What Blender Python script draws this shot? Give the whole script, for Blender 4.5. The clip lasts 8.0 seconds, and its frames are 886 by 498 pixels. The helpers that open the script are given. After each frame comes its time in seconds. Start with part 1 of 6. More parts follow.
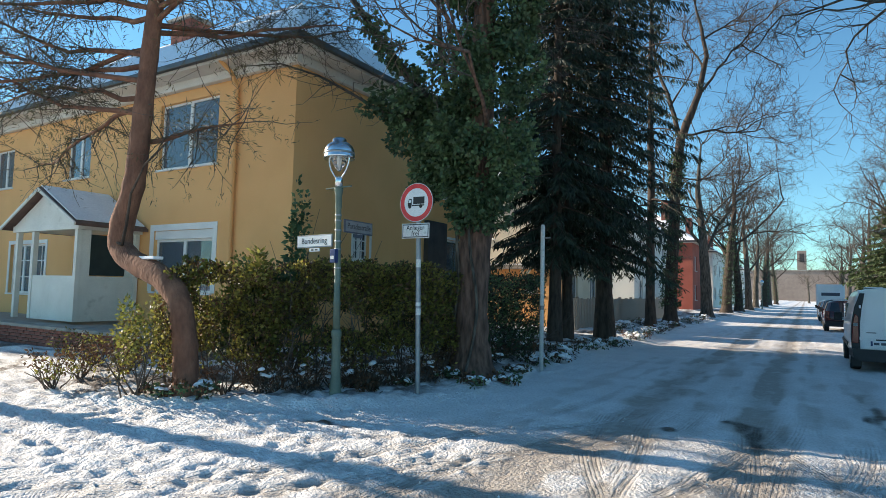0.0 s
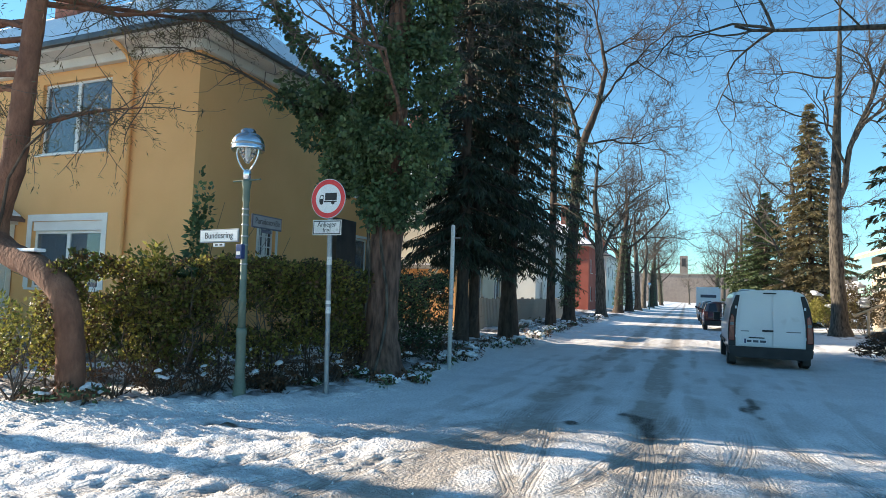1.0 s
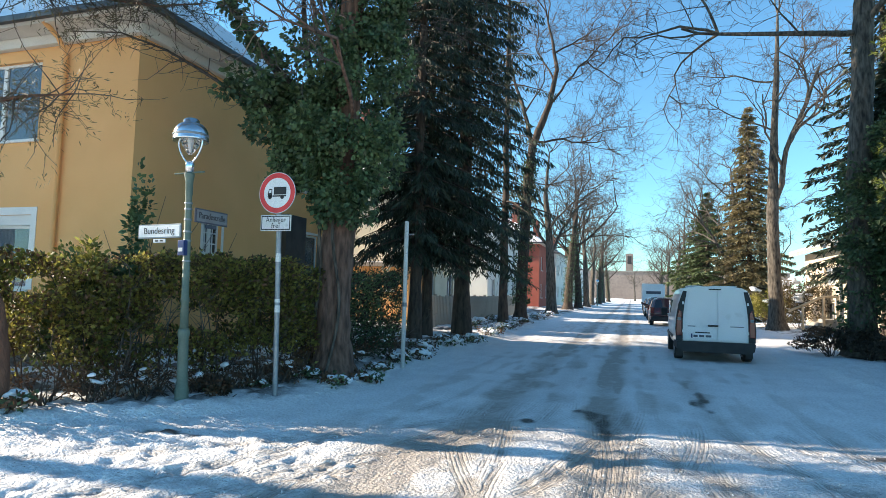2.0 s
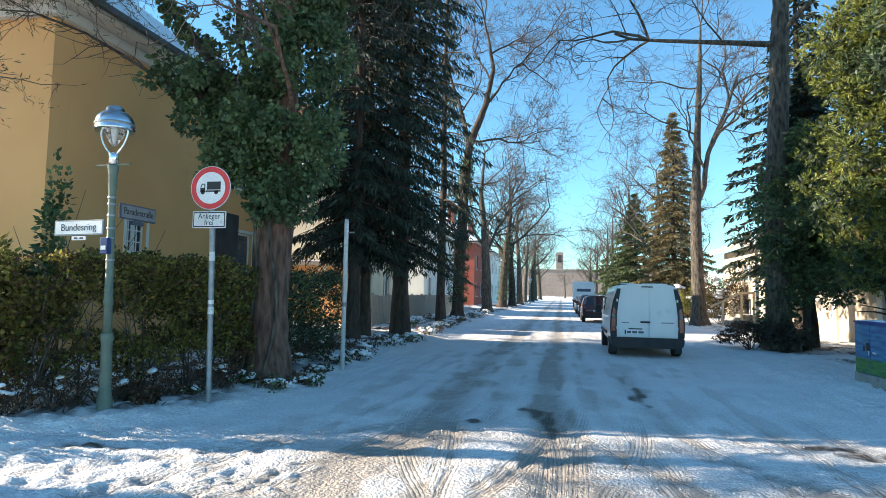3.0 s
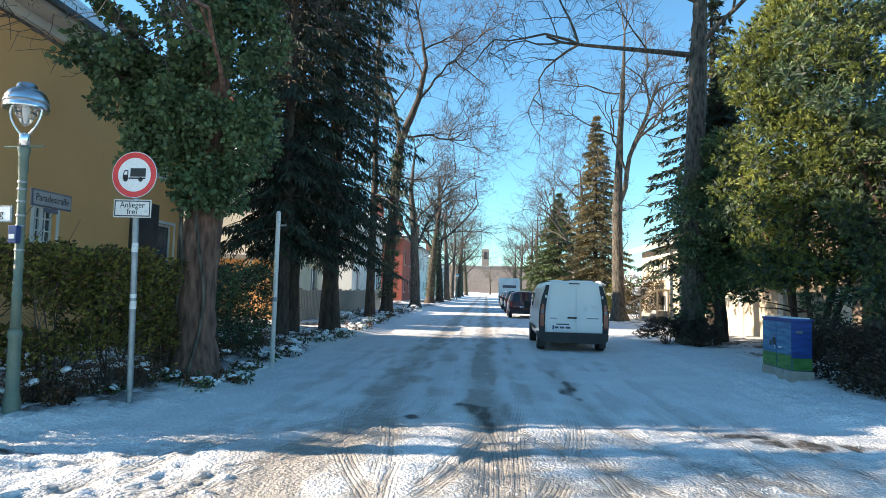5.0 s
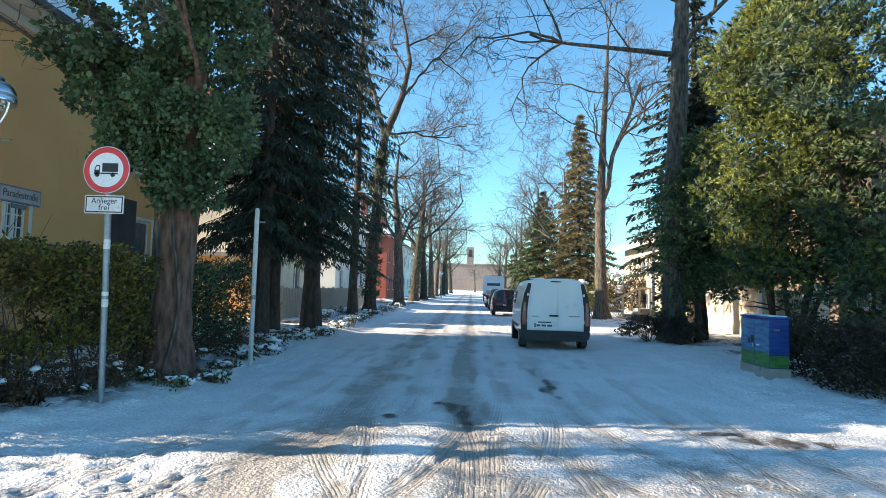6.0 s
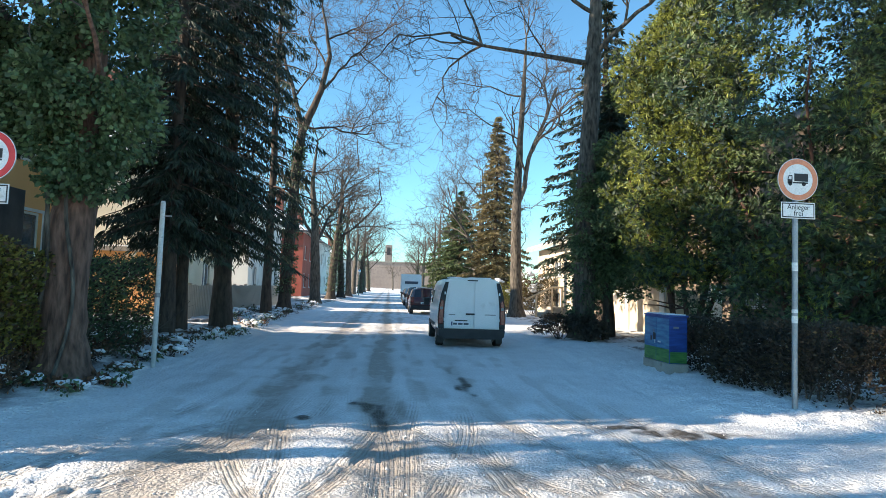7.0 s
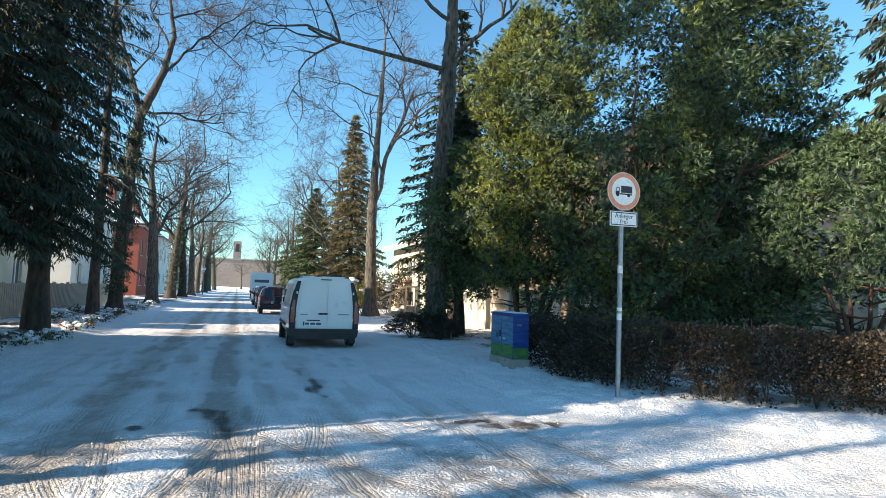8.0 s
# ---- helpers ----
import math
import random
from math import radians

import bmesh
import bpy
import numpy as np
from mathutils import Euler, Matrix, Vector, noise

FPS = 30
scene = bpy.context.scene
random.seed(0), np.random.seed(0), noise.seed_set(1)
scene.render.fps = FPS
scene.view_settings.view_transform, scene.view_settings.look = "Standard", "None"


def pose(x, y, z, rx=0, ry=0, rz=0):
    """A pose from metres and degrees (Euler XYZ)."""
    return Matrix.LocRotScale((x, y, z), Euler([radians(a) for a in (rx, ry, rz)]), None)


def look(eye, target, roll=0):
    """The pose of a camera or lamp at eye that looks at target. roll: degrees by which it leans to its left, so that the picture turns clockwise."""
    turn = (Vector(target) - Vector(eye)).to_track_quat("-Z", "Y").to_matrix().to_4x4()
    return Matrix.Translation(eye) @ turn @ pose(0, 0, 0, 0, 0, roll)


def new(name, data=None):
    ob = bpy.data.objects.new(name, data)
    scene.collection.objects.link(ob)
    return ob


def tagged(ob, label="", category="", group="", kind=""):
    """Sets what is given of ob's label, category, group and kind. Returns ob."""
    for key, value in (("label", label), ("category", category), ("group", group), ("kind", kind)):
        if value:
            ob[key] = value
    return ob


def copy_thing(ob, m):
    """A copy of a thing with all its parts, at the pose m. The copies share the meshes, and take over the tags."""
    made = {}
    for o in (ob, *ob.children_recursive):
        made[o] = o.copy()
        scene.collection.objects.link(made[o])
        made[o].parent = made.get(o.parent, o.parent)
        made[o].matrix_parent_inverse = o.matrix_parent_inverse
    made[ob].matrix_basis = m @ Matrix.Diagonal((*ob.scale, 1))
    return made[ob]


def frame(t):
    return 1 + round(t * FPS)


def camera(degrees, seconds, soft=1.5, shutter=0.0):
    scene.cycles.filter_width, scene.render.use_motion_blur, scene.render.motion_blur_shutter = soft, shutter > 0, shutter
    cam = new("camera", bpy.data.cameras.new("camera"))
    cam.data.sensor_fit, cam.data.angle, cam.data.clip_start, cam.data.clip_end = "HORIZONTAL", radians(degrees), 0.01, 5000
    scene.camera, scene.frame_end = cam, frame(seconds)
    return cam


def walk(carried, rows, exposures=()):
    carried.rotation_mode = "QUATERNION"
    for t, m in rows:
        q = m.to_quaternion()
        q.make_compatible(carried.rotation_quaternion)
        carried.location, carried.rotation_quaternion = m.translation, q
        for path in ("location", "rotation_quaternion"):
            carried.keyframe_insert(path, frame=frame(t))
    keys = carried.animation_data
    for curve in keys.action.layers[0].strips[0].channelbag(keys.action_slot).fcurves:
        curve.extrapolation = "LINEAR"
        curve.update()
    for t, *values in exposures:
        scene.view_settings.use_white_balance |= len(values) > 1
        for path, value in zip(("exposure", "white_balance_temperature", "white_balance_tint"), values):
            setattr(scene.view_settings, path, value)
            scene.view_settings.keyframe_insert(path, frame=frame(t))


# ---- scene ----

# ---------------------------------------------------------------- camera
cam = camera(73.1, 8.0, soft=0.5)
walk(cam, [
    (0.0, pose(0.564, -0.244, 1.586, 93.93, -1.35, 31.18)),
    (0.5, pose(0.518, -0.278, 1.580, 94.10, -1.78, 24.89)),
    (1.0, pose(0.470, -0.285, 1.564, 94.16, -1.81, 22.09)),
    (2.5, pose(0.286, -0.028, 1.555, 94.08, -1.29, 14.48)),
    (3.0, pose(0.187, -0.002, 1.557, 94.12, -1.08, 11.19)),
    (3.5, pose(0.102, 0.005, 1.551, 94.09, -0.88, 8.63)),
    (4.0, pose(0.024, 0.001, 1.553, 93.97, -0.92, 6.39)),
    (4.5, pose(0.000, 0.000, 1.548, 93.93, -1.27, 4.80)),
    (6.0, pose(0.092, 0.085, 1.554, 93.69, -1.52, 2.70)),
    (6.5, pose(0.106, 0.095, 1.552, 93.68, -1.65, 0.05)),
    (7.0, pose(0.097, 0.114, 1.566, 93.73, -1.82, -5.14)),
    (7.5, pose(0.088, 0.105, 1.558, 93.96, -2.09, -12.03)),
    (8.0, pose(0.111, 0.084, 1.577, 94.09, -1.95, -18.97)),
], exposures=[(0.0, 0.42, 6680, 12), (1.0, 0.70, 6680, 12), (3.0, 0.98, 6680, 12), (6.5, 0.98, 6680, 12), (8.0, 0.82, 6680, 12)])

# ---------------------------------------------------------------- world and sun
SUN_ELEV = 21.0
SUN_DIR = Vector((-1.0, -0.115, 0.0)).normalized()      # level direction towards the sun
world = bpy.data.worlds.new("winter_sky")
scene.world = world
world.use_nodes = True
wn, wl = world.node_tree.nodes, world.node_tree.links
sky = wn.new("ShaderNodeTexSky")
sky.sky_type = "NISHITA"
sky.sun_disc = False
sky.sun_elevation = radians(SUN_ELEV)
sky.sun_rotation = math.atan2(SUN_DIR.x, SUN_DIR.y)
sky.air_density, sky.dust_density, sky.ozone_density = 1.0, 0.05, 3.5
clear = wn.new("ShaderNodeVectorMath")                   # crisp, dry winter air: a deeper cyan-blue
clear.operation = "MULTIPLY"
clear.inputs[1].default_value = (0.87, 1.31, 1.31)
wl.new(sky.outputs["Color"], clear.inputs[0])
wl.new(clear.outputs["Vector"], wn["Background"].inputs["Color"])
wn["Background"].inputs["Strength"].default_value = 0.118
sun = new("sun", bpy.data.lights.new("sun", "SUN"))
sun.data.energy, sun.data.angle, sun.data.color = 7.0, radians(0.55), (1.0, 0.875, 0.70)
to_sun = SUN_DIR * math.cos(radians(SUN_ELEV)) + Vector((0, 0, math.sin(radians(SUN_ELEV))))
sun.matrix_world = look(to_sun * 80, (0, 0, 0))

rng = np.random.default_rng(7)


# ---------------------------------------------------------------- materials
def surface(name, c1, c2, scale=6.0, rough=0.7, metal=0.0, bump=0.2, fine=60.0, island=0.0, objvar=0.0, through_light=0.0, stretch=(1, 1, 1), dirt=None, spec=0.5, coat=0.0):
    """A node material: two colours mixed by broad noise, fine grain in value and relief."""
    m = bpy.data.materials.new(name)
    m.use_nodes = True
    n, l = m.node_tree.nodes, m.node_tree.links
    b = n["Principled BSDF"]
    co = n.new("ShaderNodeTexCoord")
    mp = n.new("ShaderNodeMapping")
    mp.inputs["Scale"].default_value = stretch
    l.new(co.outputs["Object"], mp.inputs["Vector"])
    big, small = n.new("ShaderNodeTexNoise"), n.new("ShaderNodeTexNoise")
    for t, s, d in ((big, scale, 4.0), (small, fine, 3.0)):
        l.new(mp.outputs["Vector"], t.inputs["Vector"])
        t.inputs["Scale"].default_value, t.inputs["Detail"].default_value = s, d
    ramp = n.new("ShaderNodeValToRGB")
    ramp.color_ramp.elements[0].position, ramp.color_ramp.elements[1].position = 0.32, 0.68
    ramp.color_ramp.elements[0].color, ramp.color_ramp.elements[1].color = (*c1, 1), (*c2, 1)
    l.new(big.outputs["Fac"], ramp.inputs["Fac"])
    col = ramp.outputs["Color"]
    hsv = n.new("ShaderNodeHueSaturation")
    l.new(col, hsv.inputs["Color"])
    add = n.new("ShaderNodeMath")
    add.operation = "MULTIPLY_ADD"
    l.new(small.outputs["Fac"], add.inputs[0])
    add.inputs[1].default_value, add.inputs[2].default_value = 0.5, 0.75
    val = add.outputs[0]
    if island or objvar:
        if island:
            src = n.new("ShaderNodeNewGeometry").outputs["Random Per Island"]
        else:
            src = n.new("ShaderNodeObjectInfo").outputs["Random"]
        mm = n.new("ShaderNodeMath")
        mm.operation = "MULTIPLY_ADD"
        l.new(src, mm.inputs[0])
        mm.inputs[1].default_value, mm.inputs[2].default_value = max(island, objvar), -0.5 * max(island, objvar)
        a2 = n.new("ShaderNodeMath")
        a2.operation = "ADD"
        l.new(val, a2.inputs[0])
        l.new(mm.outputs[0], a2.inputs[1])
        val = a2.outputs[0]
    l.new(val, hsv.inputs["Value"])
    col = hsv.outputs["Color"]
    if dirt:
        dn = n.new("ShaderNodeTexNoise")
        dn.inputs["Scale"].default_value, dn.inputs["Detail"].default_value = dirt[1], 6.0
        l.new(co.outputs["Object"], dn.inputs["Vector"])
        dr = n.new("ShaderNodeValToRGB")
        dr.color_ramp.elements[0].position, dr.color_ramp.elements[1].position = dirt[2], dirt[2] + 0.12
        l.new(dn.outputs["Fac"], dr.inputs["Fac"])
        mx = n.new("ShaderNodeMix")
        mx.data_type = "RGBA"
        l.new(dr.outputs["Color"], mx.inputs[0])
        l.new(col, mx.inputs[6])
        mx.inputs[7].default_value = (*dirt[0], 1)
        col = mx.outputs[2]
    l.new(col, b.inputs["Base Color"])
    b.inputs["Roughness"].default_value, b.inputs["Metallic"].default_value = rough, metal
    b.inputs["Specular IOR Level"].default_value = spec
    b.inputs["Coat Weight"].default_value = coat
    if bump:
        bp = n.new("ShaderNodeBump")
        bp.inputs["Strength"].default_value, bp.inputs["Distance"].default_value = bump, 0.02
        l.new(small.outputs["Fac"], bp.inputs["Height"])
        l.new(bp.outputs["Normal"], b.inputs["Normal"])
    if through_light:
        tr, mix = n.new("ShaderNodeBsdfTranslucent"), n.new("ShaderNodeMixShader")
        l.new(col, tr.inputs["Color"])
        mix.inputs[0].default_value = through_light
        l.new(b.outputs[0], mix.inputs[1])
        l.new(tr.outputs[0], mix.inputs[2])
        l.new(mix.outputs[0], n["Material Output"].inputs["Surface"])
    return m


def glass(name, tint=(0.9, 0.95, 0.95), rough=0.02, clear=0.35):
    m = bpy.data.materials.new(name)
    m.use_nodes = True
    b = m.node_tree.nodes["Principled BSDF"]
    b.inputs["Base Color"].default_value = (*tint, 1)
    b.inputs["Roughness"].default_value = rough
    b.inputs["Transmission Weight"].default_value = clear
    b.inputs["IOR"].default_value = 1.5
    return m


M = dict(
    plaster=surface("yellow_plaster", (0.80, 0.425, 0.17), (0.86, 0.47, 0.195), 0.9, 0.9, bump=0.25, fine=90, dirt=((0.60, 0.34, 0.12), 1.1, 0.66)),
    plaster_pale=surface("pale_plaster", (0.62, 0.56, 0.42), (0.72, 0.66, 0.52), 0.8, 0.9, bump=0.2, fine=80, dirt=((0.45, 0.40, 0.30), 1.2, 0.62)),
    plaster_white=surface("white_plaster", (0.66, 0.66, 0.62), (0.78, 0.77, 0.72), 0.7, 0.9, bump=0.2, fine=70, dirt=((0.5, 0.49, 0.44), 1.0, 0.6)),
    plaster_red=surface("red_plaster", (0.36, 0.095, 0.065), (0.43, 0.12, 0.085), 0.7, 0.9, bump=0.2, fine=70),
    plaster_beige=surface("beige_plaster", (0.50, 0.41, 0.30), (0.58, 0.48, 0.36), 0.8, 0.9, bump=0.2, fine=70, dirt=((0.45, 0.36, 0.25), 1.2, 0.6)),
    plaster_brown=surface("brown_plaster", (0.17, 0.125, 0.09), (0.25, 0.19, 0.14), 0.8, 0.9, bump=0.2, fine=70, dirt=((0.12, 0.09, 0.07), 1.5, 0.6)),
    stone_far=surface("far_limestone", (0.26, 0.20, 0.17), (0.33, 0.26, 0.22), 0.05, 0.9, bump=0.0, fine=0.6),
    white_paint=surface("white_paint", (0.72, 0.71, 0.68), (0.82, 0.81, 0.78), 2.0, 0.5, bump=0.05),
    porch_paint=surface("weathered_white_paint", (0.70, 0.67, 0.60), (0.80, 0.77, 0.70), 2.0, 0.6, bump=0.08, dirt=((0.55, 0.52, 0.45), 3, 0.62)),
    soffit=surface("grey_eave_paint", (0.60, 0.56, 0.50), (0.70, 0.66, 0.60), 1.5, 0.7, bump=0.05),
    gutter=surface("dark_zinc_gutter", (0.07, 0.075, 0.08), (0.12, 0.12, 0.125), 3, 0.5, 0.6, bump=0.05),
    roof=surface("dark_roof_tile", (0.10, 0.06, 0.05), (0.17, 0.10, 0.08), 3, 0.8, bump=0.3, fine=30),
    roof_snow=surface("roof_snow", (0.80, 0.82, 0.86), (0.88, 0.89, 0.91), 2, 0.8, bump=0.2, fine=25),
    brick=surface("clinker_brick", (0.20, 0.065, 0.045), (0.30, 0.10, 0.07), 5, 0.85, bump=0.3, fine=70, objvar=0.4),
    mortar=surface("mortar", (0.30, 0.27, 0.24), (0.38, 0.35, 0.31), 8, 0.95, bump=0.3),
    pane=glass("window_pane", (0.22, 0.27, 0.32), 0.02, 0.6),
    curtain=surface("net_curtain", (0.42, 0.44, 0.46), (0.66, 0.68, 0.70), 2.0, 0.9, bump=0.3, fine=14, stretch=(8, 1, 0.4)),
    dark_room=surface("interior_shade", (0.03, 0.03, 0.035), (0.06, 0.06, 0.065), 2, 0.9, bump=0),
    bark=surface("grey_brown_bark", (0.032, 0.023, 0.018), (0.10, 0.074, 0.056), 11, 0.95, bump=1.0, fine=38, stretch=(1, 1, 0.25)),
    bark_light=surface("grey_bark", (0.026, 0.022, 0.018), (0.155, 0.132, 0.105), 13, 0.95, bump=1.0, fine=38, stretch=(1, 1, 0.25)),
    bark_ivy=surface("brown_fissured_bark", (0.06, 0.034, 0.025), (0.22, 0.125, 0.09), 14, 0.95, bump=1.0, fine=34, stretch=(1, 1, 0.22)),
    bark_pine=surface("reddish_pine_bark", (0.13, 0.058, 0.038), (0.25, 0.12, 0.075), 6, 0.95, bump=1.0, fine=28, stretch=(1, 1, 0.45)),
    bark_yew=surface("reddish_yew_bark", (0.055, 0.028, 0.020), (0.12, 0.06, 0.042), 8, 0.95, bump=0.8, fine=30, stretch=(1, 1, 0.3)),
    twig=surface("twig_bark", (0.055, 0.043, 0.036), (0.12, 0.095, 0.078), 3, 0.9, bump=0),
    ivy=surface("ivy_leaf", (0.045, 0.080, 0.034), (0.105, 0.16, 0.065), 1.5, 0.55, bump=0, island=0.9, through_light=0.18),
    yew=surface("yew_needles", (0.036, 0.070, 0.030), (0.115, 0.165, 0.060), 0.9, 0.55, bump=0, island=1.0, through_light=0.12),
    # brighter golden-green yew tone: sunlight is put into the colour
    yew_sunlit_gold=surface("sunlit_golden_yew_needles", (0.10, 0.13, 0.026), (0.23, 0.25, 0.044), 0.9, 0.55, bump=0, island=1.0, through_light=0.25),
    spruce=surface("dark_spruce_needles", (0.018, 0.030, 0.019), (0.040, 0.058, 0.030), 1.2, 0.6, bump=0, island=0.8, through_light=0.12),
    # green and brown spruce tones, brightened: low sunlight is put into the colour
    spruce_lit=surface("lit_green_spruce_needles", (0.045, 0.075, 0.026), (0.095, 0.13, 0.045), 1.0, 0.6, bump=0, island=0.8, through_light=0.18),
    spruce_brown=surface("sunlit_brown_spruce_needles", (0.12, 0.105, 0.045), (0.24, 0.185, 0.085), 1.0, 0.65, bump=0, island=0.8, through_light=0.18),
    pine=surface("pine_needles", (0.045, 0.05, 0.022), (0.11, 0.09, 0.04), 1.0, 0.6, bump=0, island=0.8, through_light=0.25),
    hedge=surface("hedge_leaf", (0.11, 0.13, 0.028), (0.33, 0.285, 0.07), 1.1, 0.5, bump=0, island=0.9, through_light=0.5),
    hedge_brown=surface("bronzed_hedge_leaf", (0.055, 0.048, 0.022), (0.13, 0.092, 0.04), 1.4, 0.55, bump=0, island=0.9, through_light=0.35),
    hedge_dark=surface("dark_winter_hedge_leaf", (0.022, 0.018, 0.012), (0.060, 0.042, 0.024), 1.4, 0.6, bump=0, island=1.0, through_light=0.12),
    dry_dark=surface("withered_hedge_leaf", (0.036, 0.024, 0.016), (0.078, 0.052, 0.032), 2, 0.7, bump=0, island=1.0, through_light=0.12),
    dry=surface("dry_leaf", (0.09, 0.045, 0.022), (0.16, 0.085, 0.045), 2, 0.7, bump=0, island=0.9, through_light=0.2),
    lamp_green=surface("grey_green_lamp_paint", (0.095, 0.135, 0.105), (0.15, 0.19, 0.15), 5, 0.5, bump=0.1, dirt=((0.12, 0.12, 0.1), 7, 0.66)),
    chrome=surface("polished_lamp_metal", (0.72, 0.74, 0.76), (0.82, 0.84, 0.86), 3, 0.2, 1.0, bump=0.02),
    lamp_glass=glass("lamp_glass", (0.95, 0.96, 0.95), 0.05, 0.9),
    galv=surface("galvanised_steel", (0.25, 0.265, 0.28), (0.36, 0.375, 0.39), 9, 0.5, 0.6, bump=0.05),
    sign_white=surface("sign_white", (0.72, 0.73, 0.74), (0.80, 0.80, 0.80), 5, 0.45, bump=0),
    sign_aged=surface("aged_sign_white", (0.66, 0.66, 0.64), (0.75, 0.74, 0.72), 9, 0.5, bump=0, dirt=((0.5, 0.5, 0.48), 20, 0.6)),
    sign_red=surface("sign_red", (0.62, 0.025, 0.03), (0.70, 0.04, 0.04), 5, 0.4, bump=0),
    sign_faded=surface("faded_sign_red", (0.62, 0.20, 0.10), (0.70, 0.27, 0.14), 9, 0.5, bump=0),
    black=surface("black_print", (0.012, 0.012, 0.014), (0.02, 0.02, 0.022), 5, 0.5, bump=0),
    blue_grey=surface("dull_blue_sign", (0.05, 0.06, 0.085), (0.08, 0.09, 0.12), 5, 0.5, bump=0),
    blue=surface("blue_enamel", (0.015, 0.035, 0.13), (0.02, 0.05, 0.17), 5, 0.4, bump=0),
    grey_plate=surface("grey_plate", (0.17, 0.175, 0.185), (0.23, 0.235, 0.24), 5, 0.5, bump=0),
    van_white=surface("van_white_paint", (0.70, 0.71, 0.72), (0.78, 0.78, 0.78), 1.5, 0.35, bump=0, coat=0.4, dirt=((0.55, 0.54, 0.52), 2.2, 0.62)),
    car_black=surface("black_plastic", (0.015, 0.016, 0.018), (0.03, 0.03, 0.032), 4, 0.6, bump=0.05),
    car_red=surface("dark_red_car_paint", (0.06, 0.010, 0.013), (0.085, 0.013, 0.016), 2, 0.3, bump=0, coat=0.6),
    car_dark=surface("dark_car_paint", (0.03, 0.033, 0.04), (0.05, 0.055, 0.062), 2, 0.3, bump=0, coat=0.6),
    car_silver=surface("silver_car_paint", (0.42, 0.43, 0.45), (0.5, 0.51, 0.53), 2, 0.3, 0.4, bump=0, coat=0.5),
    car_glass=surface("dark_car_glass", (0.02, 0.025, 0.03), (0.035, 0.04, 0.045), 2, 0.06, bump=0, spec=0.8),
    tail_red=surface("tail_lamp_red", (0.085, 0.005, 0.007), (0.13, 0.008, 0.010), 9, 0.15, bump=0, coat=0.6),
    tyre=surface("tyre_rubber", (0.018, 0.018, 0.018), (0.035, 0.034, 0.033), 9, 0.9, bump=0.3, dirt=((0.3, 0.3, 0.3), 6, 0.68)),
    rim=surface("wheel_rim", (0.25, 0.26, 0.27), (0.35, 0.36, 0.37), 5, 0.4, 0.7, bump=0),
    wood=surface("grey_fence_wood", (0.27, 0.25, 0.21), (0.40, 0.37, 0.31), 4, 0.85, bump=0.4, fine=40, stretch=(1, 1, 0.15)),
    wood_rail=surface("pale_handrail_wood", (0.48, 0.38, 0.25), (0.58, 0.47, 0.33), 4, 0.7, bump=0.2, stretch=(0.3, 1, 1)),
    concrete=surface("weathered_concrete", (0.28, 0.26, 0.23), (0.38, 0.36, 0.32), 3, 0.9, bump=0.4, dirt=((0.18, 0.16, 0.13), 2.5, 0.6)),
    mural_sky=surface("mural_blue", (0.012, 0.085, 0.24), (0.08, 0.27, 0.42), 5, 0.45, bump=0, stretch=(0.5, 0.5, 3.0)),
    mural_deep=surface("mural_deep_blue", (0.01, 0.03, 0.16), (0.02, 0.08, 0.30), 5, 0.45, bump=0, stretch=(0.5, 0.5, 3.0)),
    mural_green=surface("mural_green", (0.02, 0.12, 0.03), (0.10, 0.26, 0.06), 6, 0.5, bump=0, stretch=(0.5, 0.5, 3.0)),
    rock=surface("field_stone", (0.14, 0.135, 0.13), (0.26, 0.25, 0.235), 4, 0.9, bump=0.6, fine=25),
    shade_blind=surface("dark_green_blind", (0.018, 0.028, 0.026), (0.03, 0.042, 0.038), 4, 0.8, bump=0.1),
)


# ---------------------------------------------------------------- mesh helpers
def mesh_from(name, verts, faces, mat, smooth=False):
    me = bpy.data.meshes.new(name)
    me.from_pydata([tuple(v) for v in verts], [], faces)
    me.materials.append(mat)
    if smooth:
        me.polygons.foreach_set("use_smooth", [True] * len(me.polygons))
    me.update()
    return me


def quads_mesh(name, v, mat):
    """v: (n, 4, 3) or (n, 3, 3) loose faces."""
    k = v.shape[1]
    n = len(v)
    me = bpy.data.meshes.new(name)
    me.vertices.add(n * k)
    me.vertices.foreach_set("co", np.ascontiguousarray(v, dtype=np.float32).ravel())
    me.loops.add(n * k)
    me.loops.foreach_set("vertex_index", np.arange(n * k, dtype=np.int32))
    me.polygons.add(n)
    me.polygons.foreach_set("loop_start", np.arange(n, dtype=np.int32) * k)
    me.materials.append(mat)
    me.update(calc_edges=True)
    return me


def thing(name, loc, label, category, group="", rz=0.0):
    ob = new(name)
    ob.matrix_world = pose(*loc, 0, 0, rz)
    return tagged(ob, label, category, group)


def under(name, me, parent, label=""):
    ob = new(name, me)
    ob.parent = parent
    if label:
        ob["label"] = label
    return ob


def part(name, bm, mat, parent, label="", smooth=False):
    """Links a bmesh as one mesh object under a thing or a part."""
    me = bpy.data.meshes.new(name)
    bm.to_mesh(me)
    bm.free()
    me.materials.append(mat)
    if smooth:
        me.polygons.foreach_set("use_smooth", [True] * len(me.polygons))
    ob = new(name, me)
    if parent is not None:
        ob.parent = parent
    if label:
        ob["label"] = label
    return ob


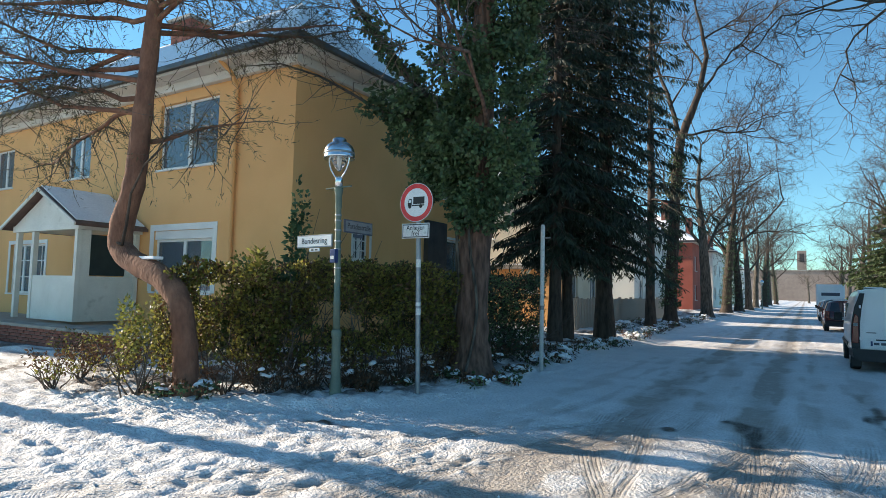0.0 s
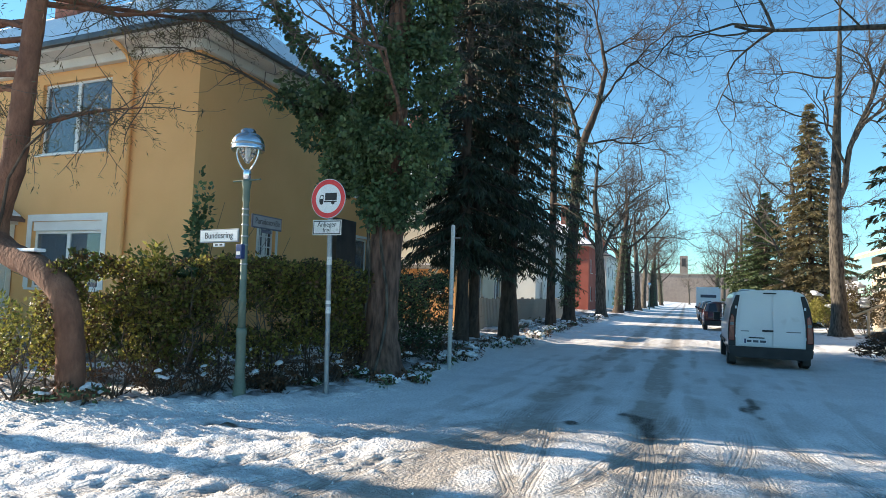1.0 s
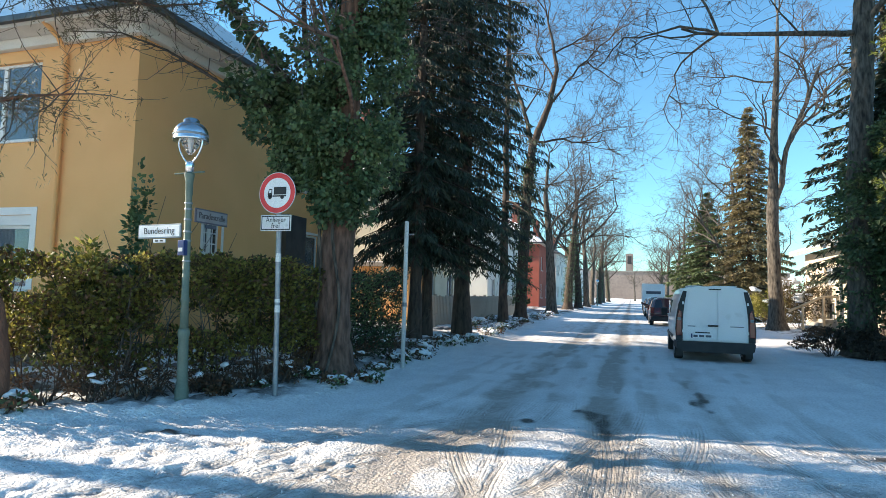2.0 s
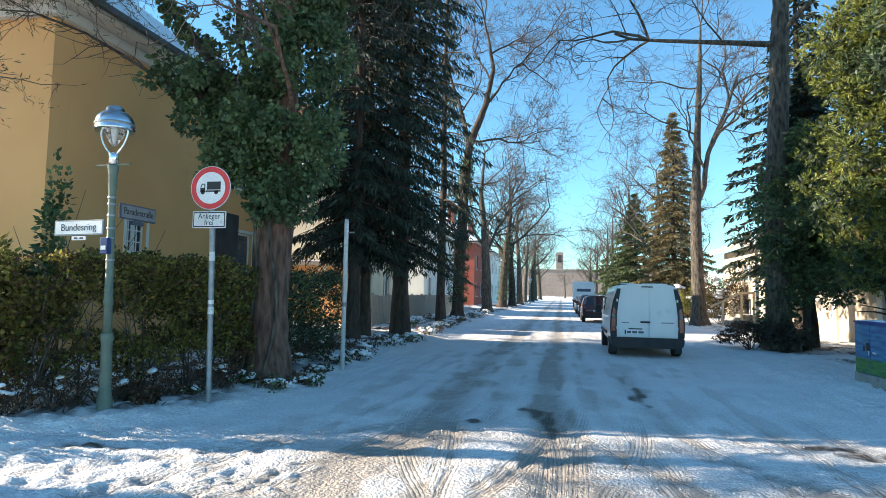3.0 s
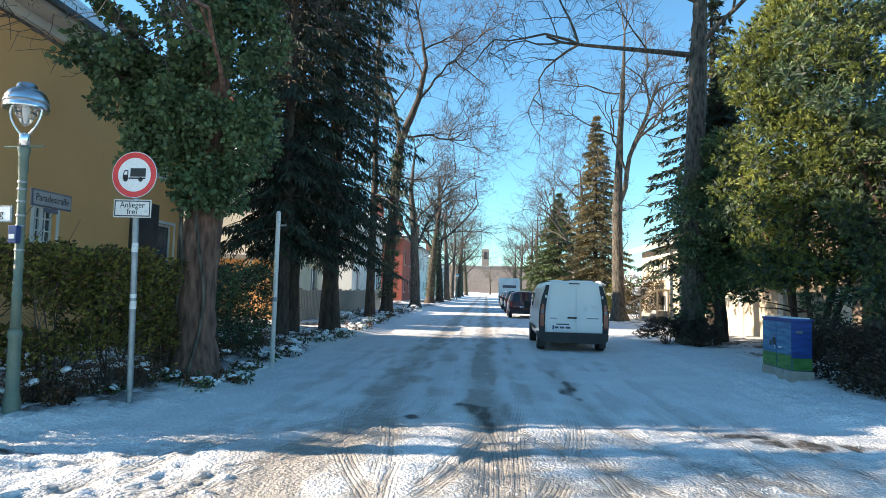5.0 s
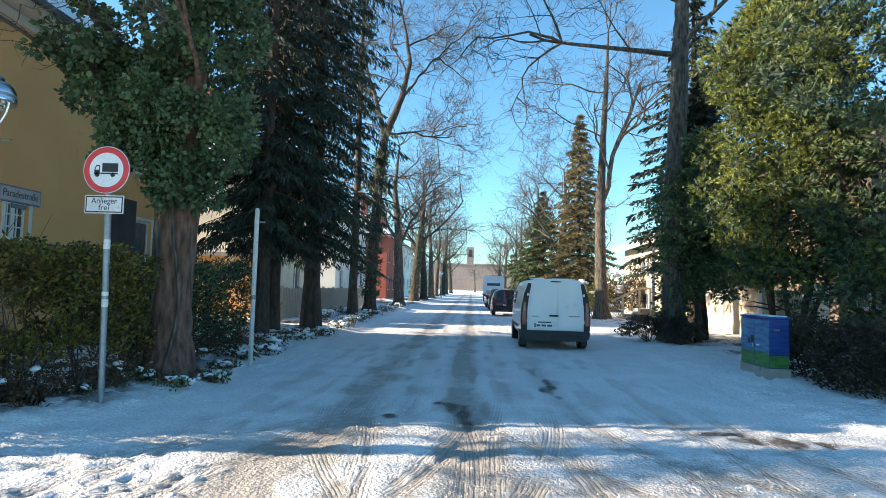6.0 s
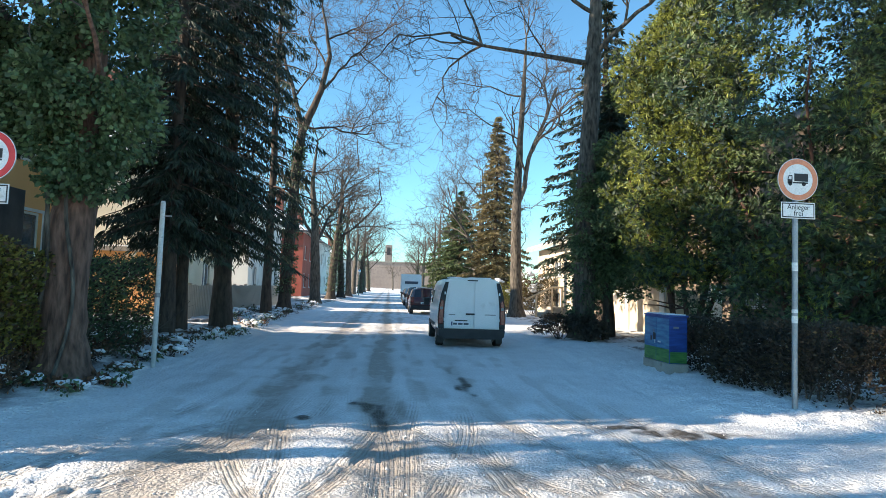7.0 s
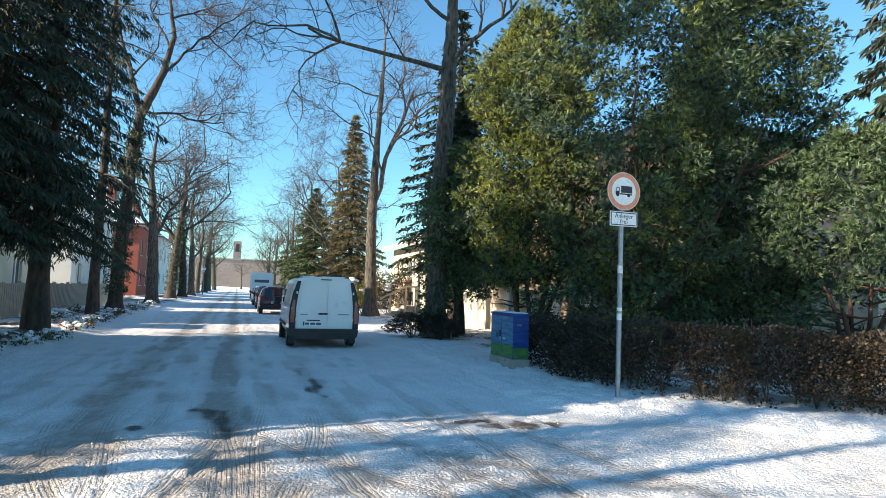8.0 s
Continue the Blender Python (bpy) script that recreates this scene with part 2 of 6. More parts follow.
def box(bm, x0, x1, y0, y1, z0, z1, bevel=0.0):
    r = bmesh.ops.create_cube(bm, size=1.0)
    vs = r["verts"]
    for v in vs:
        v.co = Vector(((x0 + x1) / 2 + v.co.x * (x1 - x0), (y0 + y1) / 2 + v.co.y * (y1 - y0), (z0 + z1) / 2 + v.co.z * (z1 - z0)))
    if bevel:
        es = list({e for v in vs for e in v.link_edges})
        bmesh.ops.bevel(bm, geom=es, offset=bevel, segments=2, affect="EDGES", profile=0.7)
    return bm


def boxed(x0, x1, y0, y1, z0, z1, bevel=0.0):
    return box(bmesh.new(), x0, x1, y0, y1, z0, z1, bevel)


def lathe(profile, n=24, bm=None, at=(0, 0, 0)):
    """Turn (radius, height) pairs round z."""
    bm = bm or bmesh.new()
    rings = []
    for r, z in profile:
        rings.append([bm.verts.new((at[0] + r * math.cos(2 * math.pi * k / n), at[1] + r * math.sin(2 * math.pi * k / n), at[2] + z)) for k in range(n)])
    for a, b in zip(rings, rings[1:]):
        for k in range(n):
            bm.faces.new((a[k], a[(k + 1) % n], b[(k + 1) % n], b[k]))
    bm.faces.new(rings[0][::-1])
    bm.faces.new(rings[-1])
    return bm


def prism(bm, outline, y0, y1, axis="y"):
    """Extrude an outline of (u, z) pairs along y (or x)."""
    f = (lambda u, w, z: (u, w, z)) if axis == "y" else (lambda u, w, z: (w, u, z))
    a = [bm.verts.new(f(u, y0, z)) for u, z in outline]
    b = [bm.verts.new(f(u, y1, z)) for u, z in outline]
    k = len(outline)
    bm.faces.new(a)
    bm.faces.new(b[::-1])
    for i in range(k):
        bm.faces.new((a[i], b[i], b[(i + 1) % k], a[(i + 1) % k]))
    bmesh.ops.recalc_face_normals(bm, faces=bm.faces)
    return bm


def tube_mesh(name, paths, mat, sides=6):
    """paths: list of (points (n, 3), radii (n,)). All tubes joined in one mesh."""
    V, F, base = [], [], 0
    ang = np.linspace(0, 2 * np.pi, sides, endpoint=False)
    ca, sa = np.cos(ang), np.sin(ang)
    for pts, rad in paths:
        pts = np.asarray(pts, float)
        d = np.gradient(pts, axis=0)
        d /= np.linalg.norm(d, axis=1)[:, None] + 1e-9
        ref = np.array([0.0, 0.0, 1.0]) if abs(d[0, 2]) < 0.8 else np.array([1.0, 0.0, 0.0])
        u = np.cross(d, ref)
        u /= np.linalg.norm(u, axis=1)[:, None] + 1e-9
        w = np.cross(d, u)
        ring = pts[:, None] + np.asarray(rad)[:, None, None] * (ca[None, :, None] * u[:, None] + sa[None, :, None] * w[:, None])
        V.append(ring.reshape(-1, 3))
        for i in range(len(pts) - 1):
            for k in range(sides):
                a, b = base + i * sides + k, base + i * sides + (k + 1) % sides
                F.append((a, b, b + sides, a + sides))
        base += len(pts) * sides
    return mesh_from(name, np.concatenate(V), F, mat, smooth=True)


def wander(p, d, length, n, wobble, lift=0.0, pull=0.3):
    """A crooked path from p that keeps to the direction d on the whole."""
    d = np.array(d, float)
    d /= np.linalg.norm(d)
    d0 = d.copy()
    pts = [np.array(p, float)]
    for _ in range(n):
        d = d + pull * (d0 - d) + rng.normal(0, wobble, 3) + np.array([0, 0, lift])
        d /= np.linalg.norm(d)
        pts.append(pts[-1] + d * length / n)
    return np.array(pts)


def sprays(centres, dirs, length, width, jitter=0.35):
    """Diamond-shaped leaves or needle sprays at centres, pointing along dirs."""
    n = len(centres)
    d = dirs + rng.normal(0, jitter, (n, 3))
    d /= np.linalg.norm(d, axis=1)[:, None] + 1e-9
    s = np.cross(d, rng.normal(0, 1, (n, 3)))
    s /= np.linalg.norm(s, axis=1)[:, None] + 1e-9
    L = (length * rng.uniform(0.6, 1.3, n))[:, None]
    W = (width * rng.uniform(0.6, 1.3, n))[:, None]
    return np.stack([centres, centres + d * L * 0.45 + s * W * 0.5, centres + d * L, centres + d * L * 0.45 - s * W * 0.5], 1)


# ---------------------------------------------------------------- ground
def smooth(a, b, v):
    t = np.clip((v - a) / (b - a), 0, 1)
    return t * t * (3 - 2 * t)


def value_noise(x, y, scale, seed):
    """Smooth value noise on arrays."""
    r = np.random.default_rng(seed)
    g = r.random((256, 256))
    u, v = x / scale + 1000, y / scale + 1000
    i, j = np.floor(u).astype(int), np.floor(v).astype(int)
    fu, fv = u - i, v - j
    fu, fv = fu * fu * (3 - 2 * fu), fv * fv * (3 - 2 * fv)
    a, b = g[i % 256, j % 256], g[(i + 1) % 256, j % 256]
    c, d = g[i % 256, (j + 1) % 256], g[(i + 1) % 256, (j + 1) % 256]
    return (a * (1 - fu) + b * fu) * (1 - fv) + (c * (1 - fu) + d * fu) * fv


def verge_line(y):
    """x of the left road edge: straight along the avenue, swinging out at the corner."""
    return -3.55 - 6.0 * np.clip((7.4 - y) / 4.5, 0, 4) ** 1.6


def kerb_right(y):
    return 4.1 + 5.0 * np.clip((8.2 - y) / 4.0, 0, 4) ** 1.6


def tracks(x, y):
    """How strongly wheels have worn the snow: straight ruts along the avenue that fan out over the crossing."""
    fan = np.clip((7.5 - y) / 5.0, 0, 3)
    wob = 0.10 * np.sin(y * 0.35) + 0.05 * np.sin(y * 1.1)
    t = np.zeros_like(x)
    for cx, w, s, bend in ((-1.42, 0.30, 0.75, -0.7), (0.02, 0.24, 1.0, 0.1), (1.40, 0.20, 0.45, 0.9), (-0.75, 0.20, 0.25, -1.6), (0.7, 0.16, 0.2, -0.5)):
        c = cx + wob * 0.6 + bend * fan ** 1.5
        t = np.maximum(t, s * np.exp(-((x - c) / w) ** 2))
    fade = np.where(x * 0 + np.abs(x - 1.4) < 0.6, smooth(6.5, 8, y) * (1 - smooth(11.5, 13.5, y)), 1.0)
    return t * fade * (1 - 0.55 * smooth(3.5, 0.5, y))


# centre, outward bend and half width of single tyre tracks over the crossing
TREADS = ((-1.5, -0.9, 0.15), (-0.95, -2.0, 0.14), (-0.45, -3.1, 0.14), (0.05, 0.15, 0.17), (0.45, -0.4, 0.13), (0.9, 0.5, 0.14), (1.45, 1.3, 0.14), (1.9, 2.4, 0.13), (-0.1, 3.0, 0.12), (-1.1, 0.5, 0.13), (2.5, 0.4, 0.13), (-2.2, -1.4, 0.14),
          (-1.3, -4.2, 0.13), (0.3, -1.4, 0.14), (0.6, 4.4, 0.13), (-0.7, -0.2, 0.12), (1.15, -1.0, 0.13), (-1.8, 1.6, 0.12), (3.1, 1.0, 0.13))


def treads(x, y):
    """Where single tyres have pressed the snow, and the wave of their treads."""
    fan = np.clip((8.2 - y) / 5.0, 0, 3)
    mask, wave, across = np.zeros_like(x), np.zeros_like(x), np.zeros_like(x)
    for k, (c0, bend, w) in enumerate(TREADS):
        u = x - (c0 + bend * fan ** 1.5 + 0.05 * np.sin(y * 1.3 + c0 * 5))
        on = np.exp(-(u / w) ** 4) * smooth(9.5, 7.4, y) * smooth(0.22, 0.42, value_noise(x, y, 0.9, 40 + k))
        wave = np.where(on > mask, np.sin(u * 50), wave)
        across = np.where(on > mask, u, across)
        mask = np.maximum(mask, on)
    return mask, wave, across


def ground_height(x, y):
    x, y = np.asarray(x, float), np.asarray(y, float)
    left = smooth(0.0, 0.55, verge_line(y) - x)
    bank = smooth(0.3, 1.6, verge_line(y) - x) * smooth(7.0, 10.5, y)
    right = smooth(0.0, 0.5, x - kerb_right(y))
    z = 0.05 * left + 0.15 * bank + 0.05 * right + 0.04 * smooth(6.0, 8.0, x) * smooth(8.0, 12.0, y)
    garden = smooth(-7.5, -9.0, x) * smooth(4.8, 6.0, y)
    z = z + 0.12 * garden
    near = 1 - smooth(25, 45, y)
    off = np.maximum(left, right)
    crust = np.abs(value_noise(x, y, 0.26, 5) - 0.5) * 2
    lump = (value_noise(x, y, 0.55, 1) - 0.5) * 0.06 + (0.5 - crust) * 0.035 + (value_noise(x, y, 1.7, 3) - 0.5) * 0.05
    trod = (value_noise(x, y, 0.12, 4) - 0.5) * 0.040 + (value_noise(x, y, 0.075, 6) - 0.5) * 0.030
    open_road = (1 - off) * smooth(8.0, 6.2, y)
    rough = smooth(0.35, 0.65, value_noise(x, y, 1.1, 7))
    z = z + near * (lump * (0.14 + 0.86 * off + 0.12 * open_road) + trod * (0.32 + 0.9 * np.maximum(open_road * (0.12 + 0.38 * rough), off) + 0.9 * smooth(-1.6, -3.2, x) * smooth(6.5, 5.0, y)))
    z = z + near * (1 - off) * 0.02 * (value_noise(x, y * 0.16, 0.13, 61) - 0.5) * smooth(7.0, 9.0, y)
    t = tracks(x, y) * (1 - left) * (1 - right)
    z = z - 0.03 * t * near
    # tyre treads pressed into the crossing
    on, wave, _ = treads(x, y)
    z = z - (1 - off) * on * (0.010 + 0.006 * wave)
    return z


def graded(parts):
    out = [parts[0][0]]
    for a, b, s0, s1 in parts:
        v = a
        while v < b - 1e-6:
            k = (v - a) / (b - a)
            v = min(b, v + s0 + (s1 - s0) * k)
            out.append(v)
    return np.array(sorted(set(np.round(out, 4))))


def build_ground():
    xs = graded([(-900, -60, 90, 20), (-60, -12, 4, 0.5), (-12, -8, 0.2, 0.09), (-8, -4, 0.048, 0.048), (-4, 4.2, 0.034, 0.034), (4.2, 8.5, 0.065, 0.065), (8.5, 14, 0.1, 0.5), (14, 60, 0.6, 5), (60, 900, 20, 90)])
    ys = graded([(-600, -30, 90, 10), (-30, 2.4, 3, 0.2), (2.4, 9, 0.048, 0.06), (9, 20, 0.08, 0.25), (20, 60, 0.3, 1.2), (60, 200, 2, 12), (200, 1200, 30, 150)])
    X, Y = np.meshgrid(xs, ys)
    Z = ground_height(X, Y)
    v = np.stack([X, Y, Z], -1).reshape(-1, 3)
    nx, ny = len(xs), len(ys)
    i = np.arange(nx * ny).reshape(ny, nx)
    f = np.stack([i[:-1, :-1], i[:-1, 1:], i[1:, 1:], i[1:, :-1]], -1).reshape(-1, 4)
    me = bpy.data.meshes.new("ground")
    me.vertices.add(len(v))
    me.vertices.foreach_set("co", v.astype(np.float32).ravel())
    me.loops.add(len(f) * 4)
    me.loops.foreach_set("vertex_index", f.astype(np.int32).ravel())
    me.polygons.add(len(f))
    me.polygons.foreach_set("loop_start", np.arange(len(f), dtype=np.int32) * 4)
    me.polygons.foreach_set("use_smooth", np.ones(len(f), dtype=bool))
    me.update(calc_edges=True)
    x, y = v[:, 0], v[:, 1]
    left, right = smooth(0.0, 0.4, verge_line(y) - x), smooth(0.0, 0.4, x - kerb_right(y))
    patch = value_noise(x, y, 0.35, 21) * 0.6 + value_noise(x, y, 1.3, 22) * 0.4
    dirt = tracks(x, y) * (0.55 + 0.7 * patch)
    cross = smooth(8.0, 6.6, y) * smooth(-4.5, -1.6, x) * smooth(4.6, 2.6, x)
    hollow = smooth(0.0, -0.018, v[:, 2] - 0.004)
    dirt = dirt + cross * (0.20 * smooth(0.42, 0.7, value_noise(x, y, 0.6, 23)) + 0.28 * hollow + 0.04)
    tread_on, tread_wave, tread_u = treads(x, y)
    dirt = dirt + tread_on * (0.06 + 0.20 * np.clip(tread_wave, 0, 1))
    streak = smooth(0.5, 0.72, value_noise(x, y * 0.14, 0.16, 62) * 0.65 + value_noise(x, y, 0.5, 63) * 0.35)
    dirt = dirt + 0.6 * streak * smooth(-3.5, -2.6, x) * smooth(3.6, 2.4, x) * (1 - smooth(40, 80, y)) * (0.55 + tracks(x, y))
    # right of the crossing: dirty snow plus dappled shade put into the colour
    dirt = dirt + 0.22 * smooth(2.2, 3.2, x) * smooth(8.0, 6.5, y) * smooth(0.35, 0.7, value_noise(x, y, 0.7, 64))
    dirt = dirt + 0.22 * hollow * smooth(7.0, 5.0, y) + 0.16 * smooth(-3.4, -2.6, x) * smooth(2.6, 1.2, x) * smooth(8, 9, y) * patch
    dirt = dirt * (1 - left) * (1 - right)
    slush = np.zeros_like(dirt)
    for cx, cy, rx, ry in ((3.55, 6.7, 0.55, 0.22), (2.9, 7.0, 0.3, 0.12), (-0.2, 8.1, 0.16, 0.30), (-0.86, 7.35, 0.12, 0.12), (0.06, 7.6, 0.10, 0.6), (-4.3, 5.15, 0.4, 0.10), (1.36, 9.9, 0.13, 0.9)):
        e = ((x - cx) / rx) ** 2 + ((y - cy) / ry) ** 2
        slush = np.maximum(slush, smooth(1.5, 0.3, e + 2.2 * (value_noise(x, y * 0.45, 0.12, 31) - 0.45)))
    garden = smooth(0.45, 1.4, verge_line(y) - x) * smooth(0.44, 0.58, value_noise(x, y, 0.5, 41) * 0.6 + value_noise(x, y, 0.14, 42) * 0.4) * (1 - smooth(60, 120, y))
    garden = np.maximum(garden, smooth(2.0, 3.2, x - kerb_right(y)) * smooth(0.55, 0.68, value_noise(x, y, 0.5, 43) * 0.6 + value_noise(x, y, 0.14, 44) * 0.4) * smooth(6, 9, y))
    flat = tread_on * (1 - left) * (1 - right)
    for nm, val in (("worn", dirt), ("slush", slush), ("litter", garden), ("tread", flat), ("tread_across", tread_u), ("trampled", smooth(9.0, 7.0, y) * 0.9 + 0.1)):
        at = me.attributes.new(nm, "FLOAT", "POINT")
        at.data.foreach_set("value", np.clip(val, -2, 1).astype(np.float32))
    m = bpy.data.materials.new("trodden_snow")
    m.use_nodes = True
    n, l = m.node_tree.nodes, m.node_tree.links
    b = n["Principled BSDF"]
    co = n.new("ShaderNodeTexCoord")

    def noise_node(s, d=5.0):
        t = n.new("ShaderNodeTexNoise")
        t.inputs["Scale"].default_value, t.inputs["Detail"].default_value = s, d
        l.new(co.outputs["Object"], t.inputs["Vector"])
        return t.outputs["Fac"]

    def blend(fac, a, c):
        mx = n.new("ShaderNodeMix")
        mx.data_type = "RGBA"
        l.new(fac, mx.inputs[0])
        l.new(a, mx.inputs[6])
        mx.inputs[7].default_value = (*c, 1)
        return mx.outputs[2]

    def attr(nm, gain, noisy, off=0.0):
        a = n.new("ShaderNodeAttribute")
        a.attribute_name = nm
        q = n.new("ShaderNodeMath")
        q.operation = "MULTIPLY_ADD"
        l.new(noise_node(noisy), q.inputs[0])
        q.inputs[1].default_value, q.inputs[2].default_value = 1.1, 0.45
        r = n.new("ShaderNodeMath")
        r.operation, r.use_clamp = "MULTIPLY", True
        l.new(a.outputs["Fac"], r.inputs[0])
        l.new(q.outputs[0], r.inputs[1])
        s = n.new("ShaderNodeMath")
        s.operation, s.use_clamp = "MULTIPLY", True
        l.new(r.outputs[0], s.inputs[0])
        s.inputs[1].default_value = gain
        return s.outputs[0]

    ramp = n.new("ShaderNodeValToRGB")
    ramp.color_ramp.elements[0].position, ramp.color_ramp.elements[1].position = 0.3, 0.7
    ramp.color_ramp.elements[0].color, ramp.color_ramp.elements[1].color = (0.80, 0.80, 0.80, 1), (0.91, 0.91, 0.91, 1)
    l.new(noise_node(1.6), ramp.inputs["Fac"])
    speck = n.new("ShaderNodeMix")
    speck.data_type, speck.blend_type = "RGBA", "MULTIPLY"
    grain = n.new("ShaderNodeValToRGB")
    grain.color_ramp.elements[0].position, grain.color_ramp.elements[1].position = 0.36, 0.56
    grain.color_ramp.elements[0].color, grain.color_ramp.elements[1].color = (0.66, 0.645, 0.63, 1), (1, 1, 1, 1)
    l.new(noise_node(26.0, 6.0), grain.inputs["Fac"])
    speck.inputs[0].default_value = 0.45
    l.new(ramp.outputs["Color"], speck.inputs[6])
    l.new(grain.outputs["Color"], speck.inputs[7])
    c = blend(attr("worn", 0.95, 9.0), speck.outputs[2], (0.40, 0.355, 0.31))
    c = blend(attr("slush", 1.0, 14.0), c, (0.10, 0.085, 0.07))
    c = blend(attr("litter", 0.9, 18.0), c, (0.07, 0.048, 0.032))
    # rows of tread blocks pressed by tyres, and grit thrown about
    def math_node(op, a, v, clamp=False):
        q = n.new("ShaderNodeMath")
        q.operation, q.use_clamp = op, clamp
        for k, w in enumerate((a, v)):
            if isinstance(w, float):
                q.inputs[k].default_value = w
            else:
                l.new(w, q.inputs[k])
        return q.outputs[0]

    def raw(nm):
        a = n.new("ShaderNodeAttribute")
        a.attribute_name = nm
        return a.outputs["Fac"]

    ribs = math_node("SINE", math_node("MULTIPLY", raw("tread_across"), 150.0), 0.0)
    ribs = math_node("MULTIPLY", math_node("MULTIPLY", ribs, 1.6, True), raw("tread"), True)
    broken = math_node("MULTIPLY", math_node("SUBTRACT", noise_node(7.0, 4.0), 0.36), 5.0, True)
    ribs = math_node("MULTIPLY", ribs, broken, True)
    c = blend(math_node("MULTIPLY", ribs, 0.42, True), c, (0.32, 0.27, 0.22))
    grit = math_node("MULTIPLY", math_node("SUBTRACT", noise_node(42.0, 2.0), 0.655), 14.0, True)
    grit = math_node("MULTIPLY", grit, math_node("MULTIPLY", raw("trampled"), math_node("MULTIPLY", math_node("SUBTRACT", noise_node(1.3, 3.0), 0.36), 5.0, True), True), True)
    c = blend(math_node("MULTIPLY", grit, 0.75, True), c, (0.10, 0.08, 0.06))
    l.new(c, b.inputs["Base Color"])
    b.inputs["Roughness"].default_value = 0.66
    b.inputs["Specular IOR Level"].default_value = 0.25
    bp = n.new("ShaderNodeBump")
    bp.inputs["Strength"].default_value, bp.inputs["Distance"].default_value = 1.0, 0.04
    l.new(math_node("SUBTRACT", noise_node(30.0, 10.0), math_node("MULTIPLY", ribs, 0.5)), bp.inputs["Height"])
    l.new(bp.outputs["Normal"], b.inputs["Normal"])
    me.materials.append(m)
    g = tagged(new("ground", me), "snow-covered road and verges with brown wheel ruts", "ground", kind="structure")
    # loose crumbs of broken crust on the crossing and the verge
    k = 3600
    cx, cy = rng.uniform(-7.5, 7.5, k), 2.4 + 5.4 * rng.random(k) ** 1.2
    hold = value_noise(cx, cy, 0.55, 71) + 0.25 * (value_noise(cx, cy, 0.13, 72)) > 0.62
    cx, cy = cx[hold], cy[hold]
    size = 0.004 + 0.012 * rng.random(len(cx)) ** 3
    base = np.array([(1, 0, 0), (0, 1, 0), (-1, 0, 0), (0, -1, 0), (0, 0, 1), (0, 0, -1)], float)
    tri = np.array([(0, 1, 4), (1, 2, 4), (2, 3, 4), (3, 0, 4), (1, 0, 5), (2, 1, 5), (3, 2, 5), (0, 3, 5)])
    knob = base[None] * rng.uniform(0.55, 1.3, (len(cx), 6, 1)) * size[:, None, None]
    turn = rng.uniform(0, 6.28, len(cx))
    kx = knob[..., 0] * np.cos(turn)[:, None] - knob[..., 1] * np.sin(turn)[:, None]
    ky = knob[..., 0] * np.sin(turn)[:, None] + knob[..., 1] * np.cos(turn)[:, None]
    knob = np.stack([kx, ky, knob[..., 2]], -1) + np.stack([cx, cy, ground_height(cx, cy) + size * 0.35], 1)[:, None]
    under("snow_crumbs", quads_mesh("snow_crumbs", knob[:, tri].reshape(-1, 3, 3), m), g, "loose crumbs of broken snow crust")["kind"] = "stuff"
    return g


build_ground()


def gz(x, y):
    return float(ground_height(np.array([x]), np.array([y]))[0])


# ---------------------------------------------------------------- houses
def wall_with_holes(parent, name, u0, u1, z0, z1, holes, mat, along, at, thick, label=""):
    """A wall in the x-z (along='x') or y-z plane, its outer face at `at`, thickness running inwards (sign of thick), with real openings."""
    us = sorted({u0, u1, *[h[0] for h in holes], *[h[1] for h in holes]})
    zs = sorted({z0, z1, *[h[2] for h in holes], *[h[3] for h in holes]})
    bm = bmesh.new()
    cache = {}

    def vert(u, z, w):
        k = (round(u, 4), round(z, 4), w)
        if k not in cache:
            cache[k] = bm.verts.new((u, at + w * thick, z) if along == "x" else (at + w * thick, u, z))
        return cache[k]

    solid = {}
    for i in range(len(us) - 1):
        for j in range(len(zs) - 1):
            cu, cz = (us[i] + us[i + 1]) / 2, (zs[j] + zs[j + 1]) / 2
            solid[i, j] = not any(h[0] < cu < h[1] and h[2] < cz < h[3] for h in holes)
    for (i, j), s in solid.items():
        if not s:
            continue
        a, b, c, d = us[i], us[i + 1], zs[j], zs[j + 1]
        for w in (0, 1):
            bm.faces.new([vert(a, c, w), vert(b, c, w), vert(b, d, w), vert(a, d, w)])
        for (di, dj), (p, q) in {(-1, 0): ((a, c), (a, d)), (1, 0): ((b, c), (b, d)), (0, -1): ((a, c), (b, c)), (0, 1): ((a, d), (b, d))}.items():
            if not solid.get((i + di, j + dj), False):
                bm.faces.new([vert(*p, 0), vert(*q, 0), vert(*q, 1), vert(*p, 1)])
    bmesh.ops.recalc_face_normals(bm, faces=bm.faces)
    return part(name, bm, mat, parent, label)


def place(along, at, inward):
    """Maps (u, depth, z) to box limits for a wall."""
    def limits(u0, u1, d0, d1, z0, z1):
        w0, w1 = sorted((at + inward * d0, at + inward * d1))
        return (u0, u1, w0, w1, z0, z1) if along == "x" else (w0, w1, u0, u1, z0, z1)
    return limits


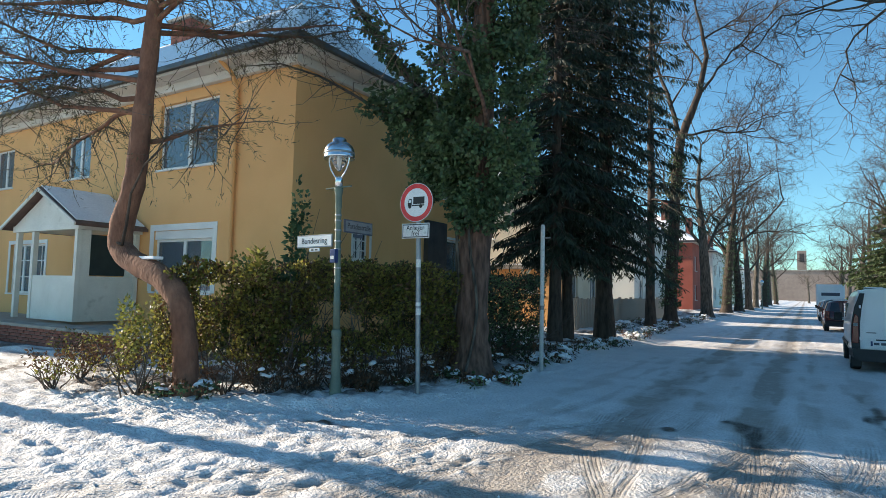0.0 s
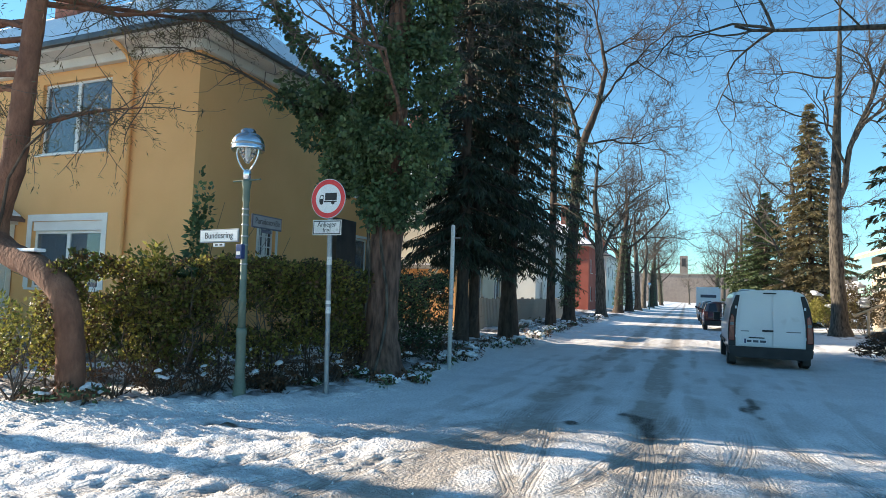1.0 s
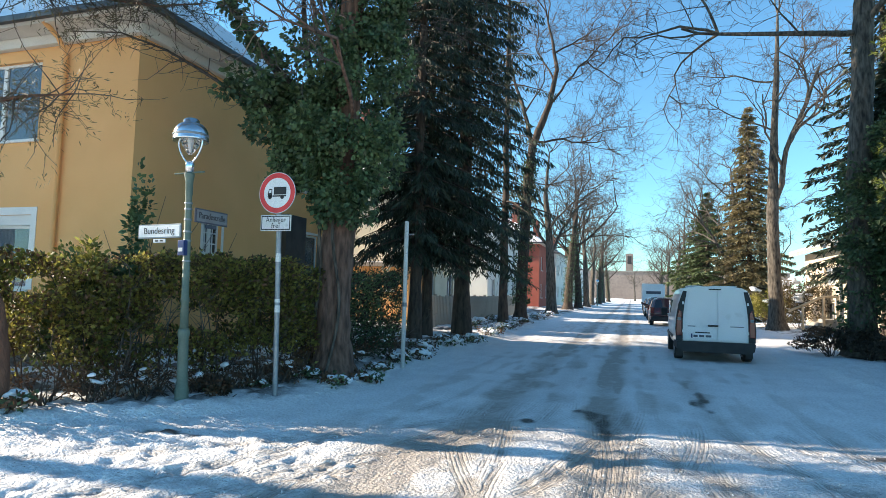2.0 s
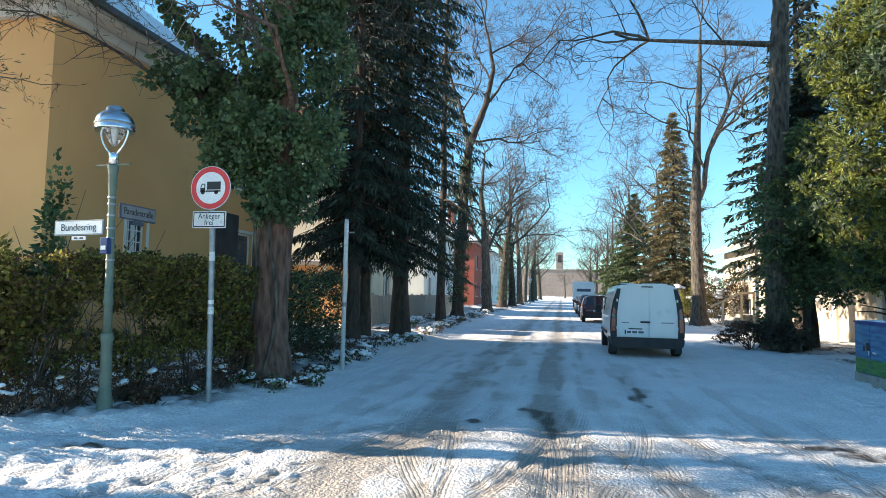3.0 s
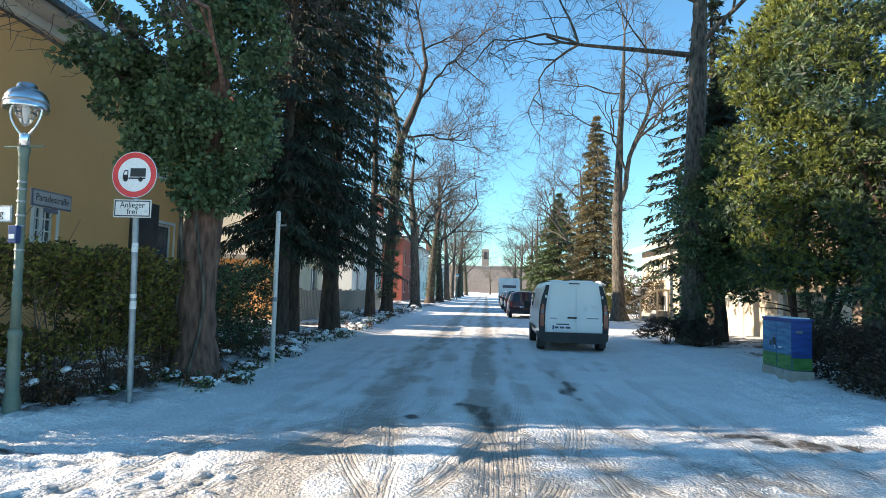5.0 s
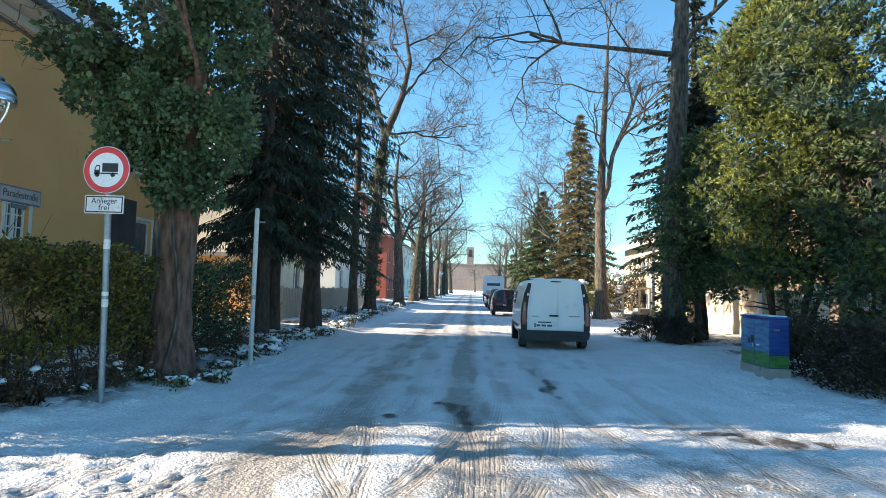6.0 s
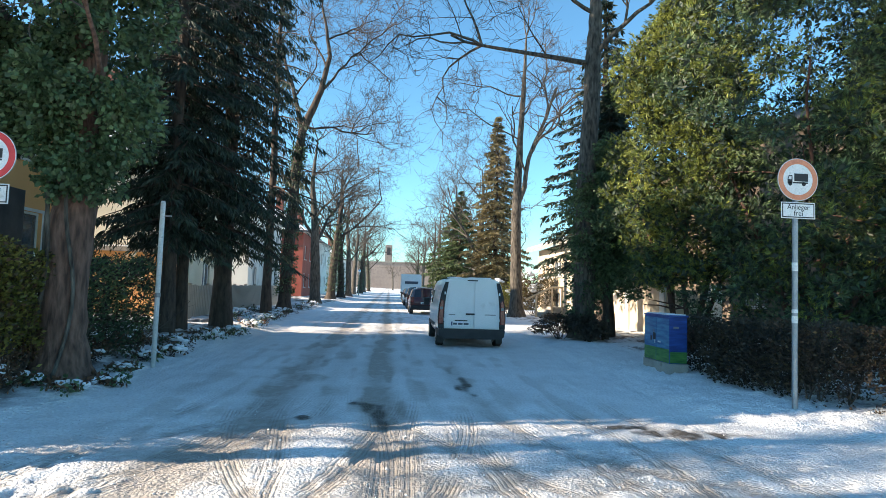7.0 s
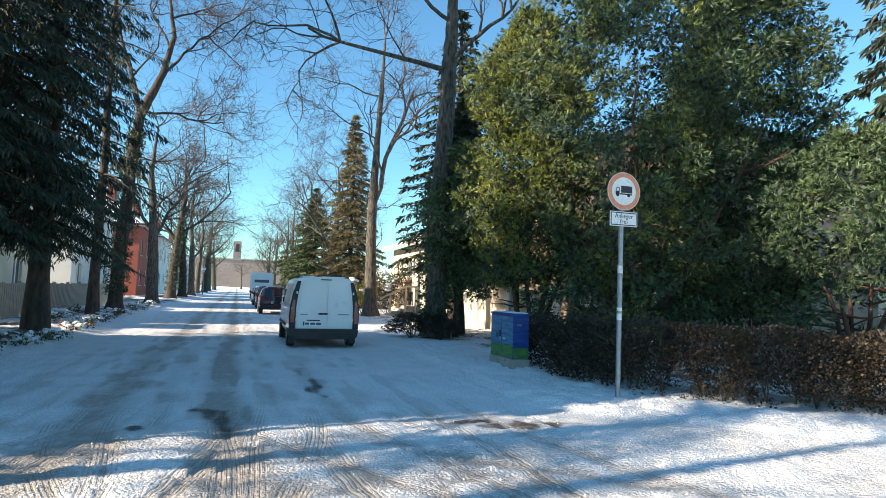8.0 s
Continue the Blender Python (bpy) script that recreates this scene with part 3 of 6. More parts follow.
def window(parent, u0, u1, z0, z1, along, at, inward, split=(0.5,), box_h=0.0, surround=0.0, bars=0, curtain=True, back=None, frame_w=0.06):
    """A casement window set into a wall: frame, mullions, panes, curtain, sill, roller box, painted surround."""
    lim = place(along, at, inward)
    bm = bmesh.new()
    zt = z1 - box_h
    for a in ((u0, u1, 0.09, 0.15, z0, z0 + frame_w), (u0, u1, 0.09, 0.15, zt - frame_w, zt), (u0, u0 + frame_w, 0.092, 0.148, z0 + frame_w, zt - frame_w), (u1 - frame_w, u1, 0.092, 0.148, z0 + frame_w, zt - frame_w)):
        box(bm, *lim(*a), 0.008)
    w = part("window", bm, M["white_paint"], parent, "white-framed casement window")
    edges = [u0 + frame_w, *[u0 + (u1 - u0) * s for s in split], u1 - frame_w]
    for s in edges[1:-1]:
        part("mullion", boxed(*lim(s - 0.055, s + 0.055, 0.086, 0.152, z0 + frame_w, zt - frame_w), 0.01), M["white_paint"], w)
    for a, b in zip(edges, edges[1:]):
        p = part("pane", boxed(*lim(a, b, 0.118, 0.124, z0 + frame_w, zt - frame_w)), M["pane"], w, "reflecting glass pane")
        p.visible_shadow = False
        for k in range(1, bars + 1):
            zz = z0 + (zt - z0) * k / (bars + 1)
            part("glazing_bar", boxed(*lim(a, b, 0.10, 0.14, zz - 0.014, zz + 0.014)), M["white_paint"], w)
        if bars:
            mid = (a + b) / 2
            part("glazing_bar", boxed(*lim(mid - 0.014, mid + 0.014, 0.102, 0.138, z0 + frame_w, zt - frame_w)), M["white_paint"], w)
    if curtain:
        bm = bmesh.new()
        n = 40
        for (a, b) in zip(edges, edges[1:]):
            row = []
            for k in range(n + 1):
                u = a + (b - a) * k / n
                d = 0.24 + 0.02 * math.sin(k * 1.7)
                q = lim(u, u, d, d, z0, zt)
                row.append((bm.verts.new((q[0], q[2], z0 + 0.05)), bm.verts.new((q[0], q[2], zt - 0.05))))
            for (p0, p1), (q0, q1) in zip(row, row[1:]):
                bm.faces.new((p0, q0, q1, p1))
        part("curtain", bm, M["curtain"], w, "pale net curtain")
    # dark board: the unlit room's shade is put into its colour
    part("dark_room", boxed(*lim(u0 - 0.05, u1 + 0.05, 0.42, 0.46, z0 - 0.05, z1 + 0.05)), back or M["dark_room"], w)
    part("sill", boxed(*lim(u0 - 0.06, u1 + 0.06, -0.06, 0.09, z0 - 0.05, z0 - 0.002), 0.008), M["white_paint"], w, "white window sill dusted with snow")
    if box_h:
        part("roller_box", boxed(*lim(u0, u1, 0.03, 0.15, zt + 0.002, z1 - 0.002), 0.01), M["white_paint"], w)
    if surround:
        bm = bmesh.new()
        for a in ((u0 - surround, u0 - 0.002, -0.015, 0.03, z0, z1 + surround), (u1 + 0.002, u1 + surround, -0.015, 0.03, z0, z1 + surround), (u0 - 0.002, u1 + 0.002, -0.014, 0.03, z1 + 0.002, z1 + surround)):
            box(bm, *lim(*a))
        part("surround", bm, M["white_paint"], w)
    return w


def hip_roof(parent, x0, x1, y0, y1, z, rise, over, mat, snow=None, ridge_along="x", eave_mat=None, gutter=True, thick=0.18):
    bm = bmesh.new()
    X0, X1, Y0, Y1 = x0 - over, x1 + over, y0 - over, y1 + over
    cx, cy = (X0 + X1) / 2, (Y0 + Y1) / 2
    inset = min(X1 - X0, Y1 - Y0) / 2
    if ridge_along == "x":
        r0, r1 = (X0 + inset, cy), (X1 - inset, cy)
    else:
        r0, r1 = (cx, Y0 + inset), (cx, Y1 - inset)
    top = z + thick

    def shell(dz, grow):
        c = [bm.verts.new((X0 - grow, Y0 - grow, top + dz)), bm.verts.new((X1 + grow, Y0 - grow, top + dz)), bm.verts.new((X1 + grow, Y1 + grow, top + dz)), bm.verts.new((X0 - grow, Y1 + grow, top + dz))]
        a, b = bm.verts.new((*r0, top + rise + dz)), bm.verts.new((*r1, top + rise + dz))
        if ridge_along == "x":
            for f in ((c[0], c[1], b, a), (c[1], c[2], b), (c[2], c[3], a, b), (c[3], c[0], a)):
                bm.faces.new(f)
        else:
            for f in ((c[0], c[1], a), (c[1], c[2], b, a), (c[2], c[3], b), (c[3], c[0], a, b)):
                bm.faces.new(f)
        return c
    c = shell(0, 0)
    bm.faces.new(c[::-1])
    roof = part("roof", bm, mat, parent, "hipped tiled roof with patchy snow")
    part("eave", boxed(X0 + 0.02, X1 - 0.02, Y0 + 0.02, Y1 - 0.02, z, top - 0.004), eave_mat or M["soffit"], parent, "boxed painted eave")
    if gutter:
        bm = bmesh.new()
        for a in ((X0 - 0.1, X1 + 0.1, Y0 - 0.12, Y0 - 0.003, top - 0.13, top), (X0 - 0.1, X1 + 0.1, Y1 + 0.003, Y1 + 0.12, top - 0.13, top), (X0 - 0.12, X0 - 0.003, Y0, Y1, top - 0.13, top - 0.002), (X1 + 0.003, X1 + 0.12, Y0, Y1, top - 0.13, top - 0.002)):
            box(bm, *a, 0.03)
        part("gutter", bm, M["gutter"], parent, "dark metal gutter")
    if snow:
        bm = bmesh.new()
        shell(0.05, -0.06)
        part("roof_snow", bm, snow, roof, "thin crust of snow")
    return roof


def corner_house():
    h = thing("house", (0, 0, 0), "two-storey ochre-yellow corner house with white windows and snowy roof", "house")
    X0, X1, Y0, Y1, ZT = -27.0, -8.9, 9.0, 16.9, 6.66
    front = [(-13.75, -11.45, 1.38, 2.92), (-13.75, -11.45, 4.5, 6.2), (-21.4, -19.2, 1.18, 2.72), (-18.3, -17.0, 4.6, 5.9), (-22.9, -21.6, 4.6, 5.9), (-17.6, -16.3, 0.2, 2.3)]
    wall_with_holes(h, "front_wall", X0, X1, -0.1, ZT, front, M["plaster"], "x", Y0, 0.4)
    side = [(11.1, 11.72, 2.28, 3.02), (15.45, 16.35, 0.95, 3.15), (15.0, 16.1, 4.4, 5.7)]
    wall_with_holes(h, "side_wall", Y0 + 0.402, Y1, -0.1, ZT, side, M["plaster"], "y", X1, -0.4)
    wall_with_holes(h, "rear_wall", X0, X1 - 0.402, -0.1, ZT, [], M["plaster"], "x", Y1, -0.4)
    wall_with_holes(h, "party_wall", Y0 + 0.402, Y1 - 0.402, -0.1, ZT, [], M["plaster"], "y", X0, 0.4)
    window(h, *front[0], "x", Y0, 1, box_h=0.22, surround=0.16)
    window(h, *front[1], "x", Y0, 1, surround=0.0)
    window(h, *front[2], "x", Y0, 1, split=(0.33, 0.66), bars=2, surround=0.12)
    window(h, *front[3], "x", Y0, 1)
    window(h, *front[4], "x", Y0, 1)
    window(h, *side[0], "y", X1, -1, bars=2, surround=0.08, frame_w=0.05, curtain=False)
    window(h, *side[1], "y", X1, -1, surround=0.08, split=(), curtain=True)
    part("side_panel", boxed(X1 + 0.003, X1 + 0.16, 14.25, 15.3, -0.1, 3.6, 0.01), M["gutter"], h, "dark panel beside the side door")
    window(h, *side[2], "y", X1, -1, surround=0.0)
    hip_roof(h, X0, X1, Y0, Y1, ZT, 3.6, 0.62, M["roof"], M["roof_snow"])
    # moulding under the eave
    bm = bmesh.new()
    box(bm, X0, X1 + 0.16, Y0 - 0.16, Y0 - 0.003, ZT - 0.22, ZT - 0.003, 0.04)
    box(bm, X1 + 0.003, X1 + 0.16, Y0, Y1, ZT - 0.22, ZT - 0.003, 0.04)
    part("cornice", bm, M["soffit"], h, "pale moulded cornice")
    # chimney
    c = part("chimney", boxed(-19.0, -17.9, 12.6, 13.4, 8.2, 11.0, 0.02), M["brick"], h, "brick chimney stack")
    part("cap", boxed(-19.1, -17.8, 12.5, 13.5, 11.002, 11.12, 0.02), M["concrete"], c)
    # downpipe
    pts = [(-10.75, 8.93, 0.1), (-10.75, 8.93, 3.0), (-10.75, 8.93, 6.2), (-10.75, 8.75, 6.5), (-10.75, 8.4, 6.7)]
    under("downpipe", tube_mesh("downpipe", [(pts, [0.05] * 5)], M["plaster"], 10), h, "painted downpipe")
    # closed interior floor slab to stop light passing through
    part("floor_slab", boxed(X0 + 0.41, X1 - 0.41, Y0 + 0.6, Y1 - 0.41, 3.1, 3.3), M["dark_room"], h)
    return h


corner_house()


def porch():
    p = thing("porch", (0.4, 0, 0), "white timber entrance porch with a snow-dusted gable roof", "porch")
    x0, x1, y0, y1 = -17.75, -14.72, 7.4, 8.99
    zb, ze, zr = 0.62, 2.84, 3.86
    w = M["porch_paint"]
    for x, y in ((x0 + 0.06, y0 + 0.06), (-16.85, y0 + 0.06), (x1 - 0.06, y0 + 0.06), (x1 - 0.06, y1 - 0.08)):
        part("post", boxed(x - 0.06, x + 0.06, y - 0.06, y + 0.06, zb, ze, 0.008), w, p)
    part("parapet", boxed(-16.788, x1 - 0.122, y0 + 0.02, y0 + 0.09, zb, 1.72, 0.006), w, p, "white boarded parapet")
    part("parapet", boxed(x1 - 0.09, x1 - 0.02, y0 + 0.122, y1 - 0.142, zb, 1.72, 0.006), w, p, "white boarded parapet")
    part("blind", boxed(x1 - 0.07, x1 - 0.04, y0 + 0.34, y1 - 0.36, 1.742, 2.74), M["shade_blind"], p, "dark green glazed panel")
    part("panel_frame", boxed(x1 - 0.09, x1 - 0.02, y0 + 0.122, y0 + 0.338, 1.722, ze - 0.002), w, p)
    part("panel_frame", boxed(x1 - 0.09, x1 - 0.02, y1 - 0.358, y1 - 0.142, 1.722, ze - 0.002), w, p)
    part("beam", boxed(x0 - 0.1, x1 + 0.1, y0 - 0.04, y0 + 0.14, ze + 0.002, ze + 0.16, 0.01), w, p)
    part("beam", boxed(x1 - 0.14, x1 + 0.08, y0 + 0.142, y1, ze + 0.002, ze + 0.14, 0.01), w, p)
    xm = (x0 + x1) / 2
    bm = bmesh.new()
    prism(bm, [(x0 - 0.05, ze + 0.162), (x1 + 0.05, ze + 0.162), (xm, zr - 0.04)], y0 - 0.02, y0 + 0.06)
    part("gable", bm, w, p, "white boarded gable")
    for s in (-1, 1):
        e = xm + s * ((x1 - x0) / 2 + 0.32)
        bm = bmesh.new()
        prism(bm, [(e, ze + 0.06), (xm, zr - 0.03), (xm, zr + 0.05), (e, ze + 0.14)], y0 - 0.26, y0 - 0.225)
        part("verge_board", bm, w, p)
    bm = bmesh.new()
    prism(bm, [(x0 - 0.32, ze + 0.06), (xm, zr), (x1 + 0.32, ze + 0.06), (x1 + 0.32, ze + 0.13), (xm, zr + 0.08), (x0 - 0.32, ze + 0.13)], y0 - 0.22, y1)
    r = part("roof", bm, M["roof"], p, "small dark roof")
    bm = bmesh.new()
    prism(bm, [(x0 - 0.28, ze + 0.17), (xm, zr + 0.09), (x1 + 0.22, ze + 0.20), (x1 + 0.22, ze + 0.225), (xm, zr + 0.13), (x0 - 0.28, ze + 0.195)], y0 - 0.16, y1 - 0.05)
    part("roof_snow", bm, M["roof_snow"], r, "thin snow on the porch roof")
    part("ceiling_board", boxed(x0, x1 - 0.15, y0 + 0.16, y1, ze + 0.05, ze + 0.09), w, p)
    return p


porch()


def brick_terrace():
    """Low brick retaining wall with terrace and steps before the porch."""
    t = thing("terrace_wall", (0, 0, 0), "low red clinker-brick terrace wall with snowy coping", "wall")
    part("core", boxed(-24.0, -9.9, 6.42, 8.98, 0.0, 0.55), M["mortar"], t)
    part("coping", boxed(-24.05, -9.85, 6.33, 6.75, 0.552, 0.62, 0.01), M["concrete"], t, "concrete coping slab")
    me = bpy.data.meshes.new("brick")
    bm = boxed(-0.118, 0.118, -0.03, 0.03, -0.031, 0.031, 0.004)
    bm.to_mesh(me)
    bm.free()
    me.materials.append(M["brick"])
    k = 0
    for row in range(7):
        x = -16.8 + (0.125 if row % 2 else 0.0)
        while x < -10.0 and k < 290:
            o = under("brick", me, t)
            o.location = (x, 6.405 + float(rng.uniform(-0.004, 0.004)), 0.06 + row * 0.076)
            x += 0.25
            k += 1
    s = thing("garden_steps", (0, 0, 0), "stone garden steps with snow on the treads", "steps")
    for i in range(3):
        st = part("step", boxed(-17.6, -15.7 - 0.0, 5.3 + i * 0.36, 5.3 + (i + 1) * 0.36 - 0.003, 0.02, 0.19 + i * 0.17, 0.015), M["rock"], s)
        part("snow_cap", boxed(-17.5, -15.8, 5.33 + i * 0.36, 5.62 + i * 0.36, 0.192 + i * 0.17, 0.225 + i * 0.17, 0.012), M["roof_snow"], st)


brick_terrace()


# ---------------------------------------------------------------- trees
def branch_out(paths, twigs, p, d, length, radius, depth, spread=0.75, lift=0.02, wob=0.24, kids=(4, 6), sprigs=3):
    """Recursive limbs: appends to paths (thick) and twigs (thin)."""
    n = max(3, int(length / 0.45))
    pts = wander(p, d, length, min(n, 9), wob if radius < 0.05 else wob * (0.75 if radius < 0.12 else 0.5), lift)
    m = len(pts)
    rad = max(radius, 0.008) * np.linspace(1, 0.4, m)
    (paths if radius > 0.022 else twigs).append((pts, rad))
    if depth == 0:
        for k in range(sprigs):
            i = int(rng.integers(1, m))
            twigs.append((wander(pts[i], pts[i] - pts[i - 1] + rng.normal(0, 0.32, 3), length * rng.uniform(0.5, 0.95), 2, 0.28, 0.02), np.array([1, 0.7, 0.35]) * max(0.0085, radius * 0.45)))
        return
    for k in range(int(rng.integers(kids[0], kids[1] + 1))):
        i = int(rng.integers(max(1, m // 3), m))
        ax = pts[min(i, m - 1)] - pts[i - 1]
        ax /= np.linalg.norm(ax) + 1e-9
        side = rng.normal(0, 1, 3)
        side -= ax * side.dot(ax)
        side /= np.linalg.norm(side) + 1e-9
        dd = ax * rng.uniform(0.45, 0.95) + side * spread
        branch_out(paths, twigs, pts[i], dd, length * rng.uniform(0.42, 0.68), radius * rng.uniform(0.35, 0.55), depth - 1, spread, lift, wob * 1.15, kids, sprigs)


def bare_tree(name, loc, trunk, radii, limbs, label, mat="bark", group="", depth=3, kids=(4, 6), ivy=None, spread=0.75, sprigs=3):
    """trunk: path relative to loc; limbs: (index along the trunk, direction, length, radius)."""
    t = thing(name, loc, label, "tree", group)
    trunk = np.array(trunk, float)
    # resample the trunk finely and roughen it
    s = np.linspace(0, len(trunk) - 1, 5 * len(trunk))
    fine = np.stack([np.interp(s, range(len(trunk)), trunk[:, k]) for k in range(3)], 1)
    fr = np.interp(s, range(len(trunk)), radii)
    fine[1:, :2] += rng.normal(0, 0.012, (len(fine) - 1, 2))
    flare = 1 + 0.55 * np.exp(-(fine[:, 2] - fine[0, 2]) / 0.25)
    under("trunk", tube_mesh("trunk", [(fine, fr * flare * rng.uniform(0.96, 1.04, len(fr)))], M[mat], 14), t)
    twigs = []
    up = trunk[-1] - trunk[-2]
    up = up / np.linalg.norm(up)
    crown = [(len(trunk) - 1.001, tuple(up * 0.9 + rng.normal(0, 0.45, 3)), 2.6, radii[-1] * 1.1) for _ in range(3)]
    for i, d, length, r in [*limbs, *crown]:
        r = r * (0.72 if r < 0.14 else 0.88)
        k = int(i)
        p = trunk[k] + (trunk[min(k + 1, len(trunk) - 1)] - trunk[k]) * (i - k)
        paths = []
        branch_out(paths, twigs, p, d, length, r, depth - (i > len(trunk) - 1.1), spread=spread, kids=kids, sprigs=sprigs)
        if paths:
            under("limb", tube_mesh("limb", paths, M[mat], 6), t)
    if twigs:
        under("twig_mass", tube_mesh("twig_mass", twigs, M["twig"], 3), t, "fine leafless twigs")["kind"] = "stuff"
    if ivy:
        z0, z1, n, reach = ivy
        k = rng.integers(0, len(fine), n * 3)
        q = fine[k]
        q = q[(q[:, 2] > z0) & (q[:, 2] < z1)][:n]
        rr = np.interp(q[:, 2], fine[:, 2], fr)
        a = rng.uniform(0, 2 * np.pi, len(q))
        out = np.stack([np.cos(a), np.sin(a), np.zeros(len(q))], 1)
        q = q + out * (rr + np.abs(rng.normal(0, reach, len(q))))[:, None] + rng.normal(0, 0.12, (len(q), 3)) * [0.2, 0.2, 1]
        under("ivy", quads_mesh("ivy", sprays(q, out + [0, 0, -0.6], 0.11, 0.09), M["ivy"]), t, "dark climbing ivy")["kind"] = "stuff"
    return t


def conifer(name, loc, height, base_r, z0, label, mat, trunk_r=0.2, whorls=26, per=7, droop=0.5, seed=0, density=1.0, lean=(0, 0), group="", needle=(0.26, 0.075), hang=0.5, power=0.85, ragged=0.0):
    """A spruce: trunk, whorls of drooping branches and many needle sprays."""
    t = thing(name, loc, label, "tree", group)
    zs = np.linspace(0, height, 14)
    path = np.stack([lean[0] * zs / height, lean[1] * zs / height, zs], 1)
    path[1:-1, :2] += rng.normal(0, 0.02, (12, 2))
    rad = trunk_r * (1 - zs / height) ** 0.8 + 0.02
    rad[0] *= 1.35
    under("trunk", tube_mesh("trunk", [(path, rad)], M["bark"], 12), t)
    paths, C, D = [], [], []
    for w in range(whorls):
        f = w / (whorls - 1)
        z = z0 + (height - z0 - 0.15) * f
        reach = base_r * (1 - f) ** power + 0.15
        for k in range(per):
            a = 2 * np.pi * (k + rng.uniform(-0.35, 0.35)) / per + w * 0.9
            L = reach * rng.uniform(0.65, 1.12) * (1 + ragged * rng.uniform(-0.8, 0.45))
            if rng.random() < 0.35 * ragged:
                continue
            s = np.linspace(0, 1, 7)
            out = np.array([np.cos(a), np.sin(a)])
            zz = z + rng.uniform(-0.15, 0.15) + L * (0.10 * s - droop * s ** 1.6 + 0.22 * droop * s ** 4)
            cx, cy = lean[0] * z / height, lean[1] * z / height
            pts = np.stack([cx + out[0] * L * s, cy + out[1] * L * s, zz], 1)
            pts[2:, :2] += rng.normal(0, 0.03, (5, 2))
            paths.append((pts, np.linspace(0.012 + 0.012 * L, 0.004, 7)))
            n = int(density * (14 + 46 * L))
            u = rng.uniform(0.12, 1.0, n) ** 0.75
            c = np.stack([np.interp(u, s, pts[:, q]) for q in range(3)], 1)
            side = np.array([-out[1], out[0], 0])
            off = rng.normal(0, 1, n) * (0.05 + 0.20 * L * (1 - np.abs(u - 0.55))) * 0.42
            c = c + side * off[:, None] + np.stack([np.zeros(n), np.zeros(n), -np.abs(off) * 0.45], 1)
            d = np.array([out[0], out[1], -0.15]) * 0.6 + side * np.sign(off)[:, None] * 0.7 + np.array([0, 0, -hang])
            C.append(c)
            D.append(d)
    under("branch_mass", tube_mesh("branch_mass", paths, M["bark"], 4), t)["kind"] = "stuff"
    under("needles", quads_mesh("needles", sprays(np.concatenate(C), np.concatenate(D), *needle), M[mat]), t, "dense drooping needle sprays")["kind"] = "stuff"
    return t


def leaf_blob(n, centre, radii, hollow=0.55):
    """Points in an uneven shell of an ellipsoid."""
    d = rng.normal(0, 1, (n, 3))
    d /= np.linalg.norm(d, axis=1)[:, None]
    r = (hollow + (1 - hollow) * rng.random(n)) * (1 + 0.25 * np.sin(d[:, 0] * 5 + centre[0]) * np.cos(d[:, 2] * 4 + centre[1]))
    return np.asarray(centre) + d * np.asarray(radii) * r[:, None], d


def clumped_crown(parent, name, clumps, per, mat, leaf, hang=0.3, label="", tuft=1):
    """A crown made of many small clumps of leaves: clumps is a list of (centre, radii)."""
    C, D = [], []
    for c, r in clumps:
        q, d = leaf_blob(per // tuft, c, r)
        if tuft > 1:                                       # short shoots: several needle sprays from one point
            d = d + rng.normal(0, 0.45, d.shape)
            q, d = np.repeat(q, tuft, 0) + rng.normal(0, 0.012, (len(q) * tuft, 3)), np.repeat(d, tuft, 0)
        C.append(q)
        D.append(d + np.array([0, 0, -hang]))
    o = under(name, quads_mesh(name, sprays(np.concatenate(C), np.concatenate(D), *leaf, jitter=0.55 if tuft == 1 else 0.42), M[mat]), parent, label)
    o["kind"] = "stuff"
    return o


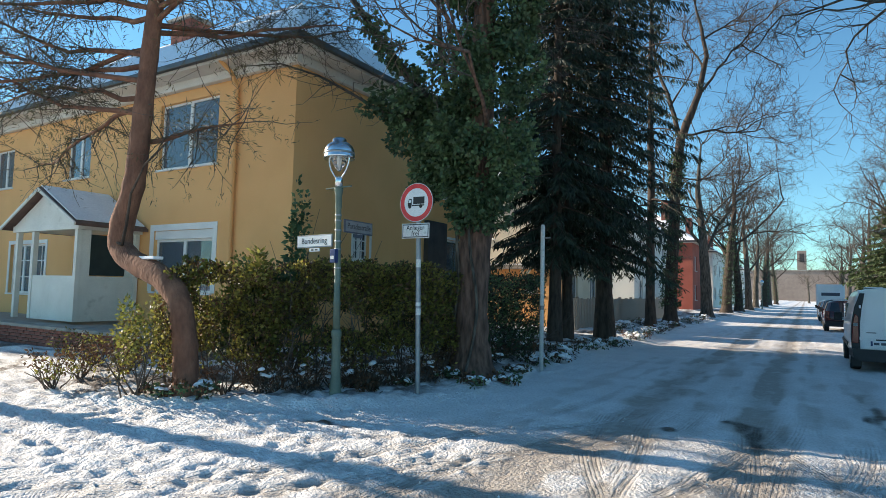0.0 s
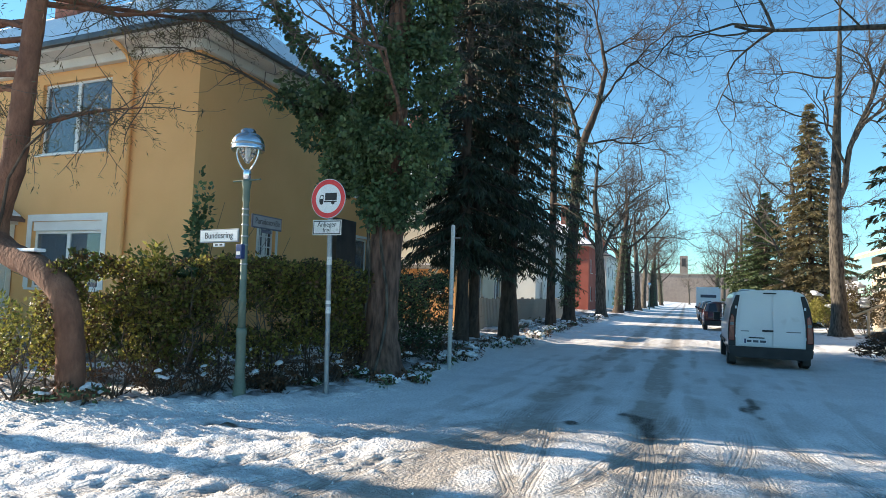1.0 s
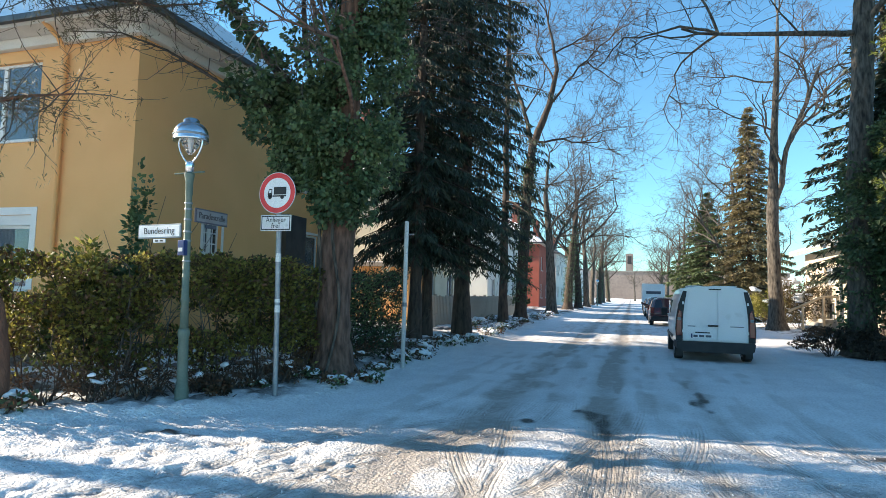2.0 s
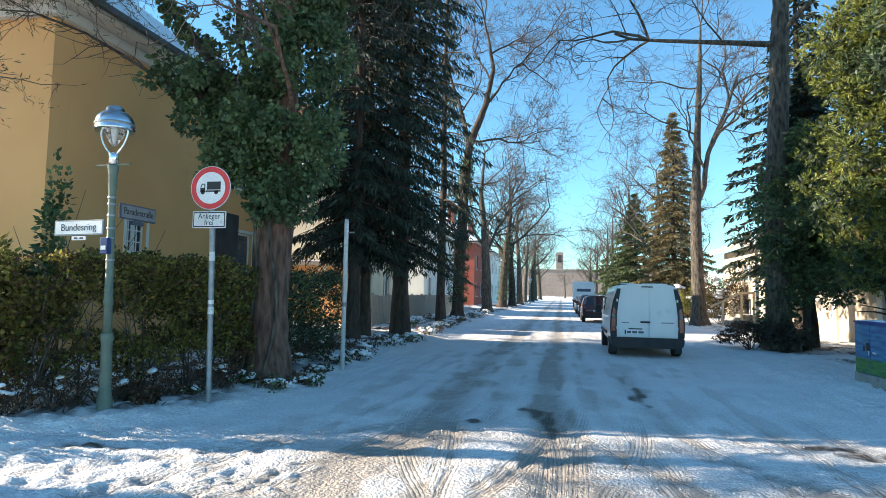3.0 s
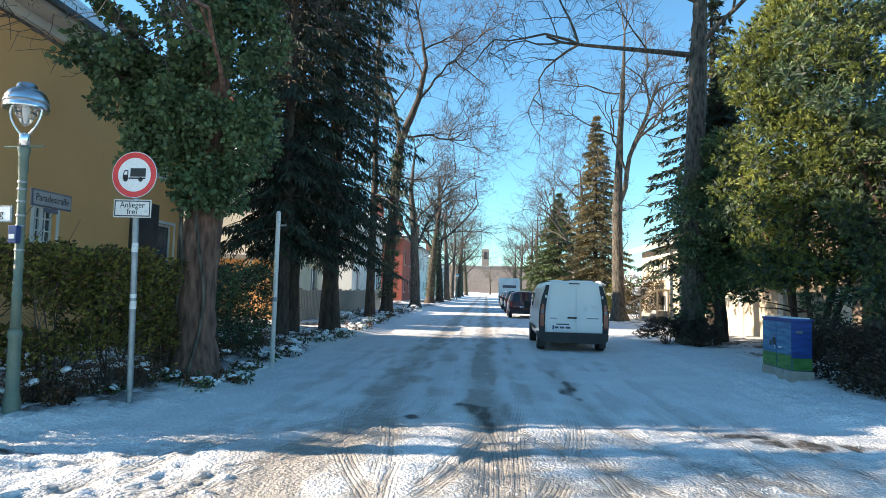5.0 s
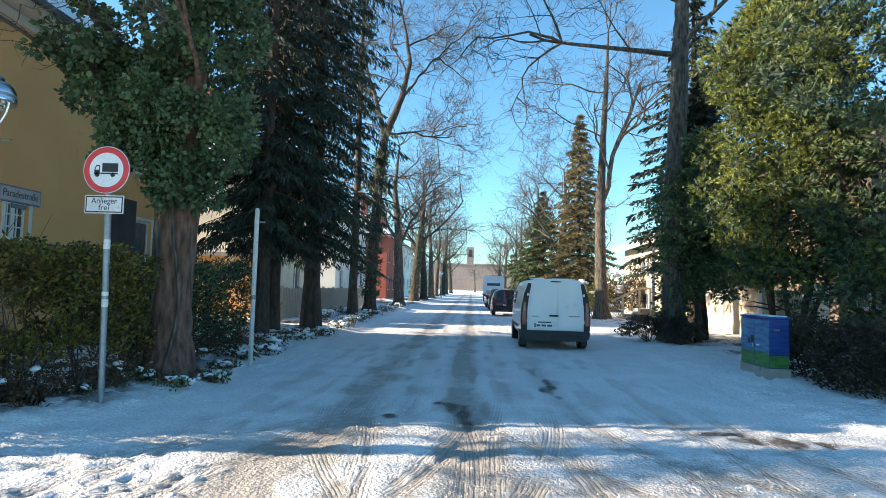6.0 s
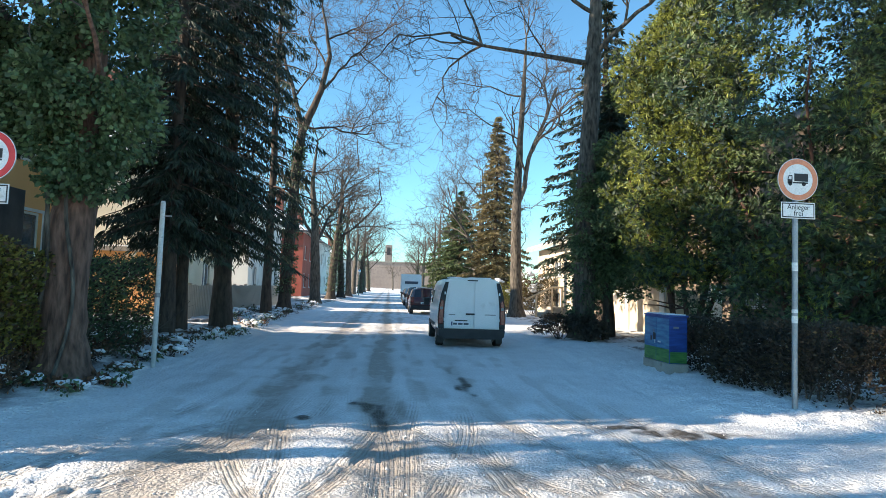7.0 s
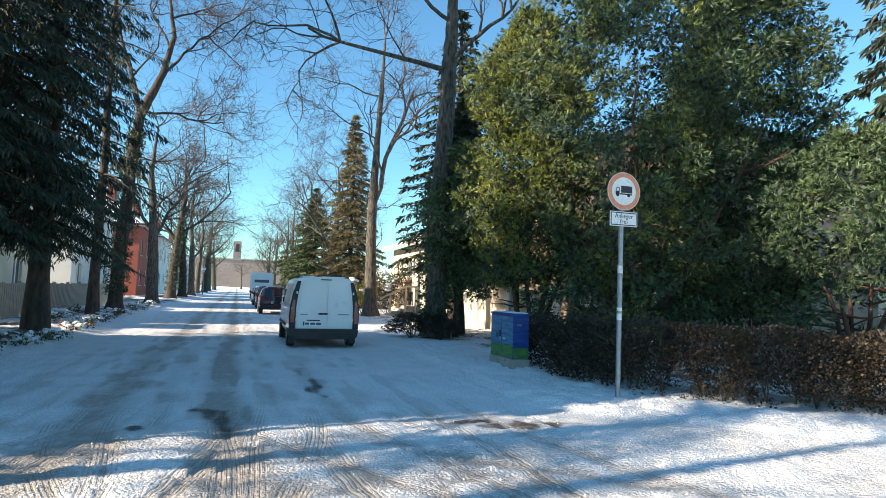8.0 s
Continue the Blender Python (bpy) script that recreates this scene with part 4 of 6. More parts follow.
def hedge(name, loc, line, width, height, n, mats, label, leaf=(0.075, 0.05), twiggy=0.0, group="", base_gap=0.25, gaps=0.22):
    """A hedge along a line of (x, y) pairs: stems, twigs and many leaves in an uneven body."""
    t = thing(name, loc, label, "hedge", group)
    line = np.array(line, float)
    seg = np.linalg.norm(np.diff(line, axis=0), axis=1)
    cum = np.concatenate([[0], np.cumsum(seg)])
    total = cum[-1]

    def at(s):
        return np.stack([np.interp(s, cum, line[:, 0]), np.interp(s, cum, line[:, 1])], 1)
    stems, tw = [], []
    for s in np.arange(0.15, total, 0.32):
        p = at(np.array([s]))[0] + rng.normal(0, width * 0.12, 2)
        for _ in range(3):
            top = height * rng.uniform(0.55, 1.0)
            pts = wander((p[0], p[1], 0.0), (rng.normal(0, 0.25), rng.normal(0, 0.25), 1), top, 5, 0.12)
            stems.append((pts, np.linspace(0.016, 0.005, 6)))
            for _ in range(int(4 + 10 * twiggy)):
                i = int(rng.integers(1, 6))
                tw.append((wander(pts[i], (rng.normal(), rng.normal(), 0.5), rng.uniform(0.15, 0.4), 2, 0.25), [0.005, 0.004, 0.002]))
    under("stem_mass", tube_mesh("stem_mass", stems, M["twig"], 4), t)["kind"] = "stuff"
    under("twig_mass", tube_mesh("twig_mass", tw, M["twig"], 3), t)["kind"] = "stuff"
    for mat, share in mats:
        k = int(n * share)
        s = rng.uniform(0, total, k)
        p = at(s)
        q = at(np.minimum(s + 0.05, total)) - at(np.maximum(s - 0.05, 0))
        q /= np.linalg.norm(q, axis=1)[:, None] + 1e-9
        nrm = np.stack([-q[:, 1], q[:, 0]], 1)
        v = rng.random(k)
        z = height * (base_gap * 0.6 + (1 - base_gap * 0.6) * v ** 0.8)
        bulge = 0.75 + 0.5 * value_noise(s, z, 0.55, 51) + 0.25 * value_noise(s, z, 0.2, 52)
        side = rng.choice([-1, 1], k) * np.sqrt(rng.random(k)) * width / 2 * bulge
        z = z * (0.86 + 0.26 * value_noise(s, s * 0 + 3, 0.7, 53) + 0.10 * value_noise(s, side, 0.18, 54))
        keep = value_noise(s, z, 0.24, 55) > gaps * (1 + 0.8 * (z < height * 0.25))
        c = np.stack([p[:, 0] + nrm[:, 0] * side, p[:, 1] + nrm[:, 1] * side, z], 1)[keep]
        d = np.stack([nrm[:, 0] * side, nrm[:, 1] * side, 0.25 + 0 * z], 1)[keep] * 2
        under("foliage", quads_mesh("foliage", sprays(c, d, *leaf, jitter=0.6), M[mat]), t)["kind"] = "stuff"
    return t


# left side, from the corner along the avenue
hedge("hedge", (0, 0, 0.05), [(-7.6, 5.1), (-7.1, 5.75), (-6.0, 7.0), (-5.35, 8.3), (-5.2, 9.6)], 0.95, 1.78, 46000, (("hedge", 0.62), ("hedge_brown", 0.25), ("dry", 0.13)), "trimmed yellow-green garden hedge with bare stems below", leaf=(0.072, 0.044), twiggy=0.9, base_gap=0.22, gaps=0.34)

hedge("hedge", (0, 0, 0.08), [(-5.2, 9.75), (-5.2, 11.0), (-5.35, 13.6)], 0.95, 1.72, 15000, (("yew", 0.72), ("hedge_dark", 0.28)), "dark green evergreen hedge behind the ivy-clad tree", leaf=(0.075, 0.04), twiggy=0.4, base_gap=0.05)

ivy_tree = bare_tree("tree", (-4.62, 9.35, gz(-4.6, 9.35) - 0.05), [(0, 0, 0), (-0.03, 0, 1.2), (0.02, 0.05, 2.4), (0.0, 0.1, 4.0), (0.1, 0.1, 6.5), (0.05, 0.2, 9.5), (0.2, 0.2, 12.5)], [0.34, 0.31, 0.30, 0.27, 0.22, 0.15, 0.05],
    [(3.3, (-1.0, -0.3, 0.9), 4.5, 0.07), (3.8, (-0.9, -0.5, 0.8), 4.2, 0.06), (3.0, (0.5, -0.8, 0.6), 2.6, 0.07), (3.6, (-0.7, 0.5, 0.9), 4.0, 0.08), (4.0, (0.8, 0.2, 0.5), 3.0, 0.06), (4.5, (-0.5, -0.8, 0.8), 3.4, 0.06)],
    "tall street tree thickly overgrown with dark ivy", "bark_ivy", depth=3, kids=(3, 5))
cl = []
for z in np.arange(2.9, 13.0, 0.36):
    w = 0.55 if z < 3.5 else 0.95 if z < 4.3 else 1.1 if z < 6.2 else 0.95
    for _ in range(6):
        a, r = rng.uniform(0, 2 * np.pi), w * rng.uniform(0.3, 1.0)
        cl.append(((r * math.cos(a) + 0.12, r * math.sin(a), z + rng.uniform(-0.2, 0.2)), (rng.uniform(0.2, 0.46), rng.uniform(0.2, 0.46), rng.uniform(0.22, 0.5))))
# ivy-clad limb forking up towards the house, and loose sprays beside it
ivy_limb = np.array([(0, 0, 3.3), (-0.3, 0, 4.15), (-0.86, -0.05, 5.0), (-1.5, -0.1, 5.75), (-2.1, -0.15, 6.5), (-2.9, -0.2, 7.6), (-3.4, -0.2, 9.0)])
under("limb", tube_mesh("limb", [(ivy_limb, np.linspace(0.13, 0.05, 7))], M["bark"], 8), ivy_tree, "slanting limb wrapped in ivy")
ivy_limb_2 = np.array([(-0.5, -0.03, 4.5), (-0.75, 0.2, 5.4), (-1.05, 0.4, 6.3), (-1.2, 0.5, 7.4), (-1.7, 0.6, 9.0)])
under("limb", tube_mesh("limb", [(ivy_limb_2, np.linspace(0.08, 0.03, 5))], M["bark"], 7), ivy_tree)
loose = []
for _ in range(44):
    u = rng.uniform(0.3, 5.0)
    k = int(u)
    q = ivy_limb[k] + (ivy_limb[k + 1] - ivy_limb[k]) * (u - k)
    w = 0.2 if u < 2 else 0.13
    loose.append((tuple(q + rng.normal(0, 0.8 * w, 3)), (w, w, w)))
for _ in range(46):
    loose.append(((rng.uniform(-2.15, -0.9), rng.normal(-0.15, 0.25), rng.uniform(4.35, 5.35)), tuple(rng.uniform(0.12, 0.26, 3))))
for _ in range(30):
    loose.append(((rng.uniform(-1.35, -0.6), rng.normal(-0.1, 0.25), rng.uniform(3.3, 4.5)), tuple(rng.uniform(0.14, 0.28, 3))))
bough = np.array([(-0.3, 0, 4.2), (-1.2, -0.1, 4.75), (-2.0, -0.3, 5.05), (-2.7, -0.5, 5.5), (-3.3, -0.7, 5.85), (-4.2, -0.9, 6.2), (-5.2, -1.1, 6.25)])
under("limb", tube_mesh("limb", [(bough, np.linspace(0.045, 0.01, 7))], M["bark"], 7), ivy_tree, "long bare bough reaching to the house")
tw = []
for k in range(34):
    i = int(rng.integers(1, 7))
    q = wander(bough[i] + (bough[i - 1] - bough[i]) * rng.random(), (-0.8, rng.normal(0, 0.6), rng.normal(-0.1, 0.6)), rng.uniform(0.4, 1.3), 4, 0.25)
    tw.append((q, np.linspace(0.010, 0.003, 5)))
    tw.append((wander(q[2], rng.normal(0, 1, 3), 0.4, 3, 0.25), [0.005, 0.004, 0.003, 0.002]))
under("twig_mass", tube_mesh("twig_mass", tw, M["twig"], 3), ivy_tree)["kind"] = "stuff"
for a in (2.2, 3.0, 4.1, 5.2):
    z = np.linspace(0.0, 2.9, 12)
    aa = a + 0.25 * np.sin(z * 2.2 + a)
    rr = 0.365 - 0.015 * z + 0.22 * np.exp(-z / 0.2)
    under("vine", tube_mesh("vine", [(np.stack([rr * np.cos(aa), rr * np.sin(aa), z], 1), np.full(12, 0.026))], M["bark_light"], 6), ivy_tree, "pale ivy stem climbing the bark")
clumped_crown(ivy_tree, "ivy", loose, 60, "ivy", (0.10, 0.085), 0.5, "loose ivy sprays on the slanting limb")
clumped_crown(ivy_tree, "ivy", cl, 330, "ivy", (0.088, 0.072), 0.5, "glossy dark green ivy leaves")

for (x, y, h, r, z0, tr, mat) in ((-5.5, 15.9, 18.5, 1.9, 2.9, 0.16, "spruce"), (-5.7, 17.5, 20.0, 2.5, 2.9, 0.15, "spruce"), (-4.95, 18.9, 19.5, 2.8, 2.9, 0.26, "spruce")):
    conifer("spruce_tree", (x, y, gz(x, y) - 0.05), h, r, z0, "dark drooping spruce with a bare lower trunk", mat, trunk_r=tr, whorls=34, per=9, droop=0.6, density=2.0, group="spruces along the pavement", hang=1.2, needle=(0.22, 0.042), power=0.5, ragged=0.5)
conifer("spruce_tree", (-5.0, 25.8, gz(-5.0, 25.8) - 0.05), 17.0, 2.7, 4.6, "thin ragged spruce with hanging sprays beside the bare tree", "spruce", trunk_r=0.18, whorls=17, per=6, droop=0.55, density=1.0, group="spruces along the pavement", hang=1.4, needle=(0.26, 0.045), power=0.5, ragged=0.9)

bare_tree("tree", (-5.0, 30.0, 0.15), [(0, 0, 0), (0.1, 0, 3), (0.25, 0, 6.5), (0.5, 0, 9.0), (1.3, 0, 11.0), (1.7, 0, 13.0), (1.2, 0, 15.5)], [0.30, 0.28, 0.25, 0.21, 0.15, 0.10, 0.05],
    [(3.0, (-0.5, 0.1, 1.0), 6.0, 0.16), (3.1, (1.0, 0.2, 0.35), 4.0, 0.09), (4.0, (0.8, -0.3, 0.8), 4.5, 0.10), (4.6, (-0.4, 0.5, 1), 4.0, 0.08), (5.3, (0.9, 0.2, 0.6), 3.5, 0.07), (2.2, (0.9, -0.3, 0.1), 2.5, 0.05)],
    "tall bare street tree with twisted limbs and ivy on the trunk", "bark", depth=3, kids=(5, 7), ivy=(1.0, 8.5, 2600, 0.10))

# generic avenue trees, two forms, copied along both rows
avenue_a = bare_tree("tree", (-5.4, 57.5, 0.1), [(0, 0, 0), (0.15, 0, 3), (0.4, 0.1, 6), (0.7, 0.2, 9), (0.6, 0.1, 12.5)], [0.42, 0.36, 0.30, 0.18, 0.05],
    [(1.6, (-0.6, 0.2, 0.9), 5.5, 0.15), (1.9, (0.9, 0.1, 0.8), 6.0, 0.16), (2.3, (0.2, 0.9, 0.9), 5, 0.12), (2.6, (0.3, -0.9, 0.9), 5, 0.12), (3.0, (-0.8, 0, 0.7), 4, 0.09), (3.3, (0.8, 0.1, 0.7), 4, 0.09)],
    "bare avenue tree with an ivy-clad trunk in winter", "bark", group="bare avenue trees", depth=3, kids=(4, 6), ivy=(0.5, 7.0, 1500, 0.12), sprigs=2)
avenue_b = bare_tree("tree", (-4.95, 76.0, 0.1), [(0, 0, 0), (-0.1, 0, 3), (-0.2, 0.1, 5.5), (-0.5, 0.2, 9), (-0.3, 0.1, 12)], [0.38, 0.33, 0.27, 0.16, 0.05],
    [(1.5, (0.8, 0.2, 0.9), 6, 0.15), (1.8, (-0.9, 0.1, 0.8), 5, 0.14), (2.2, (0.1, -0.9, 0.9), 5, 0.12), (2.5, (0.2, 0.9, 0.9), 5, 0.12), (3.1, (0.8, 0, 0.7), 4, 0.09)],
    "bare avenue tree spreading fine twigs against the sky", "bark_light", group="bare avenue trees", depth=3, kids=(4, 6), sprigs=2)
for i, (x, y, rz, s) in enumerate(((-5.2, 44, 40, 1.0), (-5.1, 66, 130, 0.95), (-5.3, 92, 250, 1.0), (-5.0, 106, 20, 1.05), (-5.1, 125, 80, 1.0), (-5.0, 150, 200, 1.05),
                                   (7.6, 52, 190, 1.0), (7.2, 70, 300, 1.05), (7.0, 84, 100, 1.0), (7.2, 104, 10, 1.0), (7.0, 126, 160, 1.05), (7.0, 150, 60, 1.0), (-17, 70, 70, 1.0), (17, 88, 210, 1.0), (-9, 185, 30, 0.8), (9, 190, 140, 0.8), (1.5, 232, 80, 0.85))):
    copy_thing(avenue_a if i % 2 else avenue_b, pose(x, y, 0.05, 0, 0, rz) @ Matrix.Scale(s, 4))

# right side
big = bare_tree("tree", (6.4, 19.1, 0.08), [(0, 0, 0), (0.02, 0, 2.5), (0.03, 0, 5), (0.15, 0, 7.5), (0.2, 0, 9.2), (0.25, 0, 11.0), (0.3, 0.1, 14)], [0.36, 0.33, 0.31, 0.28, 0.26, 0.2, 0.09],
    [(3.95, (-1.0, -0.1, 0.02), 5.0, 0.13), (4.0, (0.8, -0.2, 1.1), 4.0, 0.13), (4.9, (-0.9, -0.3, 0.35), 4.2, 0.10), (5.2, (0.8, 0.2, 0.8), 4.0, 0.09), (5.6, (-0.7, 0.3, 0.8), 4, 0.08)],
    "tall bare street tree with rough fissured trunk", "bark_light", depth=3, kids=(4, 6), sprigs=2, ivy=(0.4, 5.6, 2200, 0.14))
conifer("conifer_tree", (7.7, 20.3, 0.05), 9.0, 1.35, 2.8, "dark green conifer crowding the street tree's trunk", "spruce", trunk_r=0.16, whorls=26, per=8, droop=0.45, density=1.0)
holly = thing("holly_tree", (7.1, 19.0, 0.0), "dense dark evergreen holly tree beside the pavement", "tree")
under("trunk", tube_mesh("trunk", [(wander((0, 0, 0), (0, 0, 1), 4, 6, 0.04), np.linspace(0.13, 0.04, 7))], M["bark"], 8), holly)
cl = [((rng.normal(0, 0.55), rng.normal(0, 0.6), z + rng.uniform(-0.2, 0.2)), (0.4, 0.4, 0.35)) for z in np.arange(1.7, 6.3, 0.24) for _ in range(4)]
clumped_crown(holly, "crown", cl, 300, "ivy", (0.11, 0.07), 0.2)
conifer("conifer_tree", (8.3, 22.6, 0.05), 13.2, 2.9, 2.8, "tall dark spruce with layered drooping boughs", "spruce", trunk_r=0.25, whorls=20, per=8, droop=0.42, density=1.1, ragged=0.35)
bare_tree("tree", (7.2, 33.0, 0.1), [(0, 0, 0), (-0.1, 0, 3), (-0.15, 0, 5.6), (-0.05, 0, 9.3), (0.1, 0, 12.5), (0.2, 0, 16)], [0.36, 0.30, 0.27, 0.18, 0.14, 0.05],
    [(2.0, (0.85, 0, 2.0), 7.5, 0.19), (3.2, (-0.8, 0.1, 0.6), 4.0, 0.07), (4.0, (-0.9, 0.2, 0.3), 4.0, 0.07), (3.6, (0.7, -0.3, 0.9), 3.5, 0.06), (4.4, (0.4, 0.4, 1), 3.0, 0.05), (2.6, (-0.8, -0.3, 0.5), 2.8, 0.05)],
    "forked bare street tree with bleached trunk", "bark_light", depth=3, kids=(4, 6))
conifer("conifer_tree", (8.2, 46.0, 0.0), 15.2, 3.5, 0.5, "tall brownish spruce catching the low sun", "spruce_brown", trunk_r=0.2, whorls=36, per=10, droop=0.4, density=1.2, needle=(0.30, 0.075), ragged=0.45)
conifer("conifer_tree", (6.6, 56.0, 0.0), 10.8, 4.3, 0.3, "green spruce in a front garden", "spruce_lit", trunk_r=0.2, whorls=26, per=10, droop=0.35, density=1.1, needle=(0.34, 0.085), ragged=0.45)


def yew(loc, height, spread, z0, label, mats, stems=6, clumps=260, per=330, leaf=(0.16, 0.07)):
    t = thing("yew_tree", loc, label, "tree")
    paths = []
    for k in range(stems):
        a = 2 * np.pi * k / stems
        paths.append((wander((0.12 * math.cos(a), 0.12 * math.sin(a), 0), (0.35 * math.cos(a), 0.35 * math.sin(a), 1), height * 0.5, 8, 0.08), np.linspace(0.075, 0.02, 9)))
    for k in range(26):
        p = paths[k % stems][0]
        i = int(rng.integers(1, 7))
        a = rng.uniform(0, 2 * np.pi)
        paths.append((wander(p[i], (math.cos(a), math.sin(a), 0.25), spread * rng.uniform(0.5, 0.9), 6, 0.1), np.linspace(0.03, 0.008, 7)))
    for q in paths[:stems]:
        under("stem", tube_mesh("stem", [q], M["bark_yew"], 7), t, "reddish-brown stem")
    under("bough_mass", tube_mesh("bough_mass", paths[stems:], M["bark_yew"], 5), t)["kind"] = "stuff"
    for mat, share, bias in mats:
        cl = []
        for _ in range(int(clumps * share)):
            f = rng.random() ** 0.92
            z = z0 + (height - z0) * f
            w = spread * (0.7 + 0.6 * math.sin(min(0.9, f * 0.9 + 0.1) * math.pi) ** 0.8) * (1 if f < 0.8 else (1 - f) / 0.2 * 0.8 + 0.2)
            # bias: sun-facing angle, where the sunlit tone is placed
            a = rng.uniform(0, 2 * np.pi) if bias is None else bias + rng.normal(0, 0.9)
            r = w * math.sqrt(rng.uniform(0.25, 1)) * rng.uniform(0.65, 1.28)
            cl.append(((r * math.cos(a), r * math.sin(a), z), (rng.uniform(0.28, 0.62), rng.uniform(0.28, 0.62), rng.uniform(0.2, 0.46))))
        clumped_crown(t, "crown", cl, per, mat, leaf, -0.15, tuft=8)
        # dark fill in each clump: crown shade put into colour with spruce needles
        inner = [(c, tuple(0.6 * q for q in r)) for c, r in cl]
        clumped_crown(t, "inner_foliage", inner, 32, "spruce", (0.17, 0.075), 0.1, "dark fill needles painting the shade inside the crown")
    return t


yew((8.0, 15.4, 0.05), 9.6, 1.35, 1.9, "golden-green yew with low sunlight painted on its sun side", (("yew_sunlit_gold", 0.75, math.pi * 1.1), ("yew", 0.55, None)), clumps=300, per=368, leaf=(0.12, 0.021))
yew((9.9, 13.1, 0.05), 13.6, 2.35, 0.95, "tall green yew with reddish stems behind the hedge", (("yew", 0.88, None), ("yew_sunlit_gold", 0.14, math.pi * 1.2)), clumps=720, per=288, leaf=(0.125, 0.022))
yew((13.1, 12.9, 0.05), 11.0, 1.85, 0.95, "broad green yew shading the garden wall", (("yew", 0.85, None), ("yew_sunlit_gold", 0.12, math.pi * 1.2)), clumps=580, per=248, leaf=(0.125, 0.023))
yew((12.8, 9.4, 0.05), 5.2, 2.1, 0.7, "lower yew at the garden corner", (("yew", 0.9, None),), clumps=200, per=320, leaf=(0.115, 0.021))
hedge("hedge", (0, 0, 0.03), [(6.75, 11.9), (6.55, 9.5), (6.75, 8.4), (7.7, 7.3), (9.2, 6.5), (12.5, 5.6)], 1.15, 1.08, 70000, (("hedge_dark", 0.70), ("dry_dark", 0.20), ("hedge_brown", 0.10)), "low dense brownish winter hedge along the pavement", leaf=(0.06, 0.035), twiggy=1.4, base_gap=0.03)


def text_mesh(words, size, mat, parent, m, name="lettering", align="CENTER", width=None):
    cu = bpy.data.curves.new(name, "FONT")
    cu.body, cu.size, cu.align_x, cu.align_y, cu.extrude = words, size, align, "CENTER", 0.0012
    tmp = bpy.data.objects.new(name, cu)
    me = bpy.data.meshes.new_from_object(tmp)
    bpy.data.objects.remove(tmp)
    me.materials.clear()
    me.materials.append(mat)
    ob = under(name, me, parent)
    if width:
        xs = [v.co.x for v in me.vertices]
        k = width / (max(xs) - min(xs))
        m = m @ Matrix.Diagonal((k, 1, 1, 1))
    ob.matrix_local = m
    return ob


# ---------------------------------------------------------------- street lamp and signs
def street_lamp(loc, signs=True, lean=0.0, label="old gas-style street lamp with grey-green post and bright metal hood"):
    t = thing("street_lamp", loc, label, "street lamp")
    t.matrix_world = pose(*loc, 0, lean, 0)
    part("base", lathe([(0.098, -0.05), (0.098, 0.06), (0.084, 0.10), (0.088, 0.16), (0.078, 0.22), (0.068, 0.30), (0.063, 0.85), (0.075, 0.88), (0.075, 0.93), (0.06, 0.97)], 20), M["lamp_green"], t, "fluted cast-iron base", smooth=True)
    part("post", lathe([(0.054, 0.96), (0.049, 1.3), (0.056, 1.32), (0.056, 1.36), (0.047, 1.38), (0.043, 2.5), (0.043, 2.72), (0.05, 2.74), (0.05, 2.9), (0.066, 3.0), (0.066, 3.02)], 18), M["lamp_green"], t, smooth=True)
    for z in (1.85, 2.12, 2.24, 2.4, 2.54, 2.62):
        part("strap", lathe([(0.050, z - 0.012), (0.053, z), (0.050, z + 0.012)], 16), M["galv"], t)
    part("ladder_bar", lathe([(0.012, -0.24), (0.012, 0.24)], 8), M["lamp_green"], t).matrix_local = pose(0, 0, 3.03, 0, 90, 0)
    part("socket", lathe([(0.056, 3.02), (0.056, 3.16), (0.04, 3.19)], 16), M["chrome"], t, "bright metal socket", smooth=True)
    arms = []
    for s in (-1, 1):
        a = np.linspace(0, 1, 10)
        under("arm", tube_mesh("arm", [(np.stack([s * (0.04 + 0.15 * np.sin(a * 1.57)), 0 * a, 3.17 + 0.29 * a ** 1.15], 1), [0.013] * 10)], M["chrome"], 8), t, "curved bright fork arm")
    h = part("hood", lathe([(0.20, 3.452), (0.228, 3.455), (0.232, 3.475), (0.224, 3.49), (0.226, 3.535), (0.216, 3.59), (0.192, 3.64), (0.155, 3.678), (0.118, 3.694), (0.106, 3.70), (0.104, 3.738), (0.08, 3.762), (0.02, 3.775)], 32), M["chrome"], t, "polished dome hood", smooth=True)
    part("band", lathe([(0.2275, 3.515), (0.231, 3.53), (0.2275, 3.545)], 32), M["galv"], h, smooth=True)
    part("glass_bowl", lathe([(0.02, 3.27), (0.05, 3.31), (0.10, 3.39), (0.125, 3.45)], 24), M["lamp_glass"], t, "clear tapered glass bowl", smooth=True)
    part("burner", lathe([(0.012, 3.31), (0.02, 3.38), (0.03, 3.47)], 10), M["sign_white"], t)
    if not signs:
        return t
    p = part("name_plate", boxed(-0.80, -0.10, -0.012, 0.012, 2.165, 2.355, 0.004), M["galv"], t, "white street-name plate in a metal frame")
    part("plate_face", boxed(-0.782, -0.118, -0.017, 0.017, 2.183, 2.337), M["sign_white"], p)
    text_mesh("Bundesring", 0.125, M["black"], p, pose(-0.45, -0.0185, 2.262, 90, 0, 0), width=0.50)
    part("small_plate", boxed(-0.55, -0.35, -0.01, 0.006, 2.105, 2.155, 0.003), M["sign_white"], p)
    part("print_bar", boxed(-0.515, -0.465, -0.0125, -0.0105, 2.12, 2.14), M["black"], p)
    part("print_bar", boxed(-0.435, -0.385, -0.0125, -0.0105, 2.12, 2.14), M["black"], p)
